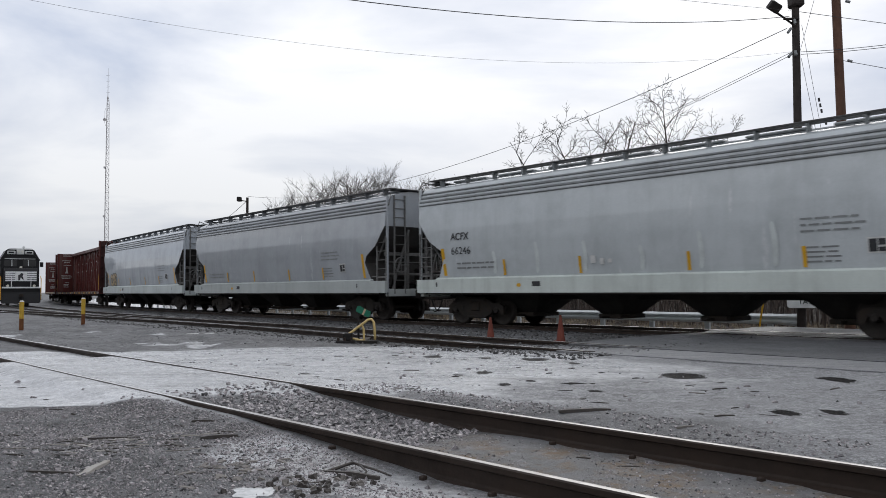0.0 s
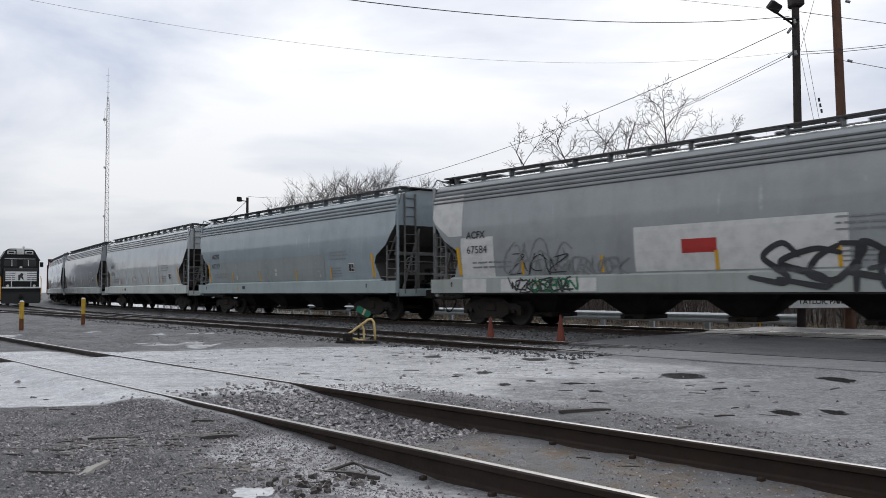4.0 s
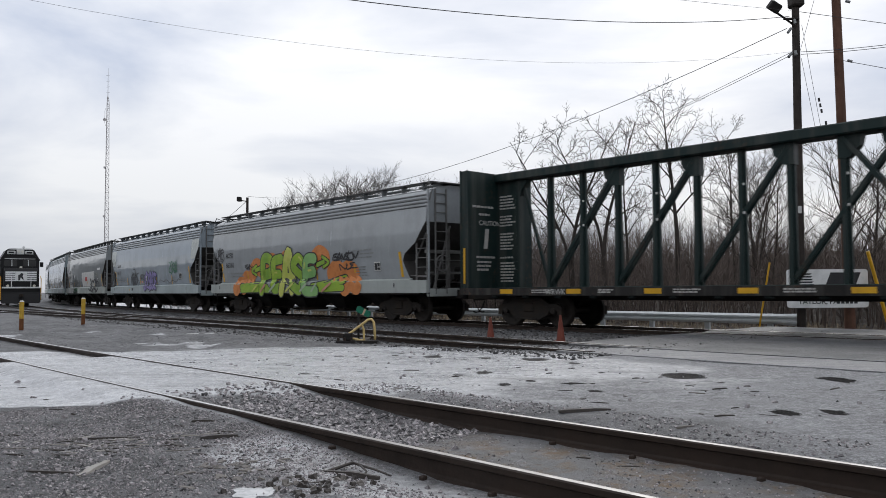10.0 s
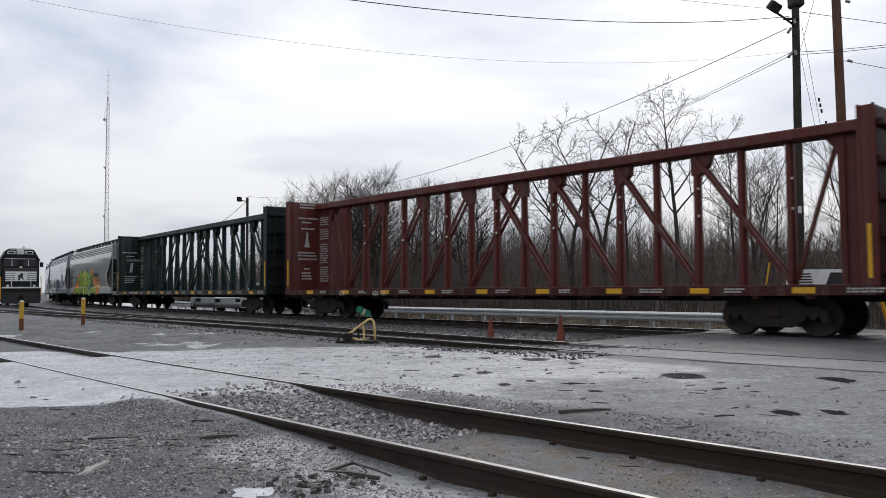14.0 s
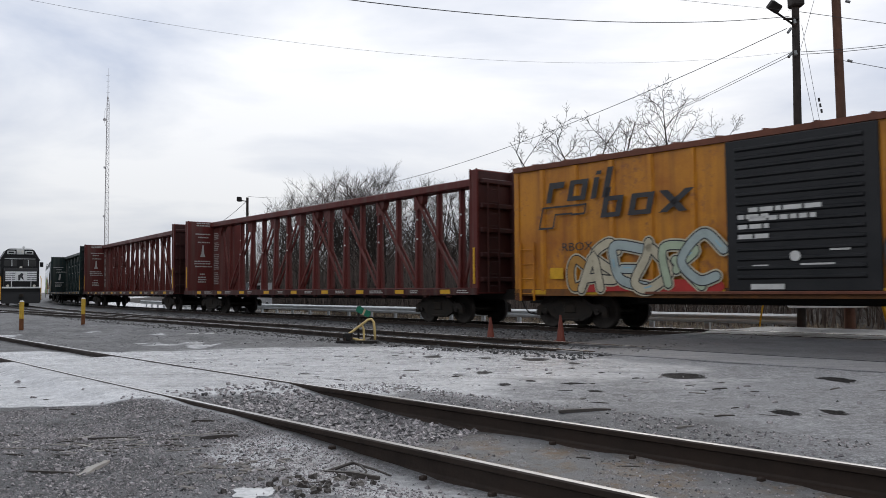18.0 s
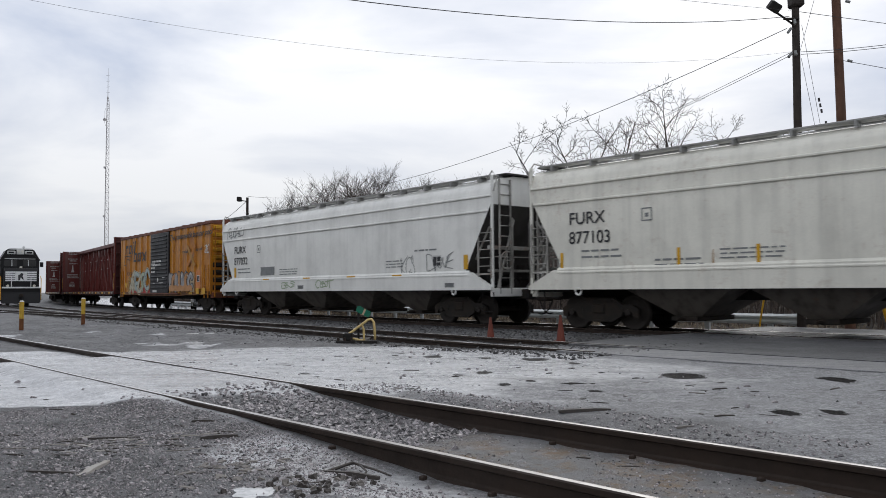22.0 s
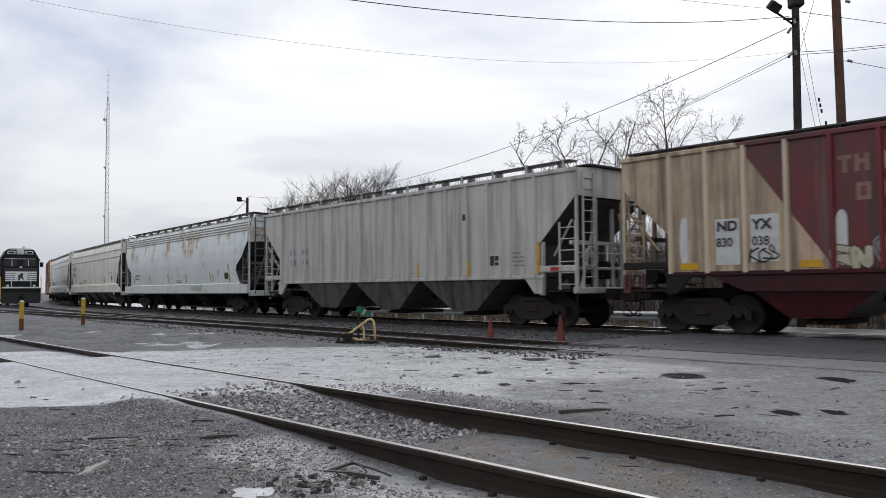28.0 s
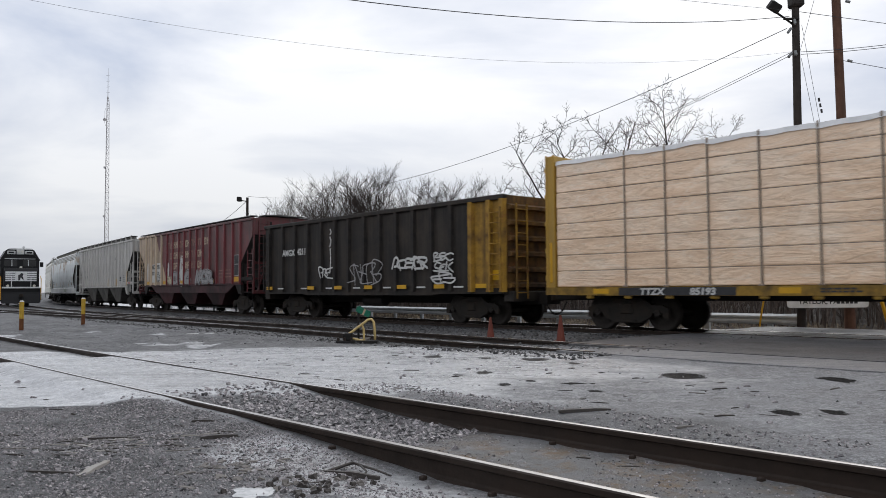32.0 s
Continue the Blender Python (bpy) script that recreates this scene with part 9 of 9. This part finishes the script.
tw = thing("forked_twig", "dark wet forked twig lying on the ground", "twig", pose(-0.62, 5.2, ground_z(-0.62, 5.2)))
part("stem", Geo().tube([(-0.16, 0.0, 0.012), (0.0, 0.2, 0.03), (0.06, 0.1, 0.035), (0.16, 0.0, 0.03), (0.28, -0.12, 0.015)], 0.012, 6, 0.006), "wet_wood", tw)
part("side_shoot", Geo().tube([(0.06, 0.1, 0.035), (0.12, -0.06, 0.03), (0.09, -0.14, 0.012)], 0.008, 6, 0.004), "wet_wood", tw)
rd = random.Random(17)
for i in range(170):
    s, o = rd.uniform(-2, 8), rd.uniform(9.0, 18)
    if abs(o - 13.45) < 0.15 or abs(o - 14.95) < 0.15:
        continue
    x, y, _ = on_track(s, o)
    if math.hypot(x, y) < 3.5:
        continue
    if rd.random() < 0.5:
        lying("wood_chip", "dark bark scrap on the wet ground", "wood scrap", x, y, rd.uniform(-40, 40), rd.uniform(0.05, 0.22), rd.uniform(0.012, 0.045), rd.uniform(0.008, 0.02), "wet_wood" if rd.random() < 0.75 else "old_wood", "wood scraps", i)
    else:
        lying("rock", "dark loose stone on the wet ground", "rock", x, y, rd.uniform(-90, 90), rd.uniform(0.03, 0.08), rd.uniform(0.025, 0.05), rd.uniform(0.015, 0.035), "stone", "loose rocks", i)


# ---- what moves ----
def car_pose(s, b):
    x1, y1, _ = on_track(s + b / 2)
    x2, y2, _ = on_track(s - b / 2)
    return pose((x1 + x2) / 2, (y1 + y2) / 2, 0, 0, 0, math.degrees(math.atan2(y1 - y2, x1 - x2)))


def motions():
    times = [i * 0.5 for i in range(65)]
    run = [train_distance(t) for t in times]
    for car, s_mid, b in TRAIN:
        walk(car, [(t, car_pose(s_mid + d, b)) for t, d in zip(times, run)])
    # wheels roll with the way gone
    fine = [i / 15 for i in range(481)]
    turn = [math.degrees(train_distance(t) / 0.457) for t in fine]
    for wx in (0.89, -0.89):
        rows = [(t, pose(wx, 0, 0.457, 0, a % 360, 0)) for t, a in zip(fine, turn)]
        for w, x in WHEELSETS:
            if x == wx:
                walk(w, rows)


motions()
